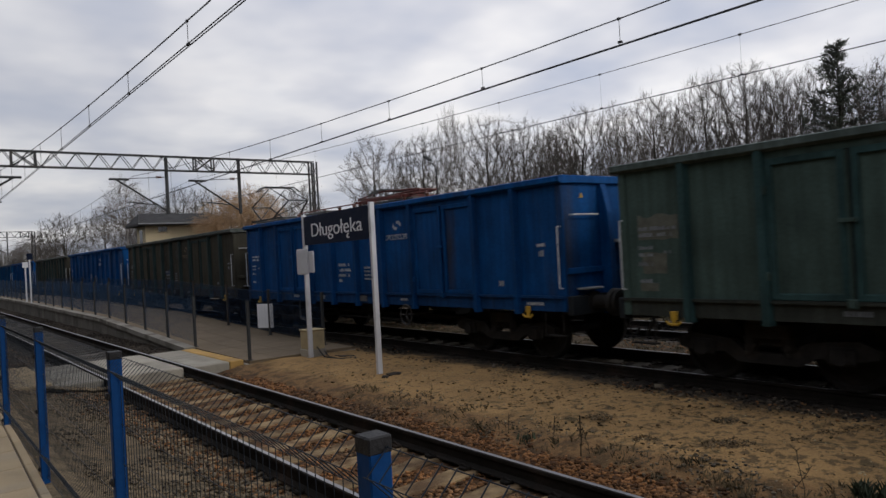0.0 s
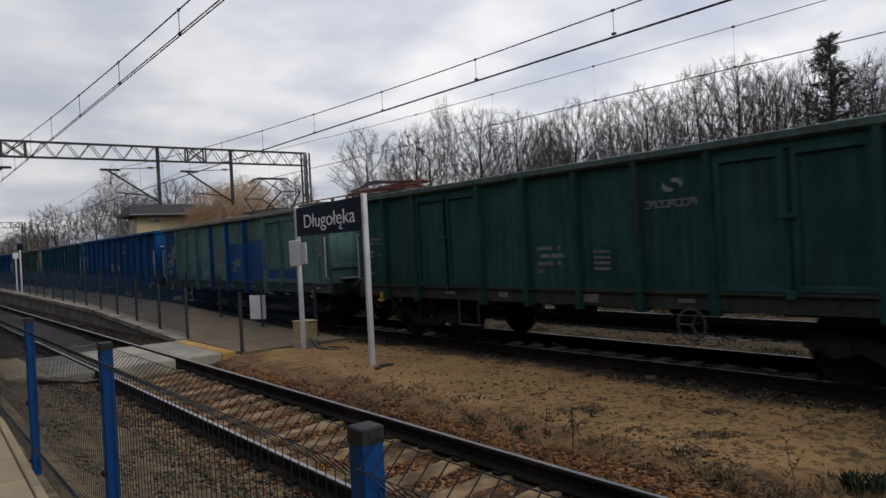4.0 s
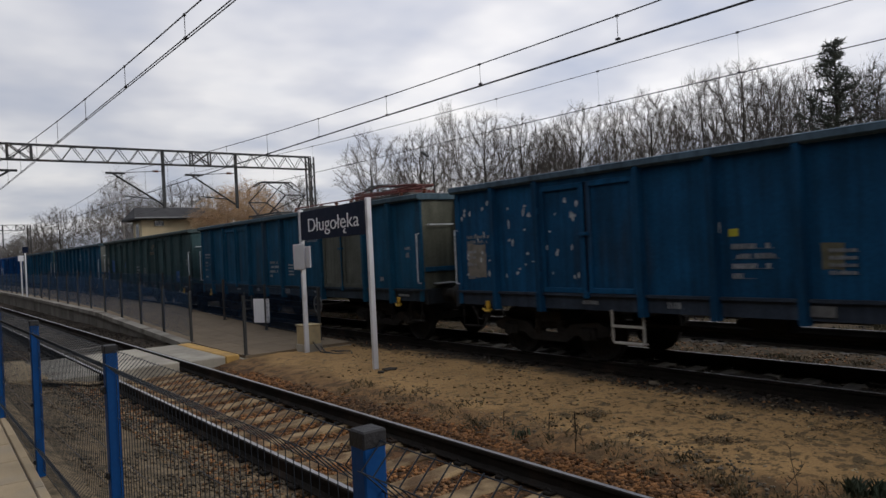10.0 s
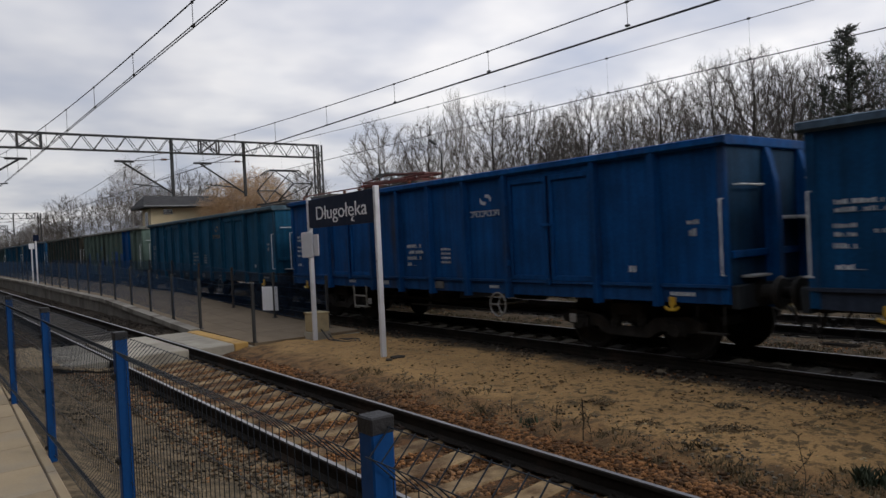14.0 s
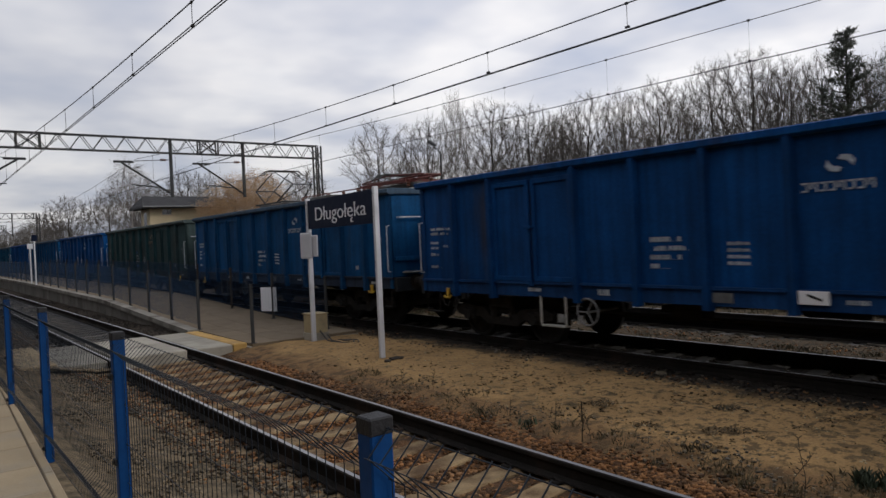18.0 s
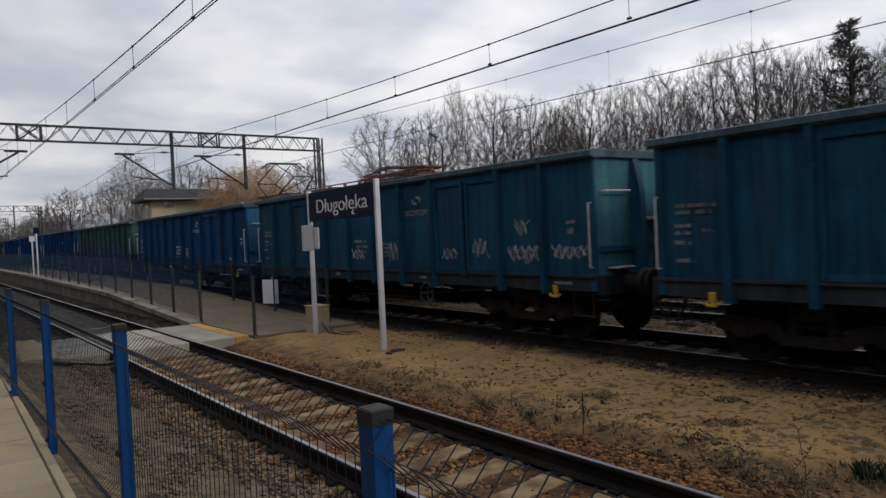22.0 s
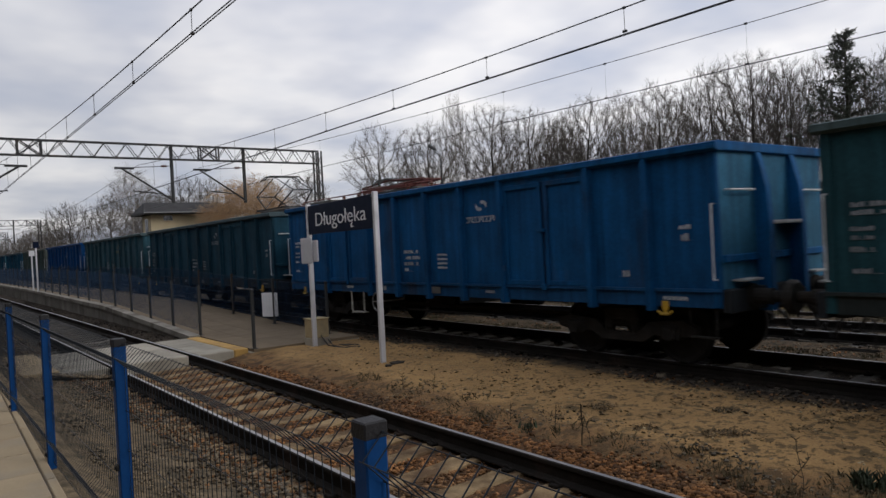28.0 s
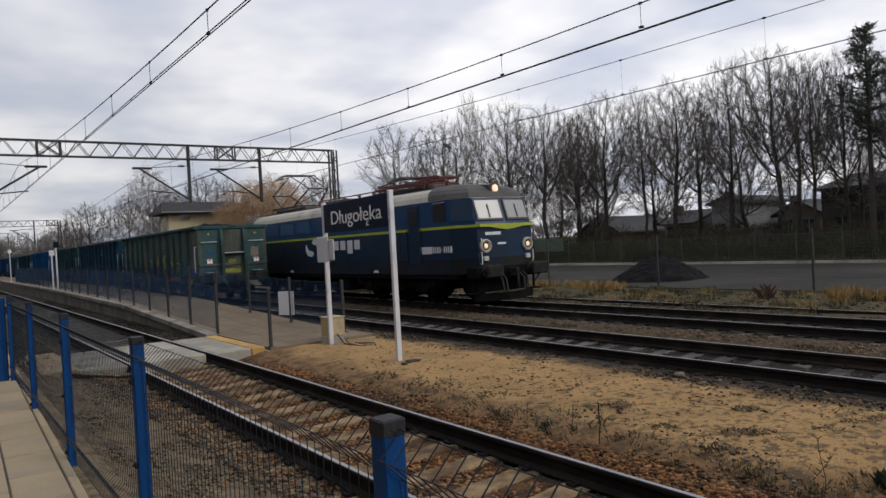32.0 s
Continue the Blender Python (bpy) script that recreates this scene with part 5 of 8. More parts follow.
def brushed(wd, ht, seed):
    """A patch of paint with a slightly uneven outline."""
    r = random.Random(seed)
    j = min(0.03, 0.12 * min(wd, ht))
    n = max(2, int(wd / 0.1))
    m = max(2, int(ht / 0.12))
    pts = [(-wd / 2 + wd * i / n, -ht / 2 + r.uniform(-j, j) * 0.4) for i in range(n)]
    pts += [(wd / 2 + r.uniform(-j, j) * 0.4, -ht / 2 + ht * i / m) for i in range(m)]
    pts += [(wd / 2 - wd * i / n, ht / 2 + r.uniform(-j, j)) for i in range(n)]
    pts += [(-wd / 2 + r.uniform(-j, j) * 0.4, ht / 2 - ht * i / m) for i in range(m)]
    return Shape().prism(pts, "x", 0, 0.004)


def flake(r, size=1.0):
    """A ragged flake where the paint has come off."""
    a0, n = r.uniform(0, 6.28), r.randint(5, 8)
    wd, ht = size * r.uniform(0.015, 0.05), size * r.uniform(0.02, 0.1)
    return Shape().prism([(wd * r.uniform(0.35, 1.2) * math.cos(a0 + 6.283 * i / n), ht * r.uniform(0.35, 1.2) * math.sin(a0 + 6.283 * i / n)) for i in range(n)], "x", 0, 0.003)


def heap_mesh():
    """The load of the last wagon: three low heaps."""
    xs, ys = np.linspace(-SIDE + 0.07, SIDE - 0.07, 15), np.linspace(0.06, LEN - 0.06, 70)
    X, Y = np.meshgrid(xs, ys)
    rng = np.random.default_rng(6)
    Z = 2.78 + 0.48 * np.exp(-((Y - 2.0) / 1.1) ** 2) + 0.36 * np.exp(-((Y - 6.5) / 1.3) ** 2) + 0.36 * np.exp(-((Y - 10.8) / 1.2) ** 2)
    Z = (Z - 1.6) * (1 - 0.16 * (X / SIDE) ** 2) + 1.6 + rng.normal(0, 0.025, X.shape)
    n, m = len(xs), len(ys)
    i = np.arange(n * m).reshape(m, n)
    f = np.stack([i[:-1, :-1], i[:-1, 1:], i[1:, 1:], i[1:, :-1]], -1).reshape(-1, 4)
    return tri_mesh("load", np.stack([X, Y, Z], -1).reshape(-1, 3), f, COAL)


def swirl_mesh():
    """Two facing leaf shapes: an emblem."""
    s = Shape()
    for f in (1, -1):
        pts = [(0.02, 0.17), (0.2, 0.14), (0.3, 0.03), (0.26, -0.1), (0.2, -0.02), (0.13, 0.04), (0.05, 0.04), (-0.06, 0.08)]
        s.prism([(-f * p[0] - f * 0.02, f * p[1] + f * 0.02) for p in pts], "x", 0, 0.006)
    return s.mesh("emblem", MARK)


EMBLEM = swirl_mesh()


def lettering_mesh():
    s = Shape()
    for i in range(8):
        y = -0.36 + i * 0.103
        s.box(0, 0.006, y, y + 0.022, -0.055, 0.055).box(0, 0.006, y, y + 0.08, 0.033, 0.055)
        if i % 3:
            s.box(0, 0.006, y, y + 0.08, -0.055, -0.035)
        else:
            s.box(0, 0.006, y + 0.055, y + 0.08, -0.02, 0.04)
    return s.mesh("emblem_lettering", MARK)


LETTERING = lettering_mesh()
LINES = {}


def line_mesh(wd, ht):
    """A line of stencil writing as one comb of plain bars of uneven width."""
    if (wd, ht) not in LINES:
        r = random.Random(int(wd * 1000 + ht * 10000))
        low = -ht / 2
        pts, y = [(-wd / 2, low), (wd / 2, low)], wd / 2
        while y > -wd / 2 + 0.03:
            step_ = r.choice((0.035, 0.05, 0.07))
            e = max(y - step_ + 0.014, -wd / 2 + 0.004)
            if r.random() < 0.8:
                top = ht / 2 - r.choice((0, 0, ht * 0.2))
                pts += [(y - 0.001, low + 0.003), (y - 0.001, top), (e, top), (e, low + 0.003)]
            y -= step_
        pts.append((-wd / 2, low + 0.003))
        LINES[wd, ht] = Shape().prism(pts, "x", 0, 0.005).mesh("stencil_line", MARK)
    return LINES[wd, ht]

# the train from its last wagon: number, body colour, panel exceptions, emblem colour, word for the label
WHITE_MK, YEL_MK, ORG_MK = (0.36, 0.39, 0.43), (0.22, 0.215, 0.12), (0.27, 0.20, 0.13)
TRAIN = [
    (-35, OLIVE, "yellow", ORG_MK, "grey-olive with yellow scrawls and blue patches"), (-34, NAVYISH, "", WHITE_MK, "dark teal-blue and faded"),
    (-33, SLATE, "", SLIDE, "faded teal"), (-32, SKYBLUE, "", WHITE_MK, "faded bright blue"), (-31, DTEAL, "", WHITE_MK, "dark teal and dirty"),
    (-30, HAZE, "", YEL_MK, "dull grey-teal"), (-29, DEEP, "", WHITE_MK, "deep blue"), (-28, GREYTEAL, "worn", SLIDE, "dull grey-green with small blue spots"),
    (-27, TEAL2, "", WHITE_MK, "dull teal"), (-26, TEAL2, "", WHITE_MK, "dark teal"), (-25, TEAL2, "scrawl", WHITE_MK, "blue-teal with white scrawls along the foot"),
    (-24, BLUE2, "", WHITE_MK, "mid blue"), (-23, FADED, "half", WHITE_MK, "green above and bright blue below"), (-22, DEEP, "", WHITE_MK, "bright blue"),
    (-21, DEEP, "", WHITE_MK, "bright blue"), (-20, BLUE2, "", WHITE_MK, "mid blue"), (-19, GRIMY, "worn", ORG_MK, "olive-brown and weathered"),
    (-18, BLUE, "", WHITE_MK, "bright blue"), (-17, BLUE2, "", YEL_MK, "mid blue"), (-16, BLUE, "", WHITE_MK, "bright blue"),
    (-15, TEAL, "orange", ORG_MK, "blue-teal with a faded orange emblem"), (-14, PALE, "patched", YEL_MK, "pale green-grey with bright blue patches"),
    (-13, BROWN, "worn", ORG_MK, "olive-brown and heavily weathered"), (-12, MARINE, "chips", YEL_MK, "dark blue with white paint chips"),
    (-11, TEAL, "door", WHITE_MK, "blue-teal with grey-green rear doors"), (-10, MOSS, "patchy", ORG_MK, "dark green with blue patches"),
    (-9, TEAL, "", WHITE_MK, "blue-teal"), (-8, TEAL, "", WHITE_MK, "blue-teal"), (-7, BLUE, "", WHITE_MK, "bright blue"), (-6, BLUE, "", WHITE_MK, "bright blue"),
    (-5, GREEN, "", WHITE_MK, "dark green"), (-4, SEA, "patched2", YEL_MK, "grey-teal with bright blue repainted bays"), (-3, BLUE, "", YEL_MK, "bright blue"),
    (-2, TEAL2, "", WHITE_MK, "teal"), (-1, GREYG, "plain", SLIDE, "dark grey-green"), (0, BLUE, "", WHITE_MK, "bright blue"), (1, BROWN, "worn", ORG_MK, "dark brown"),
    (2, BLUE, "", WHITE_MK, "bright blue"), (3, BROWN, "worn", ORG_MK, "dark brown"), (4, BLUE, "", WHITE_MK, "bright blue"), (5, BLUE2, "", WHITE_MK, "mid blue")]
# what hangs below each side: where the handbrake wheel is and how pale, where the step is, how pale, and whether it has a rung
GEAR = {0: (4.55, 0.05, 9.3, 0.05, 0), -1: (4.55, 0.04, 9.1, 0.04, 0), -2: (4.55, 0.05, 9.1, 0.08, 1), -3: (8.55, 0.30, 10.25, 0.32, 0), -4: (4.55, 0.05, 10.37, 0.28, 1), -7: (4.55, 0.2, 9.2, 0.06, 0),
        -8: (4.55, 0.09, 9.2, 0.05, 0), -10: (4.55, 0.05, 10.47, 0.36, 0), -11: (4.55, 0.16, 9.1, 0.10, 1), -12: (4.55, 0.05, 9.03, 0.32, 1), -13: (8.5, 0.10, 9.4, 0.07, 0), -14: (4.4, 0.13, 9.2, 0.05, 0),
        -15: (4.6, 0.12, 9.2, 0.06, 0), -16: (4.52, 0.2, 9.4, 0.18, 1), -18: (4.5, 0.1, 9.2, 0.05, 0), -20: (8.5, 0.06, 10.3, 0.05, 0), -21: (8.55, 0.14, 9.3, 0.34, 0), -22: (4.6, 0.25, 9.0, 0.34, 0),
        -23: (8.48, 0.45, 9.4, 0.05, 0), -25: (4.5, 0.06, 9.1, 0.13, 0), -26: (4.55, 0.05, 9.1, 0.06, 1), -28: (4.5, 0.05, 9.6, 0.07, 0), -29: (8.6, 0.13, 9.28, 0.34, 0), -32: (8.5, 0.24, 9.4, 0.34, 0),
        -35: (4.55, 0.05, 9.1, 0.26, 1)}
# ends with bare or faded paint; some paler tones are painted-in daylight
WORN_LIT_ENDS = {-1: (0.12, 0.115, 0.075), -7: (0.14, 0.148, 0.142), -8: (0.036, 0.062, 0.070), -9: (0.13, 0.14, 0.132), -11: (0.075, 0.078, 0.060), -16: (0.007, 0.034, 0.075), -19: (0.04, 0.06, 0.06), -24: (0.03, 0.11, 0.2),
             -25: (0.04, 0.13, 0.16), -26: (0.05, 0.15, 0.18), -32: (0.028, 0.12, 0.21), -33: (0.03, 0.085, 0.095)}
PAINTED = ("panel", "door", "door_frame", "door_latch", "door_header", "hinge", "rib", "corner_post", "top_rim", "sill", "end_wall", "end_post", "end_beam", "end_rib", "far_side_wall")
# drift of the train against an even 15.985 m/s
DRIFT = [(0.0, 1.42), (1.0, 1.32), (2.0, 1.55), (3.0, 1.28), (3.5, 1.1), (5.5, -0.30), (6.0, -0.38), (7.0, -0.5), (8.0, -0.57), (9.0, -0.25), (10.0, -0.22), (11.0, -0.5),
         (12.0, -0.43), (13.0, -0.22), (14.0, -0.48), (17.0, -0.22), (18.0, -0.37), (19.0, -0.1), (20.0, -0.4), (21.0, -0.25), (22.0, 0.12), (23.0, 0.0), (24.0, 0.0), (25.0, -0.08),
         (28.0, 0.46), (29.0, 0.88), (30.0, 1.2), (31.0, 1.22), (32.0, 1.48)]
# small differences in how the wagons hang in their couplings
NUDGE = {-33: -0.17, -17: 0.13, -3: 0.3, -4: 0.3, -8: 0.12, -9: 0.15, -14: 0.35, -23: 0.2, -25: 0.1, -26: 0.12}
WAGONS = []


def shade(c, f):
    return tuple(min(1, v * f) for v in c)


def dress_wagon(w, number, body, style, mark, rng):
    rim = shade(body, 1.15) if body in (BLUE, SKYBLUE, DEEP) else tuple(0.5 * v + 0.5 * g for v, g in zip(body, (0.10, 0.122, 0.118)))
    if body in (PALE, SEA):
        rim = (0.17, 0.172, 0.155)
    for o in w.children_recursive:
        base = o.name.split(".")[0]
        if base not in PAINTED:
            continue
        c = shade(body, rng.uniform(0.93, 1.07))
        if base == "top_rim":
            c = rim
        if base == "sill":
            f = 0.85 if body in (BLUE, SKYBLUE, DEEP) else 0.3
            c = tuple(f * v + (1 - f) * g for v, g in zip(body, (0.032, 0.028, 0.024)))
        if base == "rib":
            c = shade(body, 0.86)
        if base == "end_beam":
            c = (0.018, 0.022, 0.026)
        # ends lightened by 15 percent: the daylight on them is in the colour
        if base in ("end_wall", "end_post", "end_rib"):
            c = shade(body, 1.15)
        if base == "end_wall" and number in WORN_LIT_ENDS and (o.matrix_world.translation.y + o.bound_box[0][1]) < 6:
            c = WORN_LIT_ENDS[number]
        if base == "rib" and style == "patched2" and 4.9 < o.location.y < 8.0:
            c = BLUE
        if base == "rib" and style == "patched" and 2.0 < o.location.y < 3.5:
            c = BLUE
        if base == "panel" and style == "patched2" and o.location.y > 11.0:
            c = BLUE
        if base == "panel" and style == "patched" and 2.0 < o.location.y < 2.5:
            c = BLUE
        if base in ("rib", "door_frame") and style in ("plain", "worn"):
            c = tuple(0.5 * v + 0.5 * g for v, g in zip(body, (0.008, 0.045, 0.055)))
        if style == "door" and ((base == "door" and 2.0 < o.location.y < 3.6) or (base == "door_frame" and 2.0 < o.parent.location.y < 3.6)):
            c = OLIVE
        if style == "yellow" and base in ("end_wall", "end_post"):
            c = (0.078, 0.088, 0.070) if base == "end_wall" else (0.03, 0.065, 0.066)
        if base in ("rib", "door_frame", "door_header", "top_rim", "corner_post") and style == "yellow":
            c = (0.026, 0.066, 0.070)
        if base == "door" and style == "yellow":
            c = (0.058, 0.076, 0.068)
        o.color = (*c, 1)
    if style not in ("yellow", "patchy") and number not in (0, -7):
        for o in [o for o in w.children_recursive if o.name.split(".")[0] == "warning_triangle"]:
            bpy.data.objects.remove(o)
    # repainted patches: (from, to along the side, low, high)
    patch, on_ribs = [], []
    if style == "patched":
        patch = [(10.85, 11.72, 1.23, 2.0), (9.46, 9.58, 1.6, 2.0), (7.62, 8.5, 1.16, 1.6), (8.25, 8.48, 2.15, 2.32), (4.4, 5.27, 1.16, 2.04), (3.33, 4.2, 1.16, 1.9)]
        on_ribs = [(8.6, 0.95, 1.95), (7.525, 0.95, 1.75), (6.45, 0.95, 1.9), (5.375, 0.95, 2.05), (4.3, 0.95, 2.0)]
    if style == "patched2":
        patch = [(5.15, 6.35, 1.16, 2.3), (3.8, 4.95, 1.16, 2.35), (9.0, 9.14, 1.3, 1.9), (1.7, 3.5, 1.16, 1.5)]
    if style == "patchy":
        patch = [(12.1, 12.55, 1.2, 1.7), (10.85, 11.7, 1.62, 2.15), (8.95, 9.3, 1.8, 2.0), (8.9, 10.5, 0.92, 1.1), (1.3, 1.8, 1.2, 1.6)]
    if style == "half":
        top = {0: 1.67, 4: 1.3, 5: 2.12, 8: 1.85, 10: 1.7}
        patch = [(a + 0.085, b - 0.085, 1.16, top.get(i, 2.01)) for i, (a, b) in enumerate(zip(DOORLESS, DOORLESS[1:]))]
        patch += [(4.5, 5.0, 1.95, 2.1), (4.3, 4.6, 1.6, 1.75), (0.15, 0.7, 2.55, 2.8), (3.5, 3.8, 2.1, 2.45), (4.25, 4.4, 1.3, 1.9)]
        on_ribs = [(e, 0.95, 1.3 + 0.25 * (i % 3)) for i, e in enumerate(DOORLESS[1:-1]) ]
    if style == "yellow":
        patch = [(1.42, 1.78, 1.36, 1.76), (0.15, 0.95, 1.18, 1.32), (12.1, 12.65, 1.75, 2.05)]
    if style == "worn" and body != BROWN:
        patch = [(7.2, 7.32, 1.9, 2.02), (7.0, 7.4, 1.3, 1.42), (8.8, 9.0, 1.15, 1.3)]
    if style == "worn" and body == BROWN:
        patch = [(6.6, 7.45, 1.16, 1.32), (6.7, 7.4, 1.7, 1.85), (11.0, 11.6, 1.2, 1.45), (9.9, 10.4, 1.16, 1.28)]
    for i, (y0, y1, z0, z1) in enumerate(patch):
        x = -SIDE + 0.0145 if z1 > 1.14 else -SIDE + 0.004
        part("paint_patch", brushed(y1 - y0, z1 - z0, number * 50 + i), MARK, w, "bright blue repainted patch", at=(x, (y0 + y1) / 2, (z0 + z1) / 2), colour=shade(BLUE, 1.1 if body != BROWN else 0.6))
    for y, z0, z1 in on_ribs:
        part("paint_patch", brushed(0.092, z1 - z0, number * 50 + int(y)), MARK, w, "bright blue repainted patch", at=(-SIDE - 0.0885, y, (z0 + z1) / 2), colour=BLUE)
    if style in ("patched2", "plain", "patchy"):
        # old lettering boards painted out in a paler tone
        for y0, y1, z0, z1 in ((11.6, 12.1, 1.95, 2.4), (11.95, 12.35, 1.65, 1.95), (12.2, 12.5, 1.3, 1.5), (7.0, 7.6, 1.7, 2.2)) if style == "patched2" else ((11.95, 12.6, 1.98, 2.32), (12.15, 12.55, 1.5, 1.8), (12.3, 12.6, 1.25, 1.36)):
            part("faded_patch", brushed(y1 - y0, z1 - z0, int(y0 * 90)), MARK, w, "faded pale patch of worn paint", at=(-SIDE + 0.016, (y0 + y1) / 2, (z0 + z1) / 2), colour=(0.10, 0.105, 0.085))
        if style == "patched2":
            part("data_board", Shape().box(0, 0.01, -0.2, 0.2, -0.12, 0.12, 0.003), MARK, w, "pale data board", at=(-SIDE + 0.002, 5.75, 1.72), colour=(0.09, 0.14, 0.15))
    if style == "yellow":
        ink = (0.40, 0.38, 0.04)
        for y, z, pts in ((8.25, 1.3, ((-0.3, 0.0), (-0.1, 0.08), (0.1, -0.02), (0.25, 0.2))), (6.0, 1.75, ((-0.1, -0.2), (0.05, 0.25), (0.1, 0.0), (-0.25, -0.05), (0.2, -0.1))), (3.65, 1.75, ((0.1, 0.3), (0.0, -0.2), (0.25, -0.15), (-0.35, 0.05))),
                          (2.6, 1.5, ((0.3, 0.15), (-0.3, 0.18), (0.0, 0.17), (0.1, -0.15), (0.0, 0.05), (-0.15, -0.15), (-0.25, 0.1))), (3.1, 1.35, ((0.1, 0.1), (0.0, -0.1), (-0.1, 0.1)))):
            fine = []
            for p, q in zip(pts, pts[1:]):
                fine += [(0, -(p[0] + (q[0] - p[0]) * f + rng.uniform(-0.02, 0.02)), p[1] + (q[1] - p[1]) * f + rng.uniform(-0.02, 0.02)) for f in (0, 0.25, 0.5, 0.75)]
            part("yellow_scrawl", Shape().path(fine, 0.011, 4), MARK, w, "yellow paint scrawl", at=(-SIDE + 0.016, y, z), colour=ink)
        part("yellow_scrawl", Shape().path([(0, 0.26 * math.cos(a * 0.45) * (1 - a * 0.03), 0.3 * math.sin(a * 0.45)) for a in range(17)], 0.014, 4), MARK, w, "yellow painted ring", at=(-SIDE + 0.016, 4.75, 1.75), colour=ink)
        for x0, x1, z0, z1, c in ((-1.25, -0.56, 1.2, 2.95, (0.022, 0.062, 0.066)), (0.62, 1.25, 1.2, 2.95, (0.024, 0.060, 0.060)), (-1.2, -0.62, 1.25, 1.62, (0.012, 0.06, 0.085)), (-1.1, -0.75, 1.95, 2.1, (0.012, 0.055, 0.12)), (-0.34, 0.3, 1.2, 1.36, (0.22, 0.22, 0.03)), (-0.2, 0.1, 1.55, 1.75, (0.15, 0.155, 0.03)), (0.75, 1.05, 1.8, 2.2, (0.16, 0.14, 0.11))):
            part("paint_patch", brushed(x1 - x0, z1 - z0, int(x0 * 90)), MARK, w, "patch of old paint", at=Matrix.Translation(((x0 + x1) / 2, -0.006 if z1 < 2.5 else -0.001, (z0 + z1) / 2)) @ pose(0, 0, 0, 0, 0, 90), colour=c)
        for y0, y1, z0, z1 in ((12.15, 12.35, 1.5, 1.72), (12.4, 12.6, 1.5, 1.6), (12.45, 12.6, 1.3, 1.45), (12.12, 12.3, 1.25, 1.42)):
            part("faded_patch", brushed(y1 - y0, z1 - z0, int(y0 * 77 + z0 * 9)), MARK, w, "pale label patch", at=(-SIDE + 0.016, (y0 + y1) / 2, (z0 + z1) / 2), colour=(0.16, 0.17, 0.16))
        o = part("ochre_board", Shape().box(-SIDE - 0.03, -SIDE - 0.01, 2.2, 3.95, SILL + 0.02, FLOOR - 0.03), ORANGE, w, "weathered wooden board below the door")
        part("ochre_board", Shape().box(-SIDE - 0.03, -SIDE - 0.01, 8.85, 10.6, SILL + 0.04, FLOOR - 0.03), ORANGE, w, "weathered wooden board below the door")
        # broad worn daubs of yellow low on the side
        for y, z, wd, ht in ((8.2, 1.42, 0.14, 0.34), (8.02, 1.5, 0.22, 0.16), (7.8, 1.38, 0.3, 0.1), (7.62, 1.5, 0.1, 0.2), (11.3, 1.35, 0.5, 0.12), (11.15, 1.55, 0.12, 0.2), (11.45, 1.62, 0.16, 0.1)):
            part("yellow_scrawl", brushed(wd, ht, int(y * 31 + z * 7)), MARK, w, "worn daub of yellow paint", at=(-SIDE + 0.0145, y, z), colour=(0.15, 0.15, 0.035))
        for x in (-0.95, 0.95):
            pl = part("tail_plate", Shape().box(x - 0.1, x + 0.1, -0.02, -0.006, 1.56, 1.78), WHITE, w, "white tail marker plate with red triangles")
            for f in (-1, 1):
                part("red_triangle", Shape().prism([(x - 0.06, 1.67 + f * 0.1), (x + 0.06, 1.67 + f * 0.1), (x, 1.67 + f * 0.02)], "y", -0.024, -0.0205), RED, pl)
    wheel_y, wheel_tone, step_y, step_tone, rung = GEAR.get(number, (4.55, 0.06, 9.2, 0.05, 0))
    for o in w.children:
        base = o.name.split(".")[0]
        if base == "side_step":
            o.matrix_basis = Matrix.Translation((0, step_y, 0))
            o.color = (step_tone, step_tone * 0.97, step_tone * 0.88, 1)
            if rung:
                part("rung", Shape().bar((-SIDE + 0.02, -0.28, 0.68), (-SIDE + 0.02, 0.28, 0.68), 0.035), MARK, o, colour=tuple(o.color[:3]))
        if base == "handbrake_wheel":
            o.matrix_basis = Matrix.Translation((0, wheel_y, 0.7))
            o.color = (wheel_tone, wheel_tone, wheel_tone, 1)
    if number in (-21, -22):
        o = part("route_plate", Shape().box(-SIDE - 0.05, -SIDE - 0.012, 4.9, 5.25, 0.98, 1.14, 0.004), WHITE, w, "white route plate with a dark slash")
        part("slash", Shape().prism([(4.97, 1.02), (5.14, 1.08), (5.14, 1.11), (4.97, 1.05)], "x", -SIDE - 0.054, -SIDE - 0.0505), SOOT, o)
    if number in (-14, -16, -21, -22, -29):
        for y in (2.95, 8.9, 9.35):
            part("axle_plate", Shape().box(-1.2, -1.175, y - 0.07, y + 0.07, 0.46, 0.6, 0.004), MARK, w, "small white plate on the bogie", colour=(0.3, 0.3, 0.29))
    if number == -34:
        f = Shape().box(-0.03, 0.0, 10.86, 11.72, 2.05, 2.11, 0.006).box(-0.03, 0.0, 10.86, 10.92, 1.2, 2.05, 0.006).box(-0.03, 0.0, 11.66, 11.72, 1.2, 2.05, 0.006)
        part("hatch_frame", f, PAINT, w, "raised frame of a side hatch", at=(-SIDE + 0.012, 0, 0), colour=shade(body, 0.75))
        part("ochre_board", Shape().box(-SIDE - 0.03, -SIDE - 0.01, 10.9, 11.65, SILL + 0.02, FLOOR - 0.03), ORANGE, w, "weathered wooden board below the hatch")
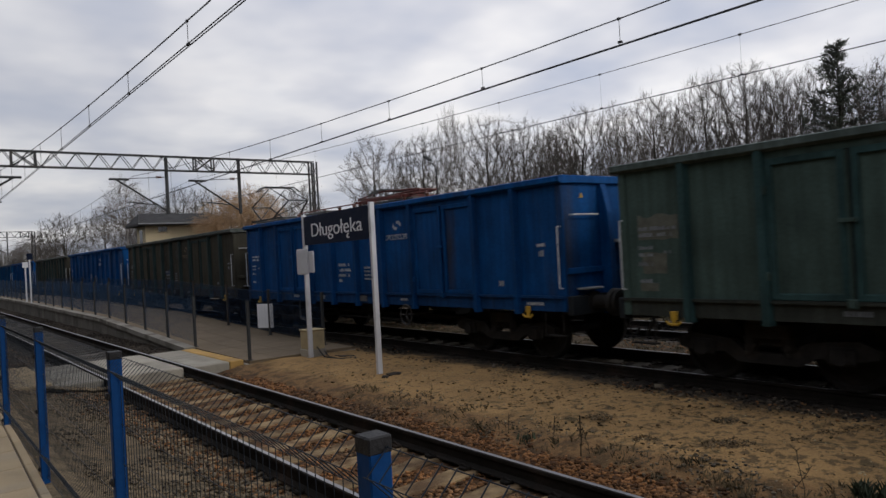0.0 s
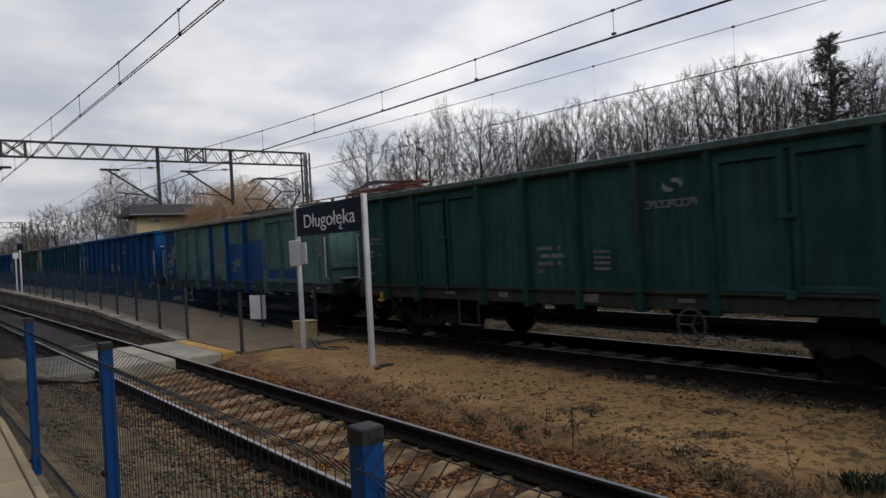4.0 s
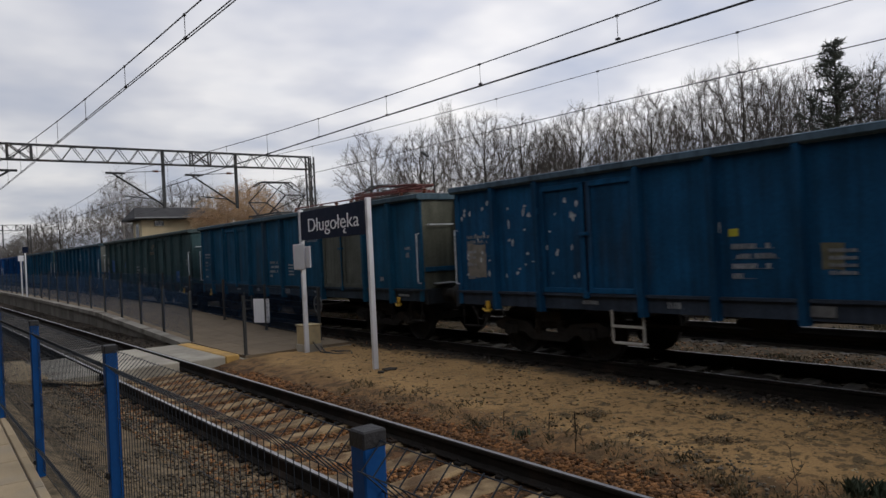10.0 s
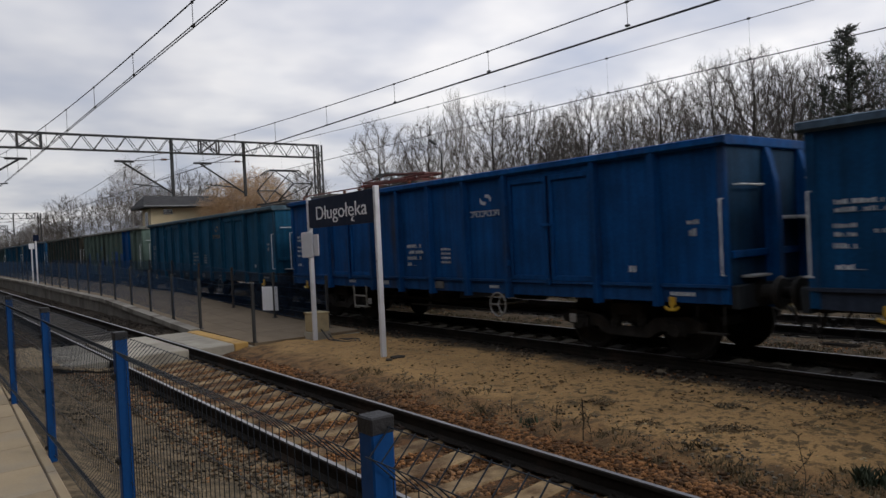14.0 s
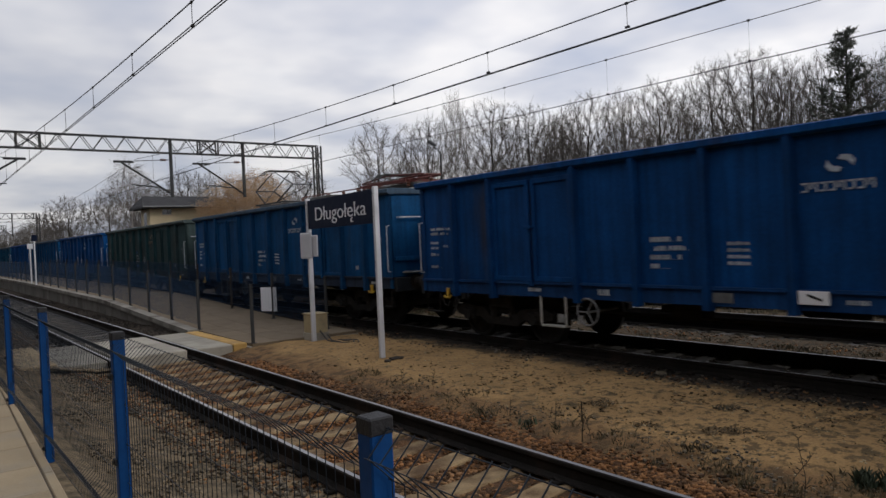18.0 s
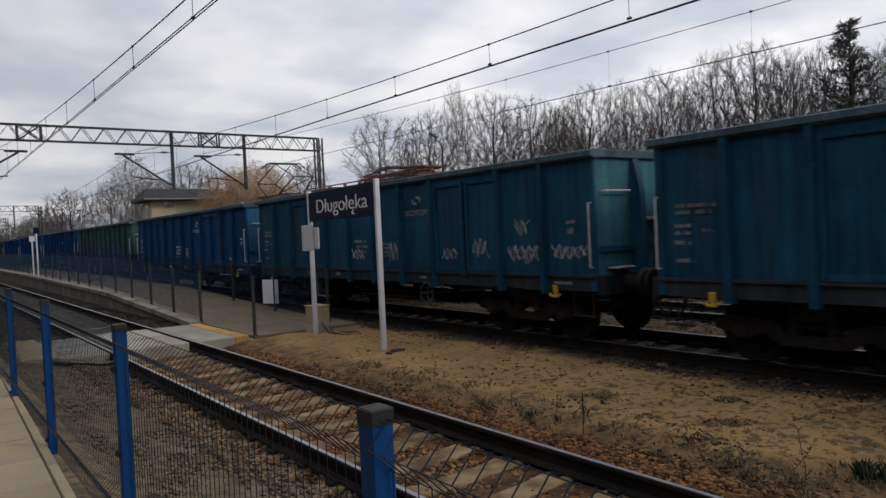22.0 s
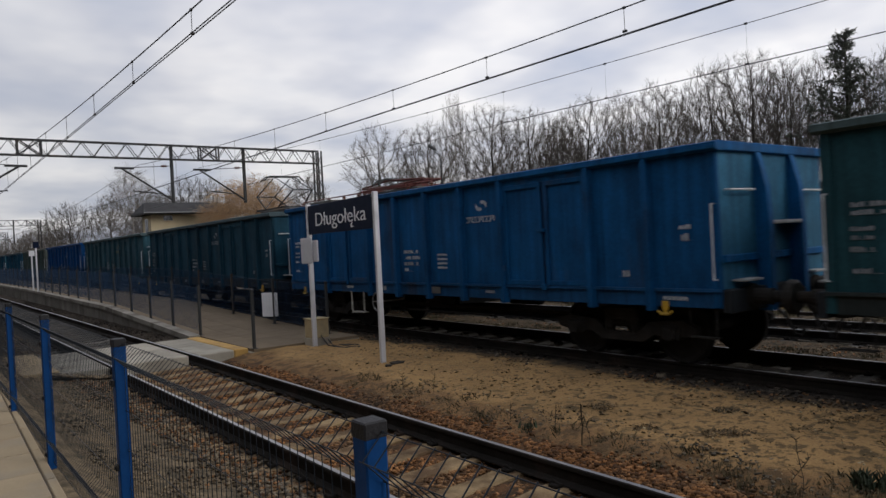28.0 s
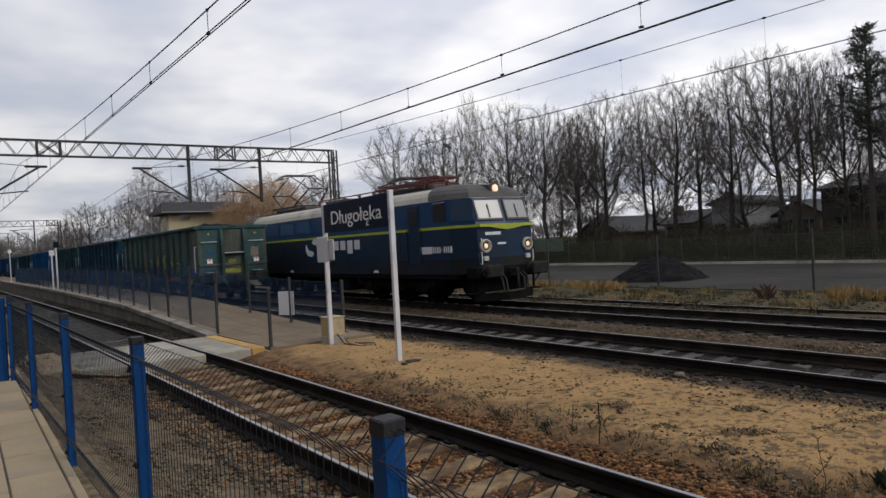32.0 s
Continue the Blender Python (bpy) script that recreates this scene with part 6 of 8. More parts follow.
    if style == "scrawl":
        # looping tags low on the side
        for y, width, z, high in ((0.55, 0.75, 1.52, 0.13), (1.6, 0.75, 1.5, 0.16), (1.62, 0.3, 1.95, 0.16), (2.75, 0.4, 1.62, 0.2), (3.7, 0.45, 1.5, 0.13), (5.6, 0.6, 1.55, 0.24), (7.3, 0.7, 1.5, 0.15)):
            pts = []
            k = int(width / 0.055)
            for i in range(k * 3):
                f = i / (k * 3)
                pts.append((0, width * (0.5 - f) + 0.05 * math.sin(i * 2.1), high * math.sin(i * 1.35 + y) * (0.6 + 0.4 * rng.random())))
            part("white_scrawl", Shape().path(pts, 0.008, 4), MARK, w, "white paint scrawl", at=(-SIDE + 0.014, y, z), colour=(0.36, 0.38, 0.38))
    if style == "worn":
        # blotches where the old coats have gone
        for i in range(34 if body == BROWN else 16):
            bay = rng.choice(((4.3, 5.2), (5.4, 6.35), (6.55, 7.5), (7.7, 8.6), (8.85, 9.6), (9.8, 10.6), (10.85, 11.7)))
            part("worn_blotch", flake(rng, 2.6), MARK, w, "dark blotch of worn paint", at=(-SIDE + 0.012, rng.uniform(bay[0] + 0.1, bay[1] - 0.1), rng.uniform(1.5, 2.7)), colour=rng.choice(((0.018, 0.017, 0.015), (0.026, 0.022, 0.018), (0.05, 0.032, 0.02))))
    if style == "chips":
        # flaked paint on the front bays and doors
        for i in range(44):
            y, z = rng.choice((rng.uniform(11.9, 12.75), rng.uniform(10.9, 11.7), rng.uniform(9.9, 10.6))), rng.uniform(1.4, 2.75)
            part("paint_chip", flake(rng), MARK, w, "flake of bare pale metal", at=(-SIDE + 0.013, y, z), colour=(0.33, 0.36, 0.37))
        for y0, y1, z0, z1, c in ((12.1, 12.6, 1.4, 2.0, (0.16, 0.15, 0.13)), (7.25, 7.38, 1.93, 2.03, (0.35, 0.33, 0.03)), (7.5, 7.65, 1.98, 2.12, (0.35, 0.36, 0.36)), (6.0, 6.25, 1.5, 1.8, (0.09, 0.09, 0.06))):
            part("faded_patch", brushed(y1 - y0, z1 - z0, int(y0 * 70)), MARK, w, "small patch of pale paint", at=(-SIDE + 0.016, (y0 + y1) / 2, (z0 + z1) / 2), colour=c)
    dim = 1.0 if body in (BLUE, BLUE2, SKYBLUE, DEEP) else 0.5
    for y, z, wd, ht in marks_for("lettered"):
        x = -SIDE + 0.012 if z > 1.13 else -SIDE - 0.002
        part("stencil_line", line_mesh(round(wd, 3), round(ht, 3)), MARK, w, at=(x - (0.004 if z > 1.13 else 0), y, z), colour=shade(STENCIL, dim * rng.uniform(0.6, 1.0)))
    if number == -35:
        part("load", heap_mesh(), COAL, w, "dark load heaped just above the rim")
    part("emblem", EMBLEM, MARK, w, "two-leaf emblem", at=Matrix.Translation((-SIDE + 0.006, 4.75, 2.6)) @ Matrix.Diagonal((1, 0.5, 0.52, 1)), colour=shade(mark, dim))
    part("emblem_lettering", LETTERING, MARK, w, "row of pale painted lettering", at=(-SIDE + 0.008, 4.75, 2.35), colour=shade(mark, dim))


def make_train():
    rng = random.Random(21)
    # three kinds of wagon: with doors, without, and with wide bays
    kinds = [build_wagon(DOORED, (2, 7)), build_wagon(DOORLESS, ()), build_wagon(WIDE, (1, 6))]
    used = set()
    for number, body, style, mark, words in TRAIN:
        k = 1 if style in ("patched", "half") else 2 if style == "patched2" else 0
        w = copy_thing(kinds[k], pose(9.85, 0, 0)) if k in used else kinds[k]
        used.add(k)
        WAGONS.append((w, number))
    for (w, number), (_, body, style, mark, words) in zip(WAGONS, TRAIN):
        tagged(w, "open high-sided steel freight wagon, " + words, "freight wagon", "wagons of the freight train")
        dress_wagon(w, number, body, style, mark, rng)
        w.matrix_basis = pose(9.85, wagon_y(number, 0.0), 0)


def train_way(t):
    ts, rs = [d[0] for d in DRIFT], [d[1] for d in DRIFT]
    return 15.985 * t + float(np.interp(t, ts, rs))


def wagon_y(number, t):
    return 6.37 + train_way(t) + PITCH * number + NUDGE.get(number, 0.0)


make_train()


# ---- standing locomotive ----
def make_loco():
    lo = thing("electric_locomotive", "blue electric locomotive with lime stripe and cream roof on the siding", "locomotive", (13.88, 15.95, 0))
    LL = 18.3

    def outline(z, inset=0.0):
        """Plan of the body at height z, near side first, closed."""
        lean = max(0.0, z - 2.45) * 0.36
        nose = -0.1
        hw, fw = 1.47 - inset, 1.06 - inset * 0.8
        f = lean + inset
        return [(-fw, f), (0, nose + f), (fw, f), (hw, 0.8 + f * 0.5), (hw, LL - 0.8 - f * 0.5), (fw, LL - f), (0, LL - nose - f), (-fw, LL - f), (-hw, LL - 0.8 - f * 0.5), (-hw, 0.8 + f * 0.5)]

    def band(levels, cap=False):
        s = Shape()
        rings = [[s.bm.verts.new((x, y, z)) for x, y in outline(z, ins)] for z, ins in levels]
        fs = []
        for a, b in zip(rings, rings[1:]):
            k = len(a)
            fs += [s.bm.faces.new((a[i], a[(i + 1) % k], b[(i + 1) % k], b[i])) for i in range(k)]
        fs.append(s.bm.faces.new(rings[-1]))
        fs.append(s.bm.faces.new(rings[0][::-1]))
        bmesh.ops.recalc_face_normals(s.bm, faces=fs)
        return s

    part("body", band([(0.98, 0.0), (2.34, 0.0)]), LOCO_NAVY, lo, "blue lower body, darker near the frame")
    # a band of darker blue laid over the lowest part of the body
    part("lower_skirt", band([(0.97, -0.003), (1.42, -0.003)]), SKIRT_BLUE, lo, "darker band round the foot of the body")
    # added dark box fills the see-through gap under the beam, no real part
    part("front_skirt", Shape().box(-1.0, 1.0, 0.2, 0.9, 0.4, 0.86, 0.03), SOOT, lo)
    part("upper_body", band([(2.34, 0.001), (3.2, 0.02)]), LOCO_BLUE, lo, "blue upper body")
    part("stripe", band([(2.33, -0.006), (2.41, -0.006)]), LOCO_LIME, lo, "lime stripe round the body")
    part("roof", band([(3.2, 0.03), (3.36, 0.08), (3.5, 0.2), (3.6, 0.42), (3.66, 0.8)]), LOCO_ROOF, lo, "rounded cream roof")
    for f, y in ((1, 0), (-1, LL)):
        s = Shape()
        ring = []
        for z, ins in ((3.22, 0.02), (3.37, 0.07), (3.51, 0.19), (3.62, 0.41), (3.69, 0.75)):
            o = outline(z, ins)
            pts = [(o[9][0], o[9][1] + 0.9), o[9], o[0], o[1], o[2], o[3], (o[3][0], o[3][1] + 0.9)]
            ring.append([s.bm.verts.new((x, yy if f == 1 else LL - yy, z)) for x, yy in pts])
        fs = []
        for a, b in zip(ring, ring[1:]):
            fs += [s.bm.faces.new((a[i], a[i + 1], b[i + 1], b[i])) for i in range(6)]
        fs.append(s.bm.faces.new(ring[-1]))
        bmesh.ops.recalc_face_normals(s.bm, faces=fs)
        part("cab_roof", s, LOCO_GREY, lo, "sooty dark cab roof")
    part("frame_skirt", Shape().box(-1.44, 1.44, 0.6, LL - 0.6, 0.82, 1.0, 0.02), SOOT, lo)
    # chevron of the stripe on the nose
    s = Shape()
    for sx in (-1, 1):
        s.prism([(sx * 1.05, 2.335), (sx * 1.05, 2.41), (0, 2.405), (0, 2.23), (sx * 0.3, 2.26), (sx * 0.6, 2.315)], "y", -0.118, -0.03)
    part("chevron", s, LOCO_LIME, lo, "lime chevron across the nose")

    def on_face(p0, p1, u0, u1, z0, z1, out, thick=0.01):
        """A flat plate on the upright face through plan points p0, p1; u in metres along it."""
        p0, p1 = Vector((*p0, 0)), Vector((*p1, 0))
        d = (p1 - p0).normalized()
        nrm = Vector((d.y, -d.x, 0))
        s = Shape()
        pts = []
        for z, u in ((z0, u0), (z0, u1), (z1, u1), (z1, u0)):
            lean = max(0.0, z - 2.45) * 0.36
            pts.append(p0 + d * u + nrm * out + Vector((0, lean * abs(nrm.y), z)))
        a = [s.bm.verts.new(p) for p in pts]
        b = [s.bm.verts.new(p + nrm * thick) for p in pts]
        fs = [s.bm.faces.new(a[::-1]), s.bm.faces.new(b)] + [s.bm.faces.new((a[i], a[(i + 1) % 4], b[(i + 1) % 4], b[i])) for i in range(4)]
        bmesh.ops.recalc_face_normals(s.bm, faces=fs)
        return s

    # windscreens
    fl, fc, fr = (-1.06, 0.0), (0.0, -0.1), (1.06, 0.0)
    for a, b in ((fl, fc), (fc, fr)):
        wpart = part("windscreen_frame", on_face(a, b, 0.05, 1.01, 2.52, 3.17, 0.0, 0.012), LOCO_GREY, lo)
        part("windscreen", on_face(a, b, 0.11, 0.95, 2.58, 3.12, 0.013, 0.006), SHIELD, wpart, "windscreen with a pale sky reflection put into its colour")
        part("wiper", on_face(a, b, 0.5, 0.53, 2.6, 3.0, 0.03, 0.015), CABLE, wpart)
        # nose details
    for x in (-0.82, 0.82):
        rim = part("headlamp", Shape().lathe([(0.0, 0.2), (-0.08, 0.2), (-0.1, 0.165), (-0.06, 0.15)], "y", (x, -0.02, 1.77), 20), LOCO_ROOF, lo, "round headlamp with a cream rim")
        part("reflector", Shape().lathe([(-0.05, 0.15), (-0.062, 0.12), (-0.066, 0.03)], "y", (x, -0.02, 1.77), 16), BUFFER, rim)
        part("lens", Shape().lathe([(-0.066, 0.075), (-0.078, 0.06), (-0.082, 0.02)], "y", (x, -0.02, 1.77), 16), LENS, rim, "glowing lamp lens")
        part("marker_lamp", Shape().box(x - 0.09, x + 0.09, -0.1, -0.01, 1.33, 1.47, 0.02), LOCO_ROOF, lo)
    top = part("roof_lamp", Shape().lathe([(0.25, 0.12), (0.02, 0.2), (-0.06, 0.2), (-0.08, 0.16)], "y", (0, 0.42, 3.49), 18), LOCO_GREY, lo, "round roof headlamp in a dark housing")
    part("lens", Shape().lathe([(-0.06, 0.16), (-0.09, 0.1), (-0.1, 0.03)], "y", (0, 0.42, 3.49), 16), LENS, top)
    part("roof_lamp_hood", Shape().prism([(0.4, 3.28), (0.4, 3.6), (1.6, 3.7), (1.6, 3.4)], "x", -0.22, 0.22), LOCO_GREY, lo)
    for i, (x, z, wd) in enumerate(((-0.05, 2.13, 0.6), (0.1, 1.82, 0.42))):
        part("marking", on_face((-1.06, 0), (0, -0.1), 0.28 + 0.42 * i, 0.28 + 0.42 * i + wd * (0.9 - 0.2 * i), z - 0.045 + 0.02 * i, z + 0.045 - 0.01 * i, 0.002, 0.006), ALU, lo, "white painted marking")
    part("door_line", on_face((-1.06, 0), (1.06, 0), 0.1, 0.13, 1.6, 2.0, 0.03, 0.02), WHITE, lo)
    for sx in (-1, 1):
        part("grab_rail", Shape().path([(sx * 1.0, -0.02, 1.25), (sx * 1.0, -0.1, 1.25), (sx * 1.0, -0.1, 1.6)], 0.014), WHITE, lo)
    part("buffer_beam", Shape().box(-1.3, 1.3, -0.14, 0.3, 0.82, 1.16, 0.03), SOOT, lo)
    for x in (-0.875, 0.875):
        b = part("buffer", Shape().lathe([(-0.1, 0.2), (-0.16, 0.2), (-0.17, 0.14), (-0.45, 0.12)], "y", (x, 0, 1.04), 16), STEEL_DARK, lo)
        part("buffer_head", Shape().box(x - 0.3, x + 0.3, -0.56, -0.45, 0.86, 1.22, 0.04), STEEL_DARK, b, "wide dark buffer plate")
    part("coupler", Shape().box(-0.06, 0.06, -0.5, -0.1, 0.95, 1.1, 0.02).rod((0, -0.45, 1.0), (0, -0.5, 0.5), 0.035).rod((0.08, -0.45, 1.0), (0.08, -0.4, 0.55), 0.03), STEEL_DARK, lo)
    for x in (-0.5, -0.35, 0.35, 0.5):
        part("brake_hose", Shape().path([(x, -0.15, 0.95), (x, -0.35, 0.8), (x * 0.95, -0.4, 0.45), (x * 0.9, -0.3, 0.4)], 0.025), CABLE, lo)
    part("snow_plough", Shape().prism([(-1.15, 0.15), (-0.2, -0.3), (0.2, -0.3), (1.15, 0.15), (1.15, 0.25), (0, -0.15), (-1.15, 0.25)], "z", 0.16, 0.38), SOOT, lo, "sooty snow plough blade")
    for x in (-1.2, 1.2):
        s = Shape().bar((x, 0.15, 0.9), (x, 0.15, 0.4), 0.05).box(x - 0.2, x + 0.2, 0.05, 0.3, 0.38, 0.42)
        part("cab_step", s, SOOT, lo)
    # side openings on the near side
    X = -1.472
    qa, qb = (-1.47, 0.8), (-1.06, 0.0)
    ql = (Vector(qb) - Vector(qa)).length
    part("cab_quarter_window", on_face(qa, qb, 0.12, ql - 0.12, 2.56, 3.14, -0.005, 0.012), QUARTER, lo, "cab quarter window")
    part("quarter_frame", on_face(qa, qb, 0.06, ql - 0.06, 2.5, 3.18, -0.012, 0.012), LOCO_BLUE, lo)
    part("cab_side_window", Shape().box(X - 0.004, X + 0.05, 0.95, 1.6, 2.55, 3.13, 0.01), WINDOW, lo, "cab side window")

    def side(name, y0, y1, z0, z1, mat, out=0.012, label=""):
        return part(name, Shape().box(X - out, X + 0.02, y0, y1, z0, z1, 0.006), mat, lo, label)

    d = side("cab_door", 2.35, 3.0, 1.3, 3.12, LOCO_NAVY, 0.006, "recessed cab door")
    part("door_window", Shape().box(X - 0.016, X, 2.45, 2.9, 2.5, 3.0, 0.01), WINDOW, d)
    for y in (2.28, 3.06):
        side("door_handrail", y - 0.009, y + 0.009, 1.3, 2.4, STEEL_DARK, 0.03)
    for i in range(7):
        y = 4.0 + i * 1.55
        wdw = side("engine_room_window", y, y + 1.15, 2.62, 3.08, SIDE_PANE if i % 3 else LOCO_BLUE, 0.006, "engine room window")
        part("window_frame", Shape().box(X - 0.012, X - 0.002, y - 0.04, y + 1.19, 3.085, 3.12), LOCO_BLUE, wdw)
        part("window_frame", Shape().box(X - 0.012, X - 0.002, y - 0.04, y + 1.19, 2.58, 2.615), LOCO_BLUE, wdw)
    for y in (3.5, 7.1, 10.7, 14.3):
        side("body_seam", y, y + 0.02, 1.05, 2.32, STEEL_DARK, 0.004)
    side("cab_door", 15.3, 15.95, 1.15, 3.12, LOCO_NAVY, 0.01, "recessed cab door")
    side("cab_side_window", 16.2, 16.95, 2.55, 3.13, WINDOW, 0.005, "cab side window")
    # side markings
    side("side_plate", 1.72, 2.34, 1.6, 1.82, ALU, 0.004, "pale plate")
    for i in range(9):
        if i != 4:
            side("marking", 0.72 + i * 0.112, 0.79 + i * 0.112, 1.62, 1.81, ALU, 0.004, "white painted marking")
    side("marking", 1.18, 1.25, 1.7, 1.73, ALU, 0.004, "white painted marking")
    for i in range(5):
        y = 6.2 + i * 0.54
        side("emblem_bar", y, y + 0.4, 1.86 if i != 1 else 1.72, 2.2, ALU, 0.004, "white painted letter shape")
    em = EMBLEM.copy()
    em.materials[0] = ALU
    part("emblem", em, ALU, lo, "white two-leaf emblem", at=Matrix.Translation((X - 0.01, 10.0, 2.0)) @ Matrix.Diagonal((1, 2.2, 1.9, 1)))
    for y in (5.0, 8.6, 12.0):
        side("step_plate", y, y + 0.3, 1.02, 1.1, ALU, 0.012)
    # running gear: two three-axle bogies
    for yb in (4.3, 14.0):
        s = Shape()
        for sx in (-1, 1):
            s.box(sx * 1.06, sx * 1.2, -2.6, 2.6, 0.5, 0.78, 0.03)
            for o in (-1.75, 0, 1.75):
                s.box(sx * 1.1, sx * 1.3, o - 0.24, o + 0.24, 0.38, 0.72, 0.04)
                for q in (-0.42, 0.42):
                    s.lathe([(0.4, 0.1), (0.45, 0.1), (0.5, 0.08), (0.55, 0.1), (0.6, 0.08), (0.65, 0.1), (0.7, 0.1)], "z", (sx * 1.2, o + q, 0.0), 10)
        s.box(-1.0, 1.0, -2.4, 2.4, 0.45, 0.8)
        bg = part("bogie", s, SOOT, lo, "three-axle bogie with coil springs", at=(0, yb, 0))
        for o in (-1.75, 0, 1.75):
            ws = Shape().rod((-0.8, 0, 0), (0.8, 0, 0), 0.1)
            for sx in (-1, 1):
                ws.lathe([(sx * 0.69, 0.6), (sx * 0.70, 0.635), (sx * 0.73, 0.62), (sx * 0.83, 0.615), (sx * 0.83, 0.55), (sx * 0.78, 0.5), (sx * 0.8, 0.15)], "x", (0, 0, 0), 26)
            part("wheelset", ws, SOOT, bg, at=(0, o, 0.62))
        for o in (-2.2, 2.2):
            part("sand_box", Shape().box(-1.36, -1.1, o - 0.22, o + 0.22, 0.55, 0.85, 0.03), SOOT, bg)
    part("air_tank", Shape().lathe([(0, 0.06), (0.08, 0.26), (1.6, 0.26), (1.68, 0.06)], "y", (-0.8, 8.3, 0.6), 16), SOOT, lo)
    part("battery_box", Shape().box(-1.35, -0.6, 7.4, 8.2, 0.35, 0.85, 0.04), SOOT, lo)
    # roof gear
    part("roof_walk", Shape().box(-0.55, 0.55, 1.7, LL - 1.7, 3.66, 3.72), LOCO_GREY, lo)
    for y in (2.3, 3.4, 6.9, 8.0, 9.2, 10.4, 11.5):
        part("roof_insulator", Shape().lathe([(0, 0.05), (0.04, 0.09), (0.08, 0.05), (0.12, 0.09), (0.16, 0.05), (0.2, 0.09), (0.24, 0.04)], "z", (-0.35, y, 3.7), 10), CERAMIC, lo)
    part("roof_bus_bar", Shape().rod((-0.35, 2.3, 3.96), (-0.35, 11.5, 3.96), 0.025), PANTO_RED, lo, "red roof bus bar")
    part("resistor_box", Shape().box(-0.8, 0.8, 8.3, 10.2, 3.62, 3.85, 0.04), LOCO_GREY, lo)
    # folded pantograph near the front
    p = part("pantograph", Shape().box(-0.75, 0.75, 3.2, 3.3, 3.88, 3.97).box(-0.75, 0.75, 6.0, 6.1, 3.88, 3.97).box(-0.7, -0.62, 3.2, 6.1, 3.88, 3.96).box(0.62, 0.7, 3.2, 6.1, 3.88, 3.96), PANTO_RED, lo, "folded red pantograph")
    for sx in (-1, 1):
        part("arm", Shape().rod((sx * 0.6, 3.3, 3.95), (sx * 0.34, 6.6, 4.08), 0.035).rod((sx * 0.6, 6.0, 3.95), (sx * 0.34, 2.7, 4.08), 0.035).rod((sx * 0.34, 6.6, 4.1), (sx * 0.5, 4.65, 4.2), 0.03).rod((sx * 0.34, 2.7, 4.1), (sx * 0.5, 4.65, 4.2), 0.03), PANTO_RED, p)
        part("cross_brace", Shape().rod((-0.34, 4.65 + sx * 1.95, 4.09), (0.34, 4.65 + sx * 1.95, 4.09), 0.025).rod((-0.6, 4.65 + sx * 1.35, 3.96), (0.34, 4.65 + sx * 1.95, 4.09), 0.02), PANTO_RED, p)
        part("spring_box", Shape().box(sx * 0.45 - 0.09, sx * 0.45 + 0.09, 4.0, 4.5, 3.9, 4.06, 0.02), LOCO_GREY, p)
    part("collector_head", Shape().path([(-0.98, 4.5, 4.06), (-0.72, 4.5, 4.24), (0.72, 4.5, 4.24), (0.98, 4.5, 4.06)], 0.04).path([(-0.98, 4.85, 4.06), (-0.72, 4.85, 4.24), (0.72, 4.85, 4.24), (0.98, 4.85, 4.06)], 0.04), GANTRY, p)
    for x in (-0.6, 0.6):
        for y in (3.25, 6.05):
            part("insulator", Shape().lathe([(0, 0.05), (0.04, 0.08), (0.07, 0.05), (0.11, 0.08), (0.15, 0.04)], "z", (x, y, 3.73), 10), CERAMIC, p)
    # raised pantograph at the rear
    ry = 14.2
    p = part("pantograph", Shape().box(-0.75, 0.75, ry - 1.4, ry - 1.3, 3.85, 3.93).box(-0.75, 0.75, ry + 1.3, ry + 1.4, 3.85, 3.93).box(-0.7, -0.62, ry - 1.4, ry + 1.4, 3.85, 3.92).box(0.62, 0.7, ry - 1.4, ry + 1.4, 3.85, 3.92), GANTRY, lo, "raised diamond pantograph")
    for sx in (-1, 1):
        part("arm", Shape().rod((sx * 0.6, ry - 0.7, 3.95), (sx * 0.45, ry - 2.0, 4.6), 0.032).rod((sx * 0.6, ry + 0.7, 3.95), (sx * 0.45, ry + 2.0, 4.6), 0.032).rod((sx * 0.45, ry - 2.0, 4.6), (sx * 0.4, ry - 0.15, 5.28), 0.022).rod((sx * 0.45, ry + 2.0, 4.6), (sx * 0.4, ry + 0.15, 5.28), 0.022), GANTRY, p)
        part("cross_brace", Shape().rod((-0.45, ry + sx * 2.0, 4.6), (0.45, ry + sx * 2.0, 4.6), 0.025).rod((-0.6, ry + sx * 0.7, 3.95), (0.45, ry + sx * 2.0, 4.6), 0.02), GANTRY, p)
    part("collector_head", Shape().path([(-0.98, ry - 0.18, 5.16), (-0.72, ry - 0.18, 5.36), (0.72, ry - 0.18, 5.36), (0.98, ry - 0.18, 5.16)], 0.03).path([(-0.98, ry + 0.18, 5.16), (-0.72, ry + 0.18, 5.36), (0.72, ry + 0.18, 5.36), (0.98, ry + 0.18, 5.16)], 0.03), GANTRY, p)
    for y0, y1 in ((2.9, 6.4), (ry - 1.6, ry + 1.6)):
        part("pantograph_base", Shape().box(-0.5, 0.5, y0, y1, 3.72, 3.86, 0.03), LOCO_GREY, lo)


make_loco()


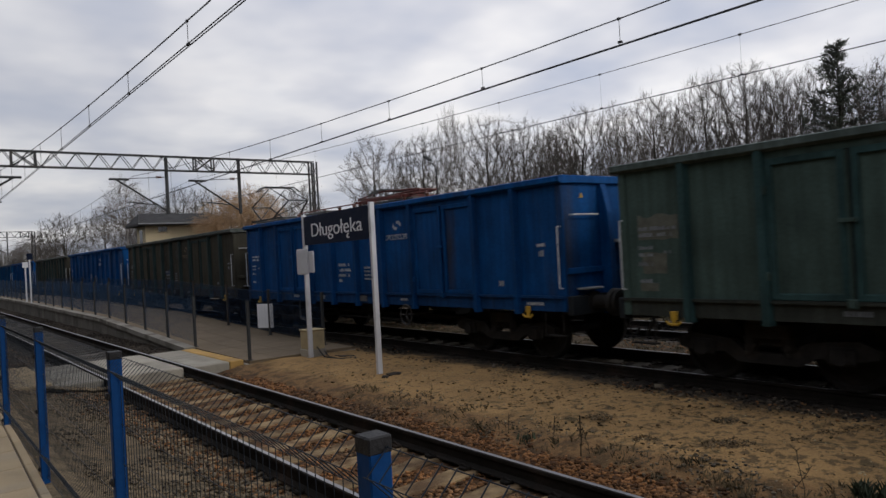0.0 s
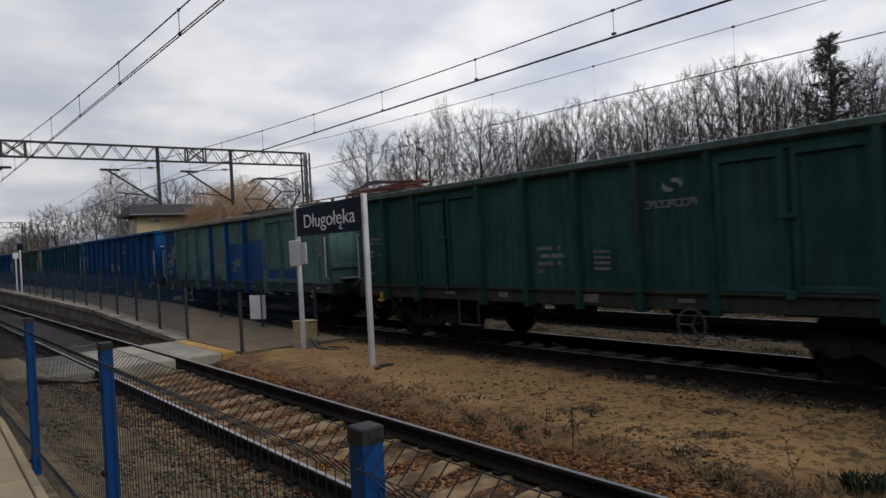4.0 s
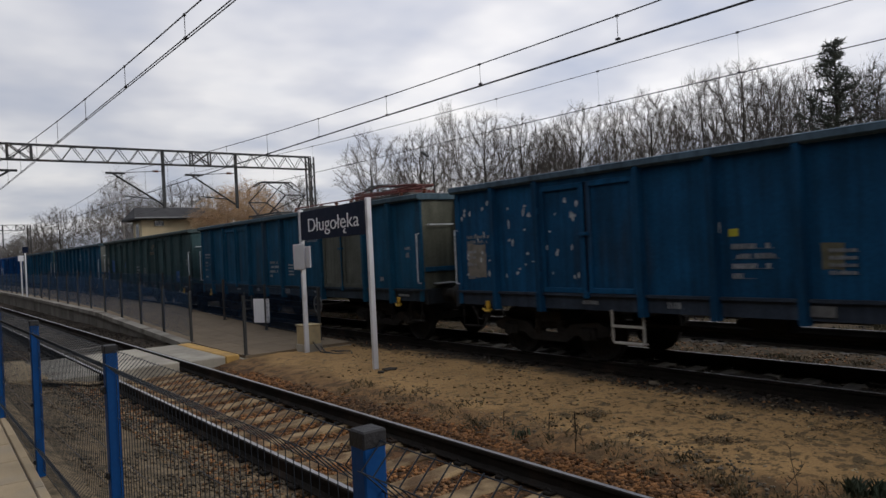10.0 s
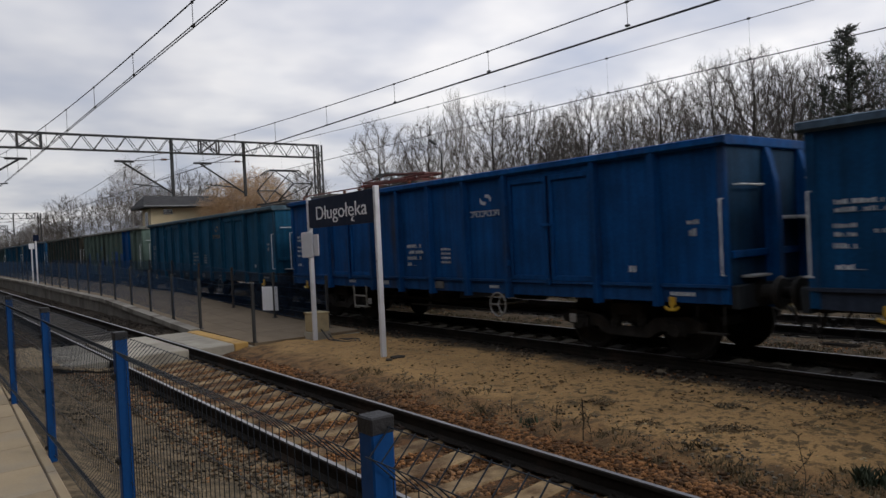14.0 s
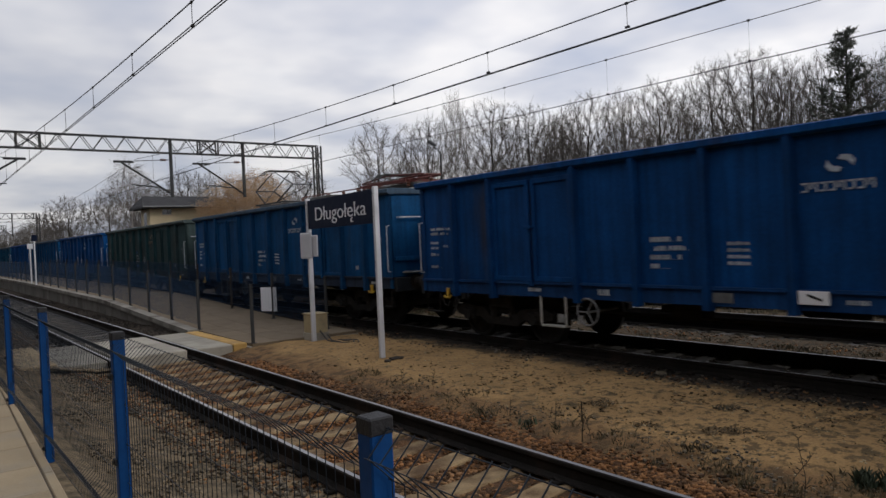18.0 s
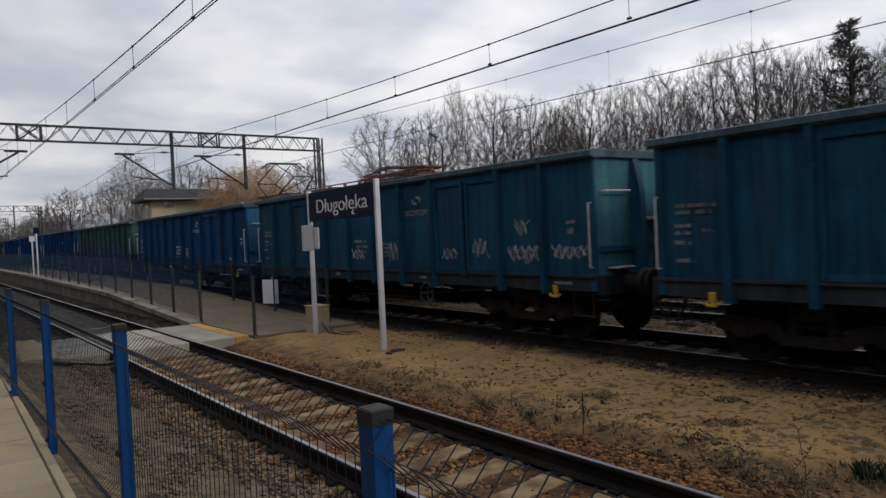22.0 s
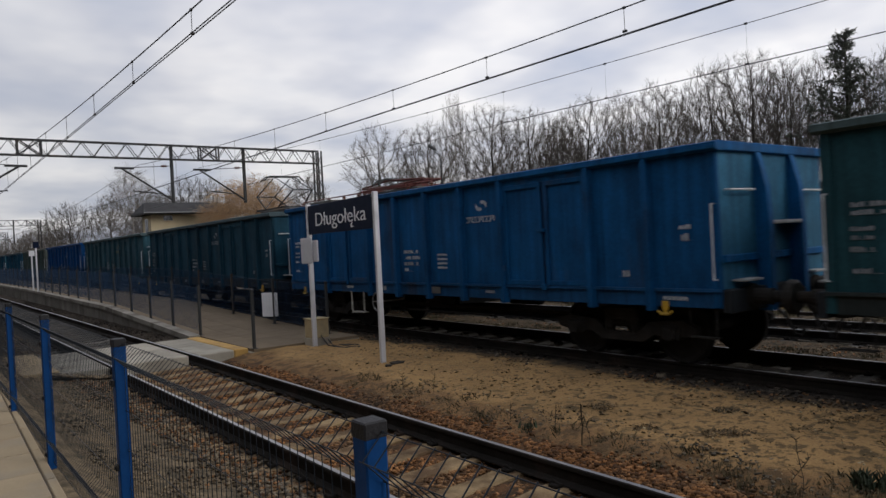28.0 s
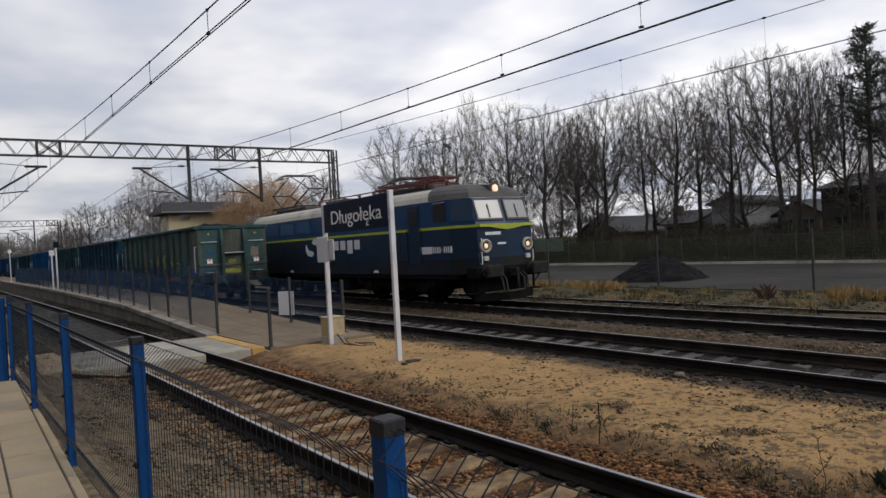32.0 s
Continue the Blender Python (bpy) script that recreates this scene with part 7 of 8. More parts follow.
# ---- trees ----
def colonise(seed, height=12.0, wide=3.2, base=0.24, count=1600, step=0.27, lobes=3, lift=0.03, limb=2.1, trunk=None):
    """A branching skeleton that grows from a trunk towards points spread through a rounded crown. Returns nodes, parents and radii."""
    rng = np.random.default_rng(seed)
    k = count * 3
    d = rng.normal(0, 1, (k, 3))
    d /= np.linalg.norm(d, axis=1, keepdims=True)
    u = d * (rng.uniform(0, 1, k) ** 0.34)[:, None]
    # the crown narrows downwards like a vase and breaks into lobes
    az = np.arctan2(u[:, 1], u[:, 0])
    neck = np.clip((1.15 + u[:, 2]) / 0.7, 0.1, 1.0)
    phase = rng.uniform(0, 6.28, 3)
    lump = 0.86 + 0.16 * np.sin(lobes * az + phase[0] + 2.2 * u[:, 2]) + 0.1 * np.sin((lobes + 2) * az + phase[1] - 3 * u[:, 2])
    half = height * (1 - base) / 2
    pts = np.stack([u[:, 0] * wide * neck * lump, u[:, 1] * wide * neck * lump, height * base + half + u[:, 2] * half * (0.92 + 0.08 * lump)], 1)[:count]
    nodes, parent = [np.array((0.0, 0.0, -0.25))], [-1]
    lean = rng.normal(0, 0.05, 2)
    z = 0.0
    while z < height * (trunk or base):
        z += step
        nodes.append(np.array((lean[0] * z + rng.normal(0, 0.03), lean[1] * z + rng.normal(0, 0.03), z)))
        parent.append(len(nodes) - 2)
    near = np.full(len(pts), 1e9)
    which = np.zeros(len(pts), int)
    fresh = list(range(len(nodes)))
    forks = [0] * 20000
    for _ in range(170):
        for i in fresh:
            dist = np.linalg.norm(pts - nodes[i], axis=1)
            m = dist < near
            near[m], which[m] = dist[m], i
        alive = (near > step * 1.5) & np.array([forks[i] < 3 for i in which])
        pts, near, which = pts[alive], near[alive], which[alive]
        if not len(pts):
            break
        reach = near < height * 0.5
        pull = {}
        for i, p in zip(which[reach], pts[reach]):
            v = p - nodes[i]
            pull.setdefault(int(i), []).append(v / np.linalg.norm(v))
        fresh = []
        for i, vs in pull.items():
            v = np.sum(vs, 0) / len(vs) + rng.normal(0, 0.09, 3)
            back = nodes[i] - nodes[parent[i]] if parent[i] >= 0 else np.array((0, 0, step))
            v = v + 0.6 * back / step + np.array((0, 0, lift))
            nodes.append(nodes[i] + v / (np.linalg.norm(v) + 1e-9) * step)
            parent.append(i)
            forks[i] += 1
            fresh.append(len(nodes) - 1)
        if len(nodes) > 7000:
            break
    P, par = np.array(nodes), np.array(parent)
    power = np.zeros(len(P))
    tips = np.ones(len(P), bool)
    tips[par[1:]] = False
    power[tips] = 0.0115 ** limb
    for i in range(len(P) - 1, 0, -1):
        power[par[i]] += max(power[i], 0.0115 ** limb)
    return P, par, power ** (1 / limb)


def spikes(name, A, D, width, mat):
    """Fine twigs: three-sided spikes from points A along D."""
    k = len(A)
    d = D / (np.linalg.norm(D, axis=1, keepdims=True) + 1e-9)
    u = np.cross(d, np.where(np.abs(d[:, 2:3]) > 0.9, [[1.0, 0, 0]], [[0, 0, 1.0]]))
    u /= np.linalg.norm(u, axis=1, keepdims=True) + 1e-9
    w = np.cross(d, u)
    ring = [A + (u * np.cos(a) + w * np.sin(a)) * width[:, None] for a in (0, 2.094, 4.189)]
    V = np.stack(ring + [A + D], 1).reshape(-1, 3)
    b = np.arange(k)[:, None] * 4
    F = np.concatenate([np.concatenate([b + i, b + (i + 1) % 3, b + 3], 1) for i in range(3)])
    return V, F


def tubes(name, segs, mat, sides):
    A = np.array([s[0][:] for s in segs])
    B = np.array([s[1][:] for s in segs])
    ra, rb = np.array([s[2] for s in segs]), np.array([s[3] for s in segs])
    d = B - A
    d /= np.linalg.norm(d, axis=1, keepdims=True) + 1e-9
    u = np.cross(d, np.where(np.abs(d[:, 2:3]) > 0.9, [[1.0, 0, 0]], [[0, 0, 1.0]]))
    u /= np.linalg.norm(u, axis=1, keepdims=True) + 1e-9
    w = np.cross(d, u)
    V = []
    for P, r in ((A, ra), (B, rb)):
        for j in range(sides):
            a = 2 * np.pi * j / sides
            V.append(P + (u * np.cos(a) + w * np.sin(a)) * r[:, None])
    V = np.stack(V, 1).reshape(-1, 3)
    k = np.arange(len(segs))[:, None] * (2 * sides)
    F = np.concatenate([np.concatenate([k + j, k + (j + 1) % sides, k + sides + (j + 1) % sides, k + sides + j], 1) for j in range(sides)])
    return tri_mesh(name, V, F, mat)


def tree_kind(seed, bark=BARK, twig=TWIG, twigs=2, length=0.72, droop=0.0, thick=0.0105, **kw):
    """Meshes of one bare tree: trunk with limbs, and crown of branches and twigs."""
    P, par, R = colonise(seed, **kw)
    rng = np.random.default_rng(seed + 7)
    seg = [(P[par[i]], P[i], min(R[par[i]], R[i] * 1.25), R[i], 0) for i in range(1, len(P))]
    trunk = tubes("trunk", [s for s in seg if s[3] > 0.042], bark, 6)
    thin = [s for s in seg if s[3] <= 0.042]
    branch = tubes("crown", thin, twig, 3)
    A = np.repeat(np.array([s[1] for s in thin]), twigs, 0)
    along = np.repeat(np.array([(s[1] - s[0]) / (np.linalg.norm(s[1] - s[0]) + 1e-9) for s in thin]), twigs, 0)
    mid = np.array((P[:, 0].mean(), P[:, 1].mean(), P[:, 2].max() * 0.5))
    out = A - mid
    out /= np.linalg.norm(out, axis=1, keepdims=True) + 1e-9
    D = along * 0.7 + out * 0.45 + rng.normal(0, 0.38, A.shape) + np.array((0, 0, 0.3 - droop))
    D *= (rng.uniform(0.45, 1.25, len(A)) * length / np.linalg.norm(D, axis=1))[:, None]
    # side shoots on each twig
    A2 = np.concatenate([A + D * 0.25, A + D * 0.5, A + D * 0.7])
    D2 = np.concatenate([D, D, D]) * 0.6
    D2 = D2 + rng.normal(0, 0.5, D2.shape) * np.linalg.norm(D2, axis=1)[:, None] - np.array((0, 0, droop * length * 0.3))
    V, F = spikes("crown", A, D, np.full(len(A), thick) * rng.uniform(0.7, 1.2, len(A)), twig)
    side = np.cross(D2, rng.normal(0, 1, D2.shape))
    side *= (thick * 1.1 / (np.linalg.norm(side, axis=1) + 1e-9))[:, None]
    V = np.concatenate([V, np.stack([A2 - side, A2 + side, A2 + D2], 1).reshape(-1, 3)])
    F = np.concatenate([F, len(A) * 4 + np.arange(len(A2) * 3).reshape(-1, 3)])
    bv, bf = np.array([v.co[:] for v in branch.vertices]), np.array([p.vertices[:] for p in branch.polygons])
    bf = np.concatenate([bf[:, (0, 1, 2)], bf[:, (0, 2, 3)]])
    bpy.data.meshes.remove(branch)
    crown = tri_mesh("crown", np.concatenate([bv, V]), np.concatenate([bf, F + len(bv)]), twig)
    return trunk, crown


def plant(kind, x, y, high, wide, turn, label, name="bare_tree", group="bare trees"):
    """One tree of a kind that is 12 m high and 6.4 m wide, brought to its own height and width."""
    t = thing(name, label, "tree", Matrix.Translation((x, y, float(ground_height(x, y)))) @ pose(0, 0, 0, 0, 0, turn), group)
    m = Matrix.Diagonal((wide / 2.85, wide / 2.85, high / 12.0, 1))
    part("trunk", kind[0], BARK, t, "dark tapering trunk with limbs", at=m)
    part("crown", kind[1], TWIG, t, "crown of fine leafless twigs", at=m)
    return t


def make_trees():
    fan = [tree_kind(600 + i, wide=3.0, base=(0.36, 0.32, 0.38, 0.34, 0.3, 0.36)[i], lobes=(3, 4, 2, 3, 5, 3)[i], trunk=(0.2, 0.17, 0.24, 0.19, 0.15, 0.22)[i], count=1700, step=0.205, lift=0.02, length=0.46, thick=0.0072, limb=2.25) for i in range(6)]
    broad = [tree_kind(100 + i, base=(0.17, 0.2, 0.13, 0.22, 0.18, 0.2)[i], lobes=(3, 4, 2, 3, 5, 3)[i]) for i in range(6)]
    slim = [tree_kind(200 + i, wide=3.2, base=0.3, count=700, length=0.7) for i in range(2)]
    rng = random.Random(8)
    airy = tree_kind(640, wide=3.1, base=0.4, count=800, step=0.24, lift=0.06, length=0.5, thick=0.0075, limb=2.3)
    plant(airy, 46.0, 72.4, 16.4, 4.6, 40, "tall leafless tree with an airy crown")
    row = [(44.0, 60.0, 14.7, 3.4), (42.0, 47.4, 14.3, 3.2), (42.0, 42.6, 13.1, 2.7), (43.0, 40.0, 12.2, 2.3), (42.0, 36.4, 12.8, 2.7),
           (43.0, 33.8, 12.6, 1.7), (42.0, 29.9, 12.4, 2.8), (42.0, 25.9, 12.9, 2.0), (42.0, 23.1, 13.0, 2.6), (42.0, 20.6, 11.8, 1.8), (43.0, 19.3, 12.0, 1.7), (43.0, 15.8, 11.4, 2.4), (42.0, 12.2, 11.6, 3.0), (43.0, 8.6, 11.5, 3.0)]
    for i, (x, y, h, w) in enumerate(row):
        plant(fan[i % 6], x, y, h, w * 1.12, rng.uniform(0, 360), "tall leafless tree with a rounded fan of limbs")
    for i, (x, y, h, w) in enumerate(((46.0, 13.6, 10.6, 2.6), (46.0, 17.6, 11.4, 2.6), (46.0, 23.6, 12.4, 2.8), (46.0, 31.0, 12.0, 2.8), (46.0, 43.5, 12.0, 2.8))):
        plant(fan[(i * 5 + 3) % 6], x, y, h, w, rng.uniform(0, 360), "leafless tree with a fan of limbs behind others")
    # a second, lower row fills in behind
    for i in range(10):
        y = 13.5 + i * 6.2 + rng.uniform(-0.8, 0.8)
        plant(broad[(i * 5 + 2) % 6], 48.5 + rng.uniform(-1.5, 3), y * 1.13, 8.4 + y * 0.045 + rng.uniform(-0.5, 0.6), 3.2 + rng.uniform(-0.4, 0.5), rng.uniform(0, 360), "lower leafless tree standing further back")
    birch = tree_kind(410, BIRCH, TWIG, base=0.4, wide=3.2, count=1000, length=0.7)
    plant(birch, 42.0, 52.6, 15.7, 1.5, 20, "slender tall birch with pale bark", "birch_tree")
    for i in range(8):
        plant(slim[i % 2], rng.uniform(40.8, 45), 10 + i * 5.4 + rng.uniform(-1.5, 1.5), rng.uniform(5.5, 8.5), rng.uniform(1.3, 2.0), rng.uniform(0, 360), "thin leafless tree in the undergrowth")
    # by the station and beyond the platform
    for i, (x, y, h, w) in enumerate(((29, 108, 12.0, 4.2), (31.0, 98, 13.2, 3.8), (27, 96, 10.5, 3.4), (33.5, 95, 12.4, 3.4), (37, 86, 11.5, 3.4), (41, 82, 12.0, 3.6), (28, 130, 13, 4), (23, 165, 11, 4.5))):
        plant(broad[(i + 3) % 6], x, y, h, w, rng.uniform(0, 360), "leafless tree near the station house")
    weep = tree_kind(420, BIRCH, BIRCH_TWIG, base=0.22, wide=3.2, count=1100, length=0.95, droop=0.75)
    plant(weep, 23.2, 96, 14.0, 3.0, 70, "weeping birch beside the station house", "birch_tree")
    low = tree_kind(310, base=0.1, wide=3.2, count=1300, length=0.7)
    for i, (x, y, h, w) in enumerate(((18.6, 112, 10.4, 3.9), (19.7, 150, 8.8, 4.0), (13.2, 120, 6.4, 3.6), (19.5, 124, 7.6, 3.6), (11.5, 190, 8.4, 6), (16.5, 205, 9.6, 6), (12, 232, 9.0, 6), (26, 200, 10, 6), (7.5, 262, 9.5, 6.5), (18, 255, 10.5, 6.5))):
        plant(low if i % 2 else broad[i % 6], x, y, h, w, rng.uniform(0, 360), "spreading leafless tree in the distance")
    # orange willows by the station
    wil = tree_kind(500, BARK, WILLOW, base=0.16, wide=3.2, count=1500, length=1.0, droop=0.95, twigs=3, thick=0.012)
    for x, y, h, w in ((25.4, 71.5, 7.2, 1.8), (27.2, 71, 9.8, 2.8), (30.2, 72, 10.6, 3.4)):
        plant(wil, x, y, h, w, rng.uniform(0, 360), "willow with orange-brown drooping twigs", "willow", "willows by the station")


make_trees()


def make_fir(x, y, height):
    """A conifer: whorls of boughs with upturned ends, each set with short needle-bearing shoots."""
    t = thing("conifer", "dark green conifer above the bare trees", "tree", (x, y, -0.3))
    rng = np.random.default_rng(77)
    segs = [(Vector((0, 0, 0)), Vector((0.1, 0, height)), 0.2, 0.03, 0)]
    A, D = [], []
    z = height * 0.5
    while z < height - 0.12:
        f = (height - z) / (height * 0.5)
        for k in range(2):
            a = rng.uniform(0, 6.28)
            ln = (0.16 + 2.45 * f ** 0.9) * rng.uniform(0.7, 1.25)
            out = np.array((math.cos(a), math.sin(a), 0.0))
            p0 = np.array((0.1 * z / height, 0, z))
            rise = rng.uniform(0.0, 0.5)
            last = p0
            for s in range(1, 6):
                g = s / 5
                q = p0 + out * ln * g + np.array((0, 0, ln * (rise * g + 0.3 * g * g - 0.12 * g))) + rng.normal(0, 0.03, 3)
                segs.append((Vector(last), Vector(q), 0.028 * (1.1 - g) + 0.006, 0.028 * (1.0 - g) + 0.006, 1))
                m = int(2 + 5 * f * (0.2 + g * g) + 2 * g)
                c = last + (q - last) * rng.uniform(0, 1, (m, 1))
                dd = out * 0.6 + rng.normal(0, 0.6, (m, 3)) + np.array((0, 0, 0.35))
                dd *= (rng.uniform(0.16, 0.4, m) / np.linalg.norm(dd, axis=1))[:, None]
                for c_, d_ in zip(c, dd):
                    u = rng.uniform(0, 1, (11, 1))
                    A.append(c_ + d_ * u)
                    D.append(d_ * 0.3 + rng.normal(0, 0.06, (11, 3)))
                last = q
        z += 0.15
    A, D = np.concatenate(A), np.concatenate(D)
    V, F = spikes("needles", A, D, np.full(len(A), 0.017), NEEDLE)
    part("trunk", tubes("trunk", segs, BARK, 5), BARK, t)
    part("needles", tri_mesh("needles", V, F, NEEDLE), NEEDLE, t, "tufts of dark needles")


make_fir(41.0, 17.1, 12.6)


# ---- grass, weeds ----
def blades(name, label, mat, clumps, rng, kind="stuff", category="grass", thick=0.006, flat=1.0):
    """Grass blades in clumps: (x, y, radius, count, height)."""
    V, F = [], []
    for cx, cy, rad, count, h in clumps:
        for _ in range(count):
            r, a = rad * math.sqrt(rng.random()), rng.uniform(0, 2 * math.pi)
            x, y = cx + r * math.cos(a), cy + r * math.sin(a)
            z = float(ground_height(x, y))
            hh = h * rng.uniform(0.4, 1.1)
            b = rng.uniform(0, 2 * math.pi)
            lean = rng.uniform(0.1, 0.7) * hh * flat
            w = thick * (1 + rng.random())
            s = Vector((math.cos(b + 1.57) * w, math.sin(b + 1.57) * w, 0))
            p, m, e = Vector((x, y, z)), Vector((x + math.cos(b) * lean * 0.35, y + math.sin(b) * lean * 0.35, z + hh * 0.65)), Vector((x + math.cos(b) * lean, y + math.sin(b) * lean, z + hh))
            n = len(V)
            V += [p - s, p + s, m + s * 0.7, e]
            F += [(n, n + 1, n + 2), (n, n + 2, n + 3)]
    tagged(new(name, tri_mesh(name, [v[:] for v in V], F, mat)), label, category, kind=kind)


def make_grass():
    rng = random.Random(31)
    dry = [(rng.uniform(20.4, 22.0), rng.uniform(17.5, 23.5), 0.4, 60, 0.36) for _ in range(14)]
    dry += [(rng.uniform(19.4, 20.3), rng.uniform(7.9, 9.4), 0.26, 70, 0.38) for _ in range(5)]
    dry += [(rng.uniform(17, 22), rng.uniform(4, 30), 0.3, 30, 0.16) for _ in range(60)]
    blades("dry_grass", "tall yellow dry grass between the sidings and the yard", DRY_GRASS, dry, rng)
    green = [(rng.uniform(15.3, 22.5), rng.uniform(3, 36), rng.uniform(0.2, 0.5), 60, rng.uniform(0.08, 0.2)) for _ in range(230)]
    green += [(rng.uniform(38.6, 41), rng.uniform(5, 60), 0.8, 90, 0.3) for _ in range(90)]
    blades("green_grass", "short rough grass and weeds beside the tracks", GREEN_GRASS, green, rng)
    # an overgrown strip between the ballast and the sand, widening towards the viewer
    low = []
    for _ in range(48):
        cy = 2.2 + 7.5 * rng.random() ** 1.3
        cx = 5.38 + rng.gauss(0, 0.13) + max(0.0, 4.2 - cy) * rng.uniform(0.0, 0.2)
        for _ in range(rng.randint(1, 4)):
            low.append((cx + rng.gauss(0, 0.1), cy + rng.gauss(0, 0.2), rng.uniform(0.05, 0.2), rng.randint(10, 30), rng.uniform(0.02, 0.075)))
    blades("sparse_weeds", "sparse low weeds at the edge of the sand", WEED, low, rng, thick=0.0042, flat=1.5)
    # flattened dead tufts lying about on the sand
    flat = [(rng.uniform(5.8, 8.2), 1.0 + 8 * rng.random() ** 1.6, rng.uniform(0.05, 0.16), rng.randint(12, 40), rng.uniform(0.008, 0.02)) for _ in range(120)]
    flat += [(x, y, 0.14, 90, 0.03) for x, y in ((6.38, 3.4), (6.45, 3.8), (6.28, 3.95), (6.96, 3.4), (6.4, 5.5), (6.0, 4.6), (7.2, 4.4))]
    blades("dead_tufts", "flattened dead grass tufts scattered on the sand", TUFT, flat, rng, thick=0.006, flat=4.5)
    leafy = [(5.82 + rng.uniform(-0.1, 0.1), 2.3 + rng.uniform(-0.12, 0.12), 0.07, 60, 0.12) for _ in range(5)]
    leafy += [(5.3 + rng.uniform(-0.1, 0.1), 5.5 + rng.uniform(-0.2, 0.2), 0.06, 8, 0.08) for _ in range(4)]
    blades("leafy_weeds", "dark green leafy weeds beside the ballast", GREEN_LEAF, leafy, rng, thick=0.009)
    tufts = [(rng.gauss(11.75, 0.3), rng.uniform(3, 34), rng.uniform(0.08, 0.25), rng.randint(15, 50), rng.uniform(0.04, 0.1)) for _ in range(110)]
    tufts += [(rng.gauss(15.8, 0.5), rng.uniform(4, 36), rng.uniform(0.08, 0.25), rng.randint(15, 40), rng.uniform(0.05, 0.14)) for _ in range(90)]
    blades("track_weeds", "low brown-green weeds between the tracks", GREEN_GRASS, tufts, rng, thick=0.004)
    red = [(19.3 + rng.uniform(-0.3, 0.3), 10.7 + rng.uniform(-0.4, 0.4), 0.2, 30, 0.42) for _ in range(3)]
    blades("red_weeds", "reddish dead dock stems beside the siding", RED_WEED, red, rng)
    # single dry stalks standing in the sand
    for x, y, h in ((5.26, 4.8, 0.42), (5.3, 4.72, 0.28), (5.47, 5.38, 0.24), (5.24, 5.5, 0.2), (5.4, 6.02, 0.2), (5.62, 7.78, 0.26), (5.5, 8.3, 0.24), (5.15, 2.58, 0.5), (5.52, 2.84, 0.26)):
        r = random.Random(int(x * 100 + y * 10))
        t = thing("dry_weed", "dry brown weed stalk standing in the sand", "weed", (x, y, float(ground_height(x, y))), "dry weeds")
        pts, d = [Vector((0, 0, -0.03))], Vector((r.uniform(-0.3, 0.3), r.uniform(-0.45, 0.1), 1)).normalized()
        for i in range(6):
            pts.append(pts[-1] + d * h / 5.5)
            d = (d + Vector((r.gauss(0, 0.12), r.gauss(0, 0.12), 0))).normalized()
        part("stem", Shape().path(pts, 0.003 + 0.004 * (0.4 < h < 0.45), 5), WEED_STEM, t)
        for q in pts[2:]:
            for k in range(5 if 0.4 < h < 0.45 else 2):
                a = r.uniform(0, 6.28)
                o = Vector((math.cos(a), math.sin(a), r.uniform(0.2, 1.2))).normalized() * r.uniform(0.03, 0.06)
                part("twig", Shape().rod(q, q + o, 0.004, 0.002, 4), WEED_STEM, t)


make_grass()


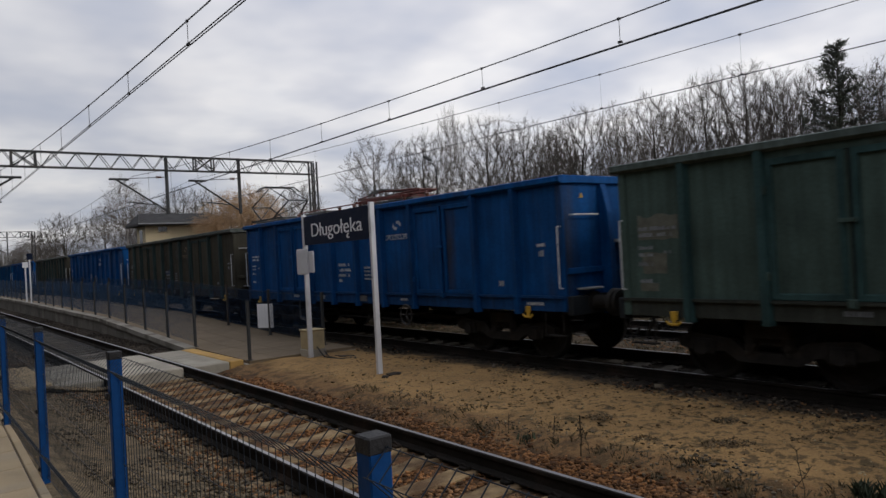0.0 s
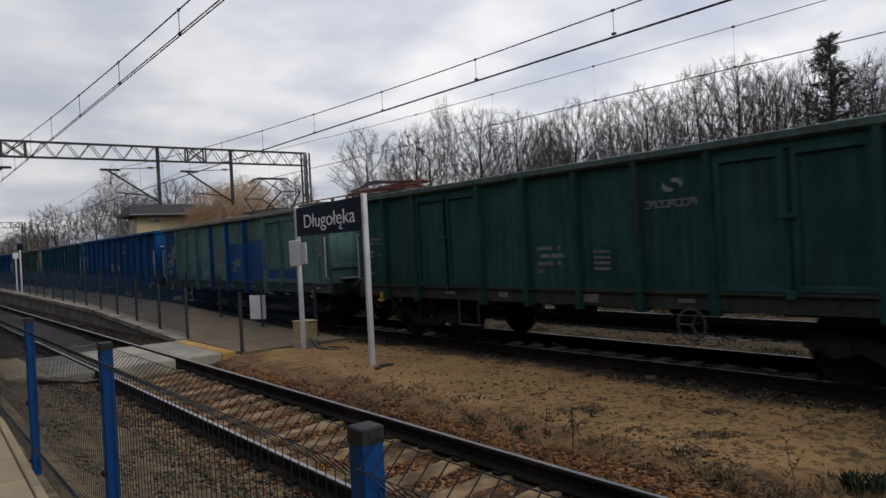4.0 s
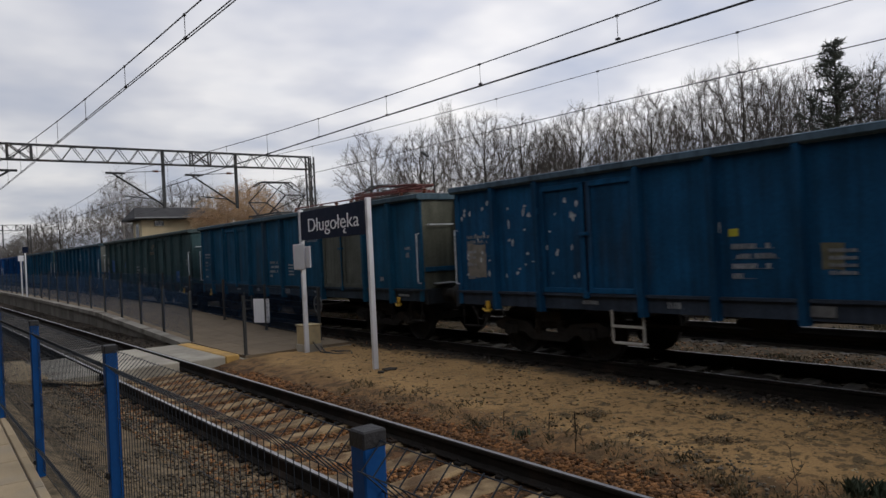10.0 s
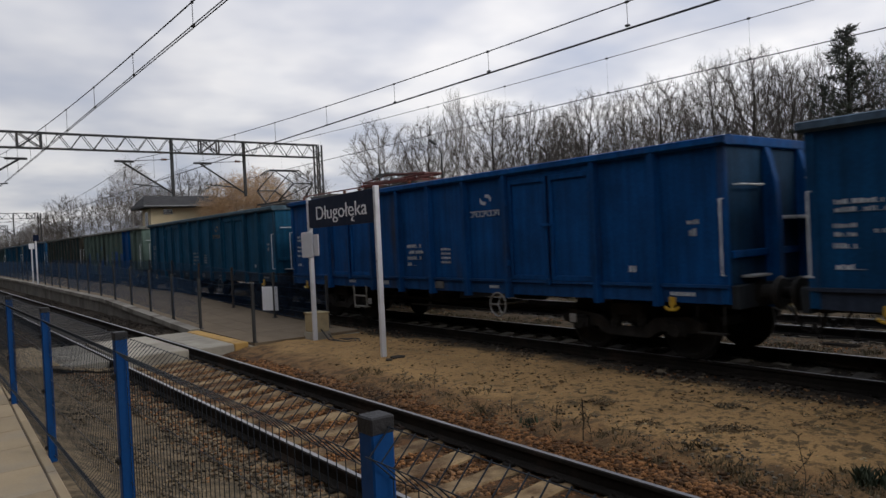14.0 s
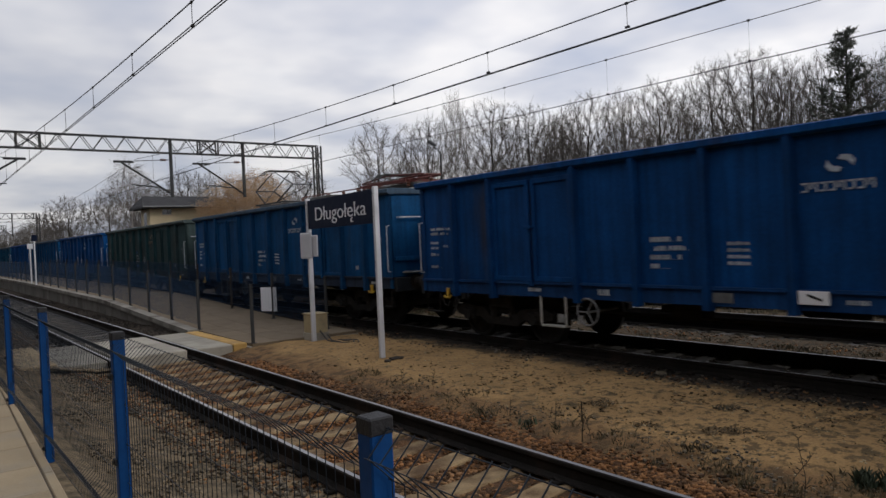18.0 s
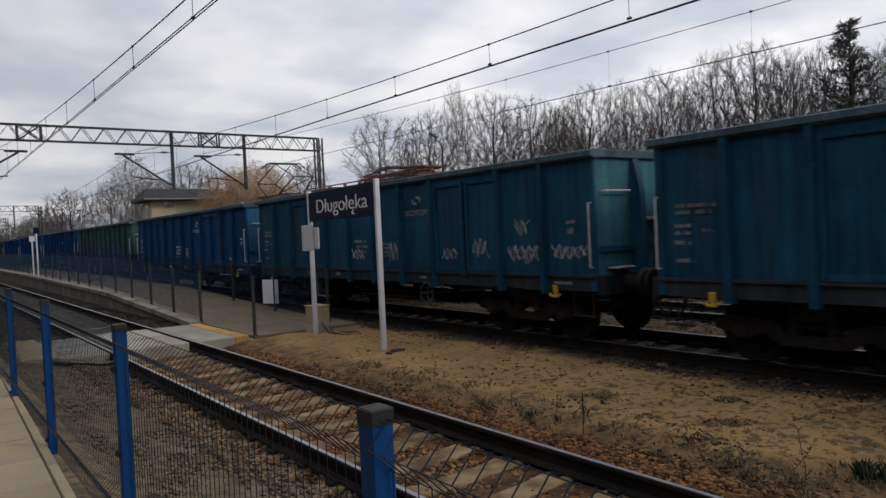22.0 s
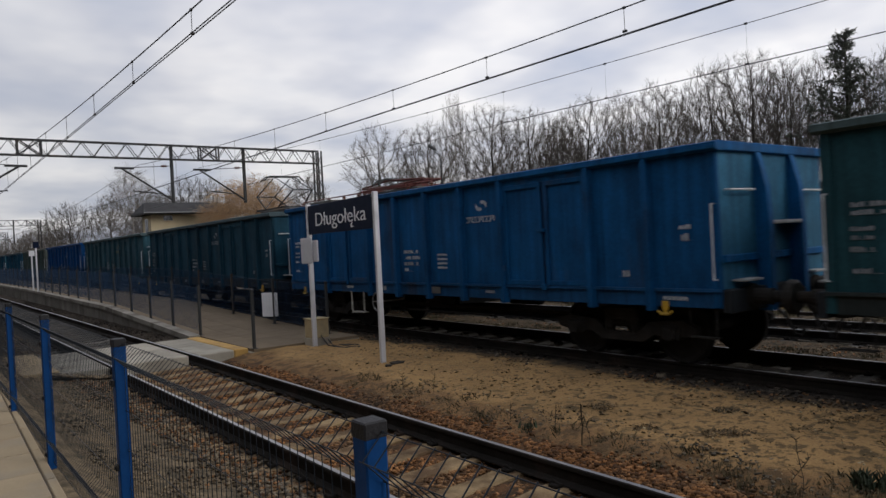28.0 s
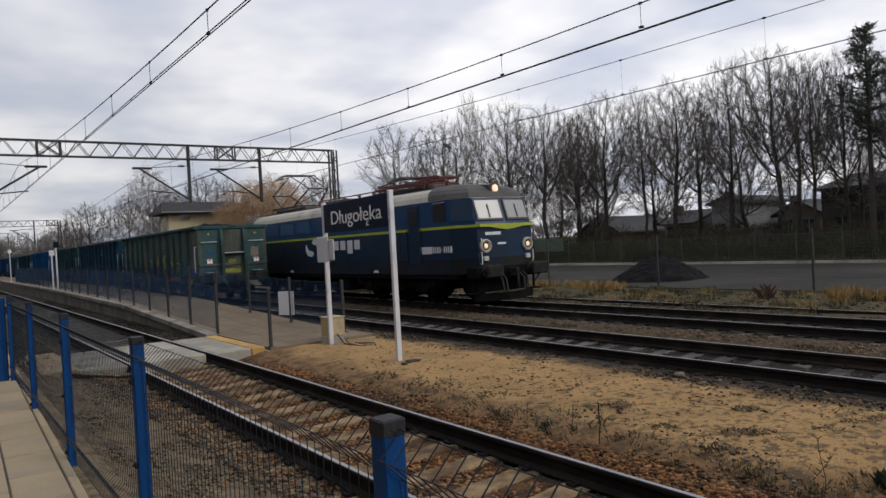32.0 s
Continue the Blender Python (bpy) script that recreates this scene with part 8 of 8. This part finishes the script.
# ---- yard: slag heap, fences ----
def make_yard():
    rng = np.random.default_rng(4)
    n, m = 48, 18
    V, F = [], []
    for j in range(m + 1):
        f = j / m
        for i in range(n):
            a = 2 * np.pi * i / n
            r = 2.15 * (1 - f) * (1 + 0.10 * np.sin(a * 2 + 1) + 0.05 * np.sin(a * 5)) + 0.02
            V.append((r * np.cos(a), r * np.sin(a) * 1.1, 1.36 * f ** 0.95 * (1 - 0.06 * f) + rng.normal(0, 0.025) * (j > 0)))
    for j in range(m):
        for i in range(n):
            F.append((j * n + i, j * n + (i + 1) % n, (j + 1) * n + (i + 1) % n, (j + 1) * n + i))
    F2 = [tuple(range(m * n, m * n + n))]
    h = new("slag_mound", raw("slag_mound", [tuple(map(float, v)) for v in V], F + F2, COAL))
    h.matrix_basis = Matrix.Translation((27.0, 20.5, -0.3))
    tagged(h, "black heap of slag piled on the asphalt yard", "heap")
    fence = thing("wire_fence", "slim dark posts and wire fence along the sidings", "fence")
    for i, y in enumerate((-6.5, -0.6, 5.3, 11.2, 17.1, 23.0, 28.9, 34.8)):
        s = Shape().box(-0.035, 0.035, -0.035, 0.035, -0.3, 1.75, 0.008)
        o = part("post", s, GANTRY, fence, "slim dark fence post", at=(22.5, y, 0))
        if y == 23.0:
            part("brace", Shape().bar((0, 0, 0.9), (0, 1.2, -0.3), 0.06), GANTRY, o, "leaning brace")
    for z in (0.2, 0.7, 1.2, 1.65):
        part("wire", Shape().rod((22.5, -6.5, z), (22.5, 34.8, z), 0.003, sides=4), WIRE, fence)
    far = thing("garden_fence", "green mesh fence behind the asphalt yard", "fence")
    for i in range(24):
        y = -2 + i * 2.5
        part("post", Shape().rod((0, 0, -0.3), (0, 0, 1.5), 0.03, sides=6), GREEN_MESH, far, at=(39.4, y, 0))
        if i < 23:
            V, F = [], []
            for k in range(17):
                for q in ((0, k * 0.15, -0.1, 0.006), ):
                    a = len(V)
                    V += [(0, k * 0.15 - 0.007, -0.2), (0, k * 0.15 + 0.007, -0.2), (0, k * 0.15 + 0.007, 1.4), (0, k * 0.15 - 0.007, 1.4)]
                    F.append((a, a + 1, a + 2, a + 3))
            for z in np.arange(-0.1, 1.45, 0.2):
                a = len(V)
                V += [(0.002, 0, z), (0.002, 2.5, z), (0.002, 2.5, z + 0.014), (0.002, 0, z + 0.014)]
                F.append((a, a + 1, a + 2, a + 3))
            part("mesh_panel", tri_mesh("mesh_panel", V, F, GREEN_MESH), GREEN_MESH, far, at=(39.4, y, 0))
    b = thing("banner", "pale grey-green banner tied to the far fence", "banner", (39.3, 40.0, 0))
    part("sheet", Shape().box(-0.02, 0, -1.6, 1.6, 0.75, 1.75, 0.01), GREEN_MESH, b)
    lamp = thing("street_lamp", "street lamp on a bent pole among the trees", "street lamp", (26.0, 34.0, -0.3))
    part("pole", Shape().rod((0, 0, 0), (0, 0, 7.35), 0.08, 0.05).path([(0, 0, 7.35), (-0.05, 0.12, 7.6), (-0.15, 0.45, 7.85)], 0.035), GANTRY, lamp)
    part("head", Shape().turned(pose(0, 0, 0, 28, 0, 0), -0.25, 0.0, 4.0, 4.75, 6.78, 6.94, 0.05), GANTRY, lamp, "dark lamp head")


make_yard()


# ---- buildings ----
def window(parent, x, y, z, w, h, face, mat=WINDOW):
    """face 'x': on a wall that looks to -x; 'y': to -y."""
    if face == "x":
        o = part("window", Shape().box(x - 0.03, x + 0.05, y - w / 2, y + w / 2, z, z + h), mat, parent)
        part("frame", Shape().box(x - 0.05, x - 0.031, y - w / 2, y + w / 2, z + h * 0.48, z + h * 0.52).box(x - 0.05, x - 0.031, y - 0.03, y + 0.03, z, z + h), GREY_STEEL, o)
        part("sill", Shape().box(x - 0.12, x, y - w / 2 - 0.05, y + w / 2 + 0.05, z - 0.06, z - 0.005), CONCRETE, o)
    else:
        o = part("window", Shape().box(x - w / 2, x + w / 2, y - 0.03, y + 0.05, z, z + h), mat, parent)
        part("frame", Shape().box(x - w / 2, x + w / 2, y - 0.05, y - 0.031, z + h * 0.48, z + h * 0.52).box(x - 0.03, x + 0.03, y - 0.05, y - 0.031, z, z + h), GREY_STEEL, o)
        part("sill", Shape().box(x - w / 2 - 0.05, x + w / 2 + 0.05, y - 0.12, y, z - 0.06, z - 0.005), CONCRETE, o)


def make_station():
    s = thing("station_house", "cream plastered station house with a low dark hipped roof", "house", (0, 0, 0))
    x0, x1, y0, y1 = 19.9, 27.6, 75.0, 78.2
    part("wall", Shape().box(x0, x1, y0, y1, -0.3, 6.45), PLASTER, s, "cream plaster wall")
    sh = Shape()
    e = [(x0 - 0.9, y0 - 0.95), (x1 + 1.2, y0 - 0.95), (x1 + 1.2, y1 + 0.95), (x0 - 0.9, y1 + 0.95)]
    lo = [sh.bm.verts.new((x, y, 6.36)) for x, y in e]
    hi = [sh.bm.verts.new((x, y, 6.58)) for x, y in e]
    ra, rb = sh.bm.verts.new((x0 - 0.2, 76.6, 7.72)), sh.bm.verts.new((x1 - 0.3, 76.6, 7.72))
    sh.bm.faces.new(lo[::-1])
    for i in range(4):
        sh.bm.faces.new((lo[i], lo[(i + 1) % 4], hi[(i + 1) % 4], hi[i]))
    for f in ((hi[0], hi[1], rb, ra), (hi[1], hi[2], rb), (hi[2], hi[3], ra, rb), (hi[3], hi[0], ra)):
        sh.bm.faces.new(f)
    part("roof", sh, ROOF, s, "low dark hipped roof with wide eaves")
    part("gutter", Shape().rod((x0 - 0.9, y0 - 1.0, 6.5), (x1 + 1.2, y0 - 1.0, 6.5), 0.07), GREY_STEEL, s)
    window(s, 21.6, y0, 5.75, 0.9, 0.5, "y")
    for x in (21.0, 23.4, 25.8):
        window(s, x, y0, 1.2, 1.1, 1.6, "y")
    for z in (1.2, 4.4):
        window(s, x0, 76.6, z, 1.1, 1.6, "x")


make_station()


def gable_house(x0, x1, y0, y1, eave, ridge, wall, label, along="y", red=False):
    h = thing("house", label, "house")
    part("wall", Shape().box(x0, x1, y0, y1, -0.3, eave), wall, h)
    if along == "y":
        m = (x0 + x1) / 2
        part("gable", Shape().prism([(x0, eave), (x1, eave), (m, ridge - 0.15)], "y", y0, y1), wall, h)
        s = Shape().prism([(x0 - 0.5, eave - 0.25), (m, ridge), (x1 + 0.5, eave - 0.25), (x1 + 0.5, eave - 0.05), (m, ridge + 0.22), (x0 - 0.5, eave - 0.05)], "y", y0 - 0.4, y1 + 0.4)
    else:
        m = (y0 + y1) / 2
        part("gable", Shape().prism([(y0, eave), (y1, eave), (m, ridge - 0.15)], "x", x0, x1), wall, h)
        s = Shape().prism([(y0 - 0.5, eave - 0.25), (m, ridge), (y1 + 0.5, eave - 0.25), (y1 + 0.5, eave - 0.05), (m, ridge + 0.22), (y0 - 0.5, eave - 0.05)], "x", x0 - 0.4, x1 + 0.4)
    r = part("roof", s, ROOF, h, "dark pitched roof")
    part("chimney", Shape().box(x0 + 2.2, x0 + 2.8, (y0 + y1) / 2 + 1.2, (y0 + y1) / 2 + 1.8, eave, ridge + 0.7, 0.02), BROWN_WALL, r)
    k = max(2, int((y1 - y0) / 3))
    for i in range(k):
        y = y0 + (i + 0.5) * (y1 - y0) / k
        for z in ([0.8, 3.4] if eave > 4.5 else [0.9]):
            window(h, x0, y, z, 1.1, 1.3, "x", BRICK_RED if (red and i == 0 and z < 2) else WINDOW)
    return h


gable_house(60, 70, 50.5, 56, 2.1, 3.6, BROWN_WALL, "low brown house with a pitched roof behind the trees", "x")
gable_house(62, 70, 42.5, 46, 2.6, 3.7, GREY_PLASTER, "grey house with a red garage door behind the trees", "y", True)
gable_house(62, 70, 37.2, 40.4, 4.3, 4.7, GREY_PLASTER, "pale grey two-storey house behind bare trees", "x")
gable_house(66, 74, 32.0, 36.0, 2.8, 3.9, BROWN_WALL, "brown house partly hidden by trunks", "x")
gable_house(56, 68, 3, 27.0, 4.5, 5.5, DARK_WALL, "long dark building behind the conifers", "y")


def make_hedge():
    """Dense low scrub behind the yard fence."""
    rng = np.random.default_rng(9)
    V, F = [], []
    k = 95000
    x, y = rng.uniform(40.2, 49, k), rng.uniform(-4, 66, k)
    z0 = rng.uniform(0, 1.0, k) ** 1.6 * (1.75 + 0.75 * np.sin(y * 0.9) * np.cos(y * 0.37 + 1))
    d = rng.normal(0, 1, (k, 3))
    d[:, 2] = np.abs(d[:, 2]) + 0.5
    d /= np.linalg.norm(d, axis=1, keepdims=True)
    ln = rng.uniform(0.2, 0.6, k)
    p = np.stack([x, y, ground_height(x, y) + z0], 1)
    s = np.cross(d, rng.normal(0, 1, (k, 3)))
    s /= np.linalg.norm(s, axis=1, keepdims=True) + 1e-9
    V = np.stack([p - s * 0.02, p + s * 0.02, p + d * ln[:, None]], 1).reshape(-1, 3)
    F = np.arange(k * 3).reshape(-1, 3)
    tagged(new("scrub", tri_mesh("scrub", V, F, SCRUB)), "tangled brown leafless scrub behind the yard fence", "scrub", kind="stuff")


make_hedge()


def make_treeline():
    """Far woods round the horizon."""
    rng = np.random.default_rng(19)
    k = 60000
    a = rng.uniform(0, 2 * np.pi, k)
    r = rng.uniform(330, 420, k)
    top = 7 + 4 * np.sin(a * 9) * np.cos(a * 23 + 1) + 2.5 * np.sin(a * 61)
    z = rng.uniform(0, 1, k) ** 0.8 * top
    p = np.stack([r * np.cos(a), r * np.sin(a), z], 1)
    d = rng.normal(0, 0.5, (k, 3))
    d[:, 2] = np.abs(d[:, 2]) + 1
    d /= np.linalg.norm(d, axis=1, keepdims=True)
    s = np.stack([-np.sin(a), np.cos(a), np.zeros(k)], 1) * rng.uniform(0.1, 0.35, k)[:, None]
    V = np.stack([p - s, p + s, p + d * rng.uniform(1.5, 4, k)[:, None]], 1).reshape(-1, 3)
    tagged(new("far_woods", tri_mesh("far_woods", V, np.arange(k * 3).reshape(-1, 3), TWIG)), "grey-brown leafless woods on the horizon", "woods", kind="stuff")


make_treeline()


# ---- what moves ----
def motions():
    spin = 15.985 / 0.46
    for w, number in WAGONS:
        walk(w, [(t, pose(9.85, wagon_y(number, t), 0)) for t, _ in DRIFT])
        # the wheels turn while the wagon rolls past the viewer
        mid = (-7.0 - PITCH * number) / 15.985
        a, b = max(0.0, mid - 0.7), min(32.0, mid + 1.3)
        if b - a < 0.3:
            continue
        steps = [a + i / FPS for i in range(int((b - a) * FPS) + 1)]
        for o in w.children_recursive:
            if o.name.split(".")[0] == "wheelset":
                at = o.location.copy()
                rows = [(t, pose(*at, -math.degrees(spin * (t - a)) % 360, 0, 0)) for t in steps]
                if a > 0.1:
                    rows.insert(0, (0.0, pose(*at)))
                if b < 31.9:
                    rows.append((32.0, rows[-1][1]))
                walk(o, rows)


motions()
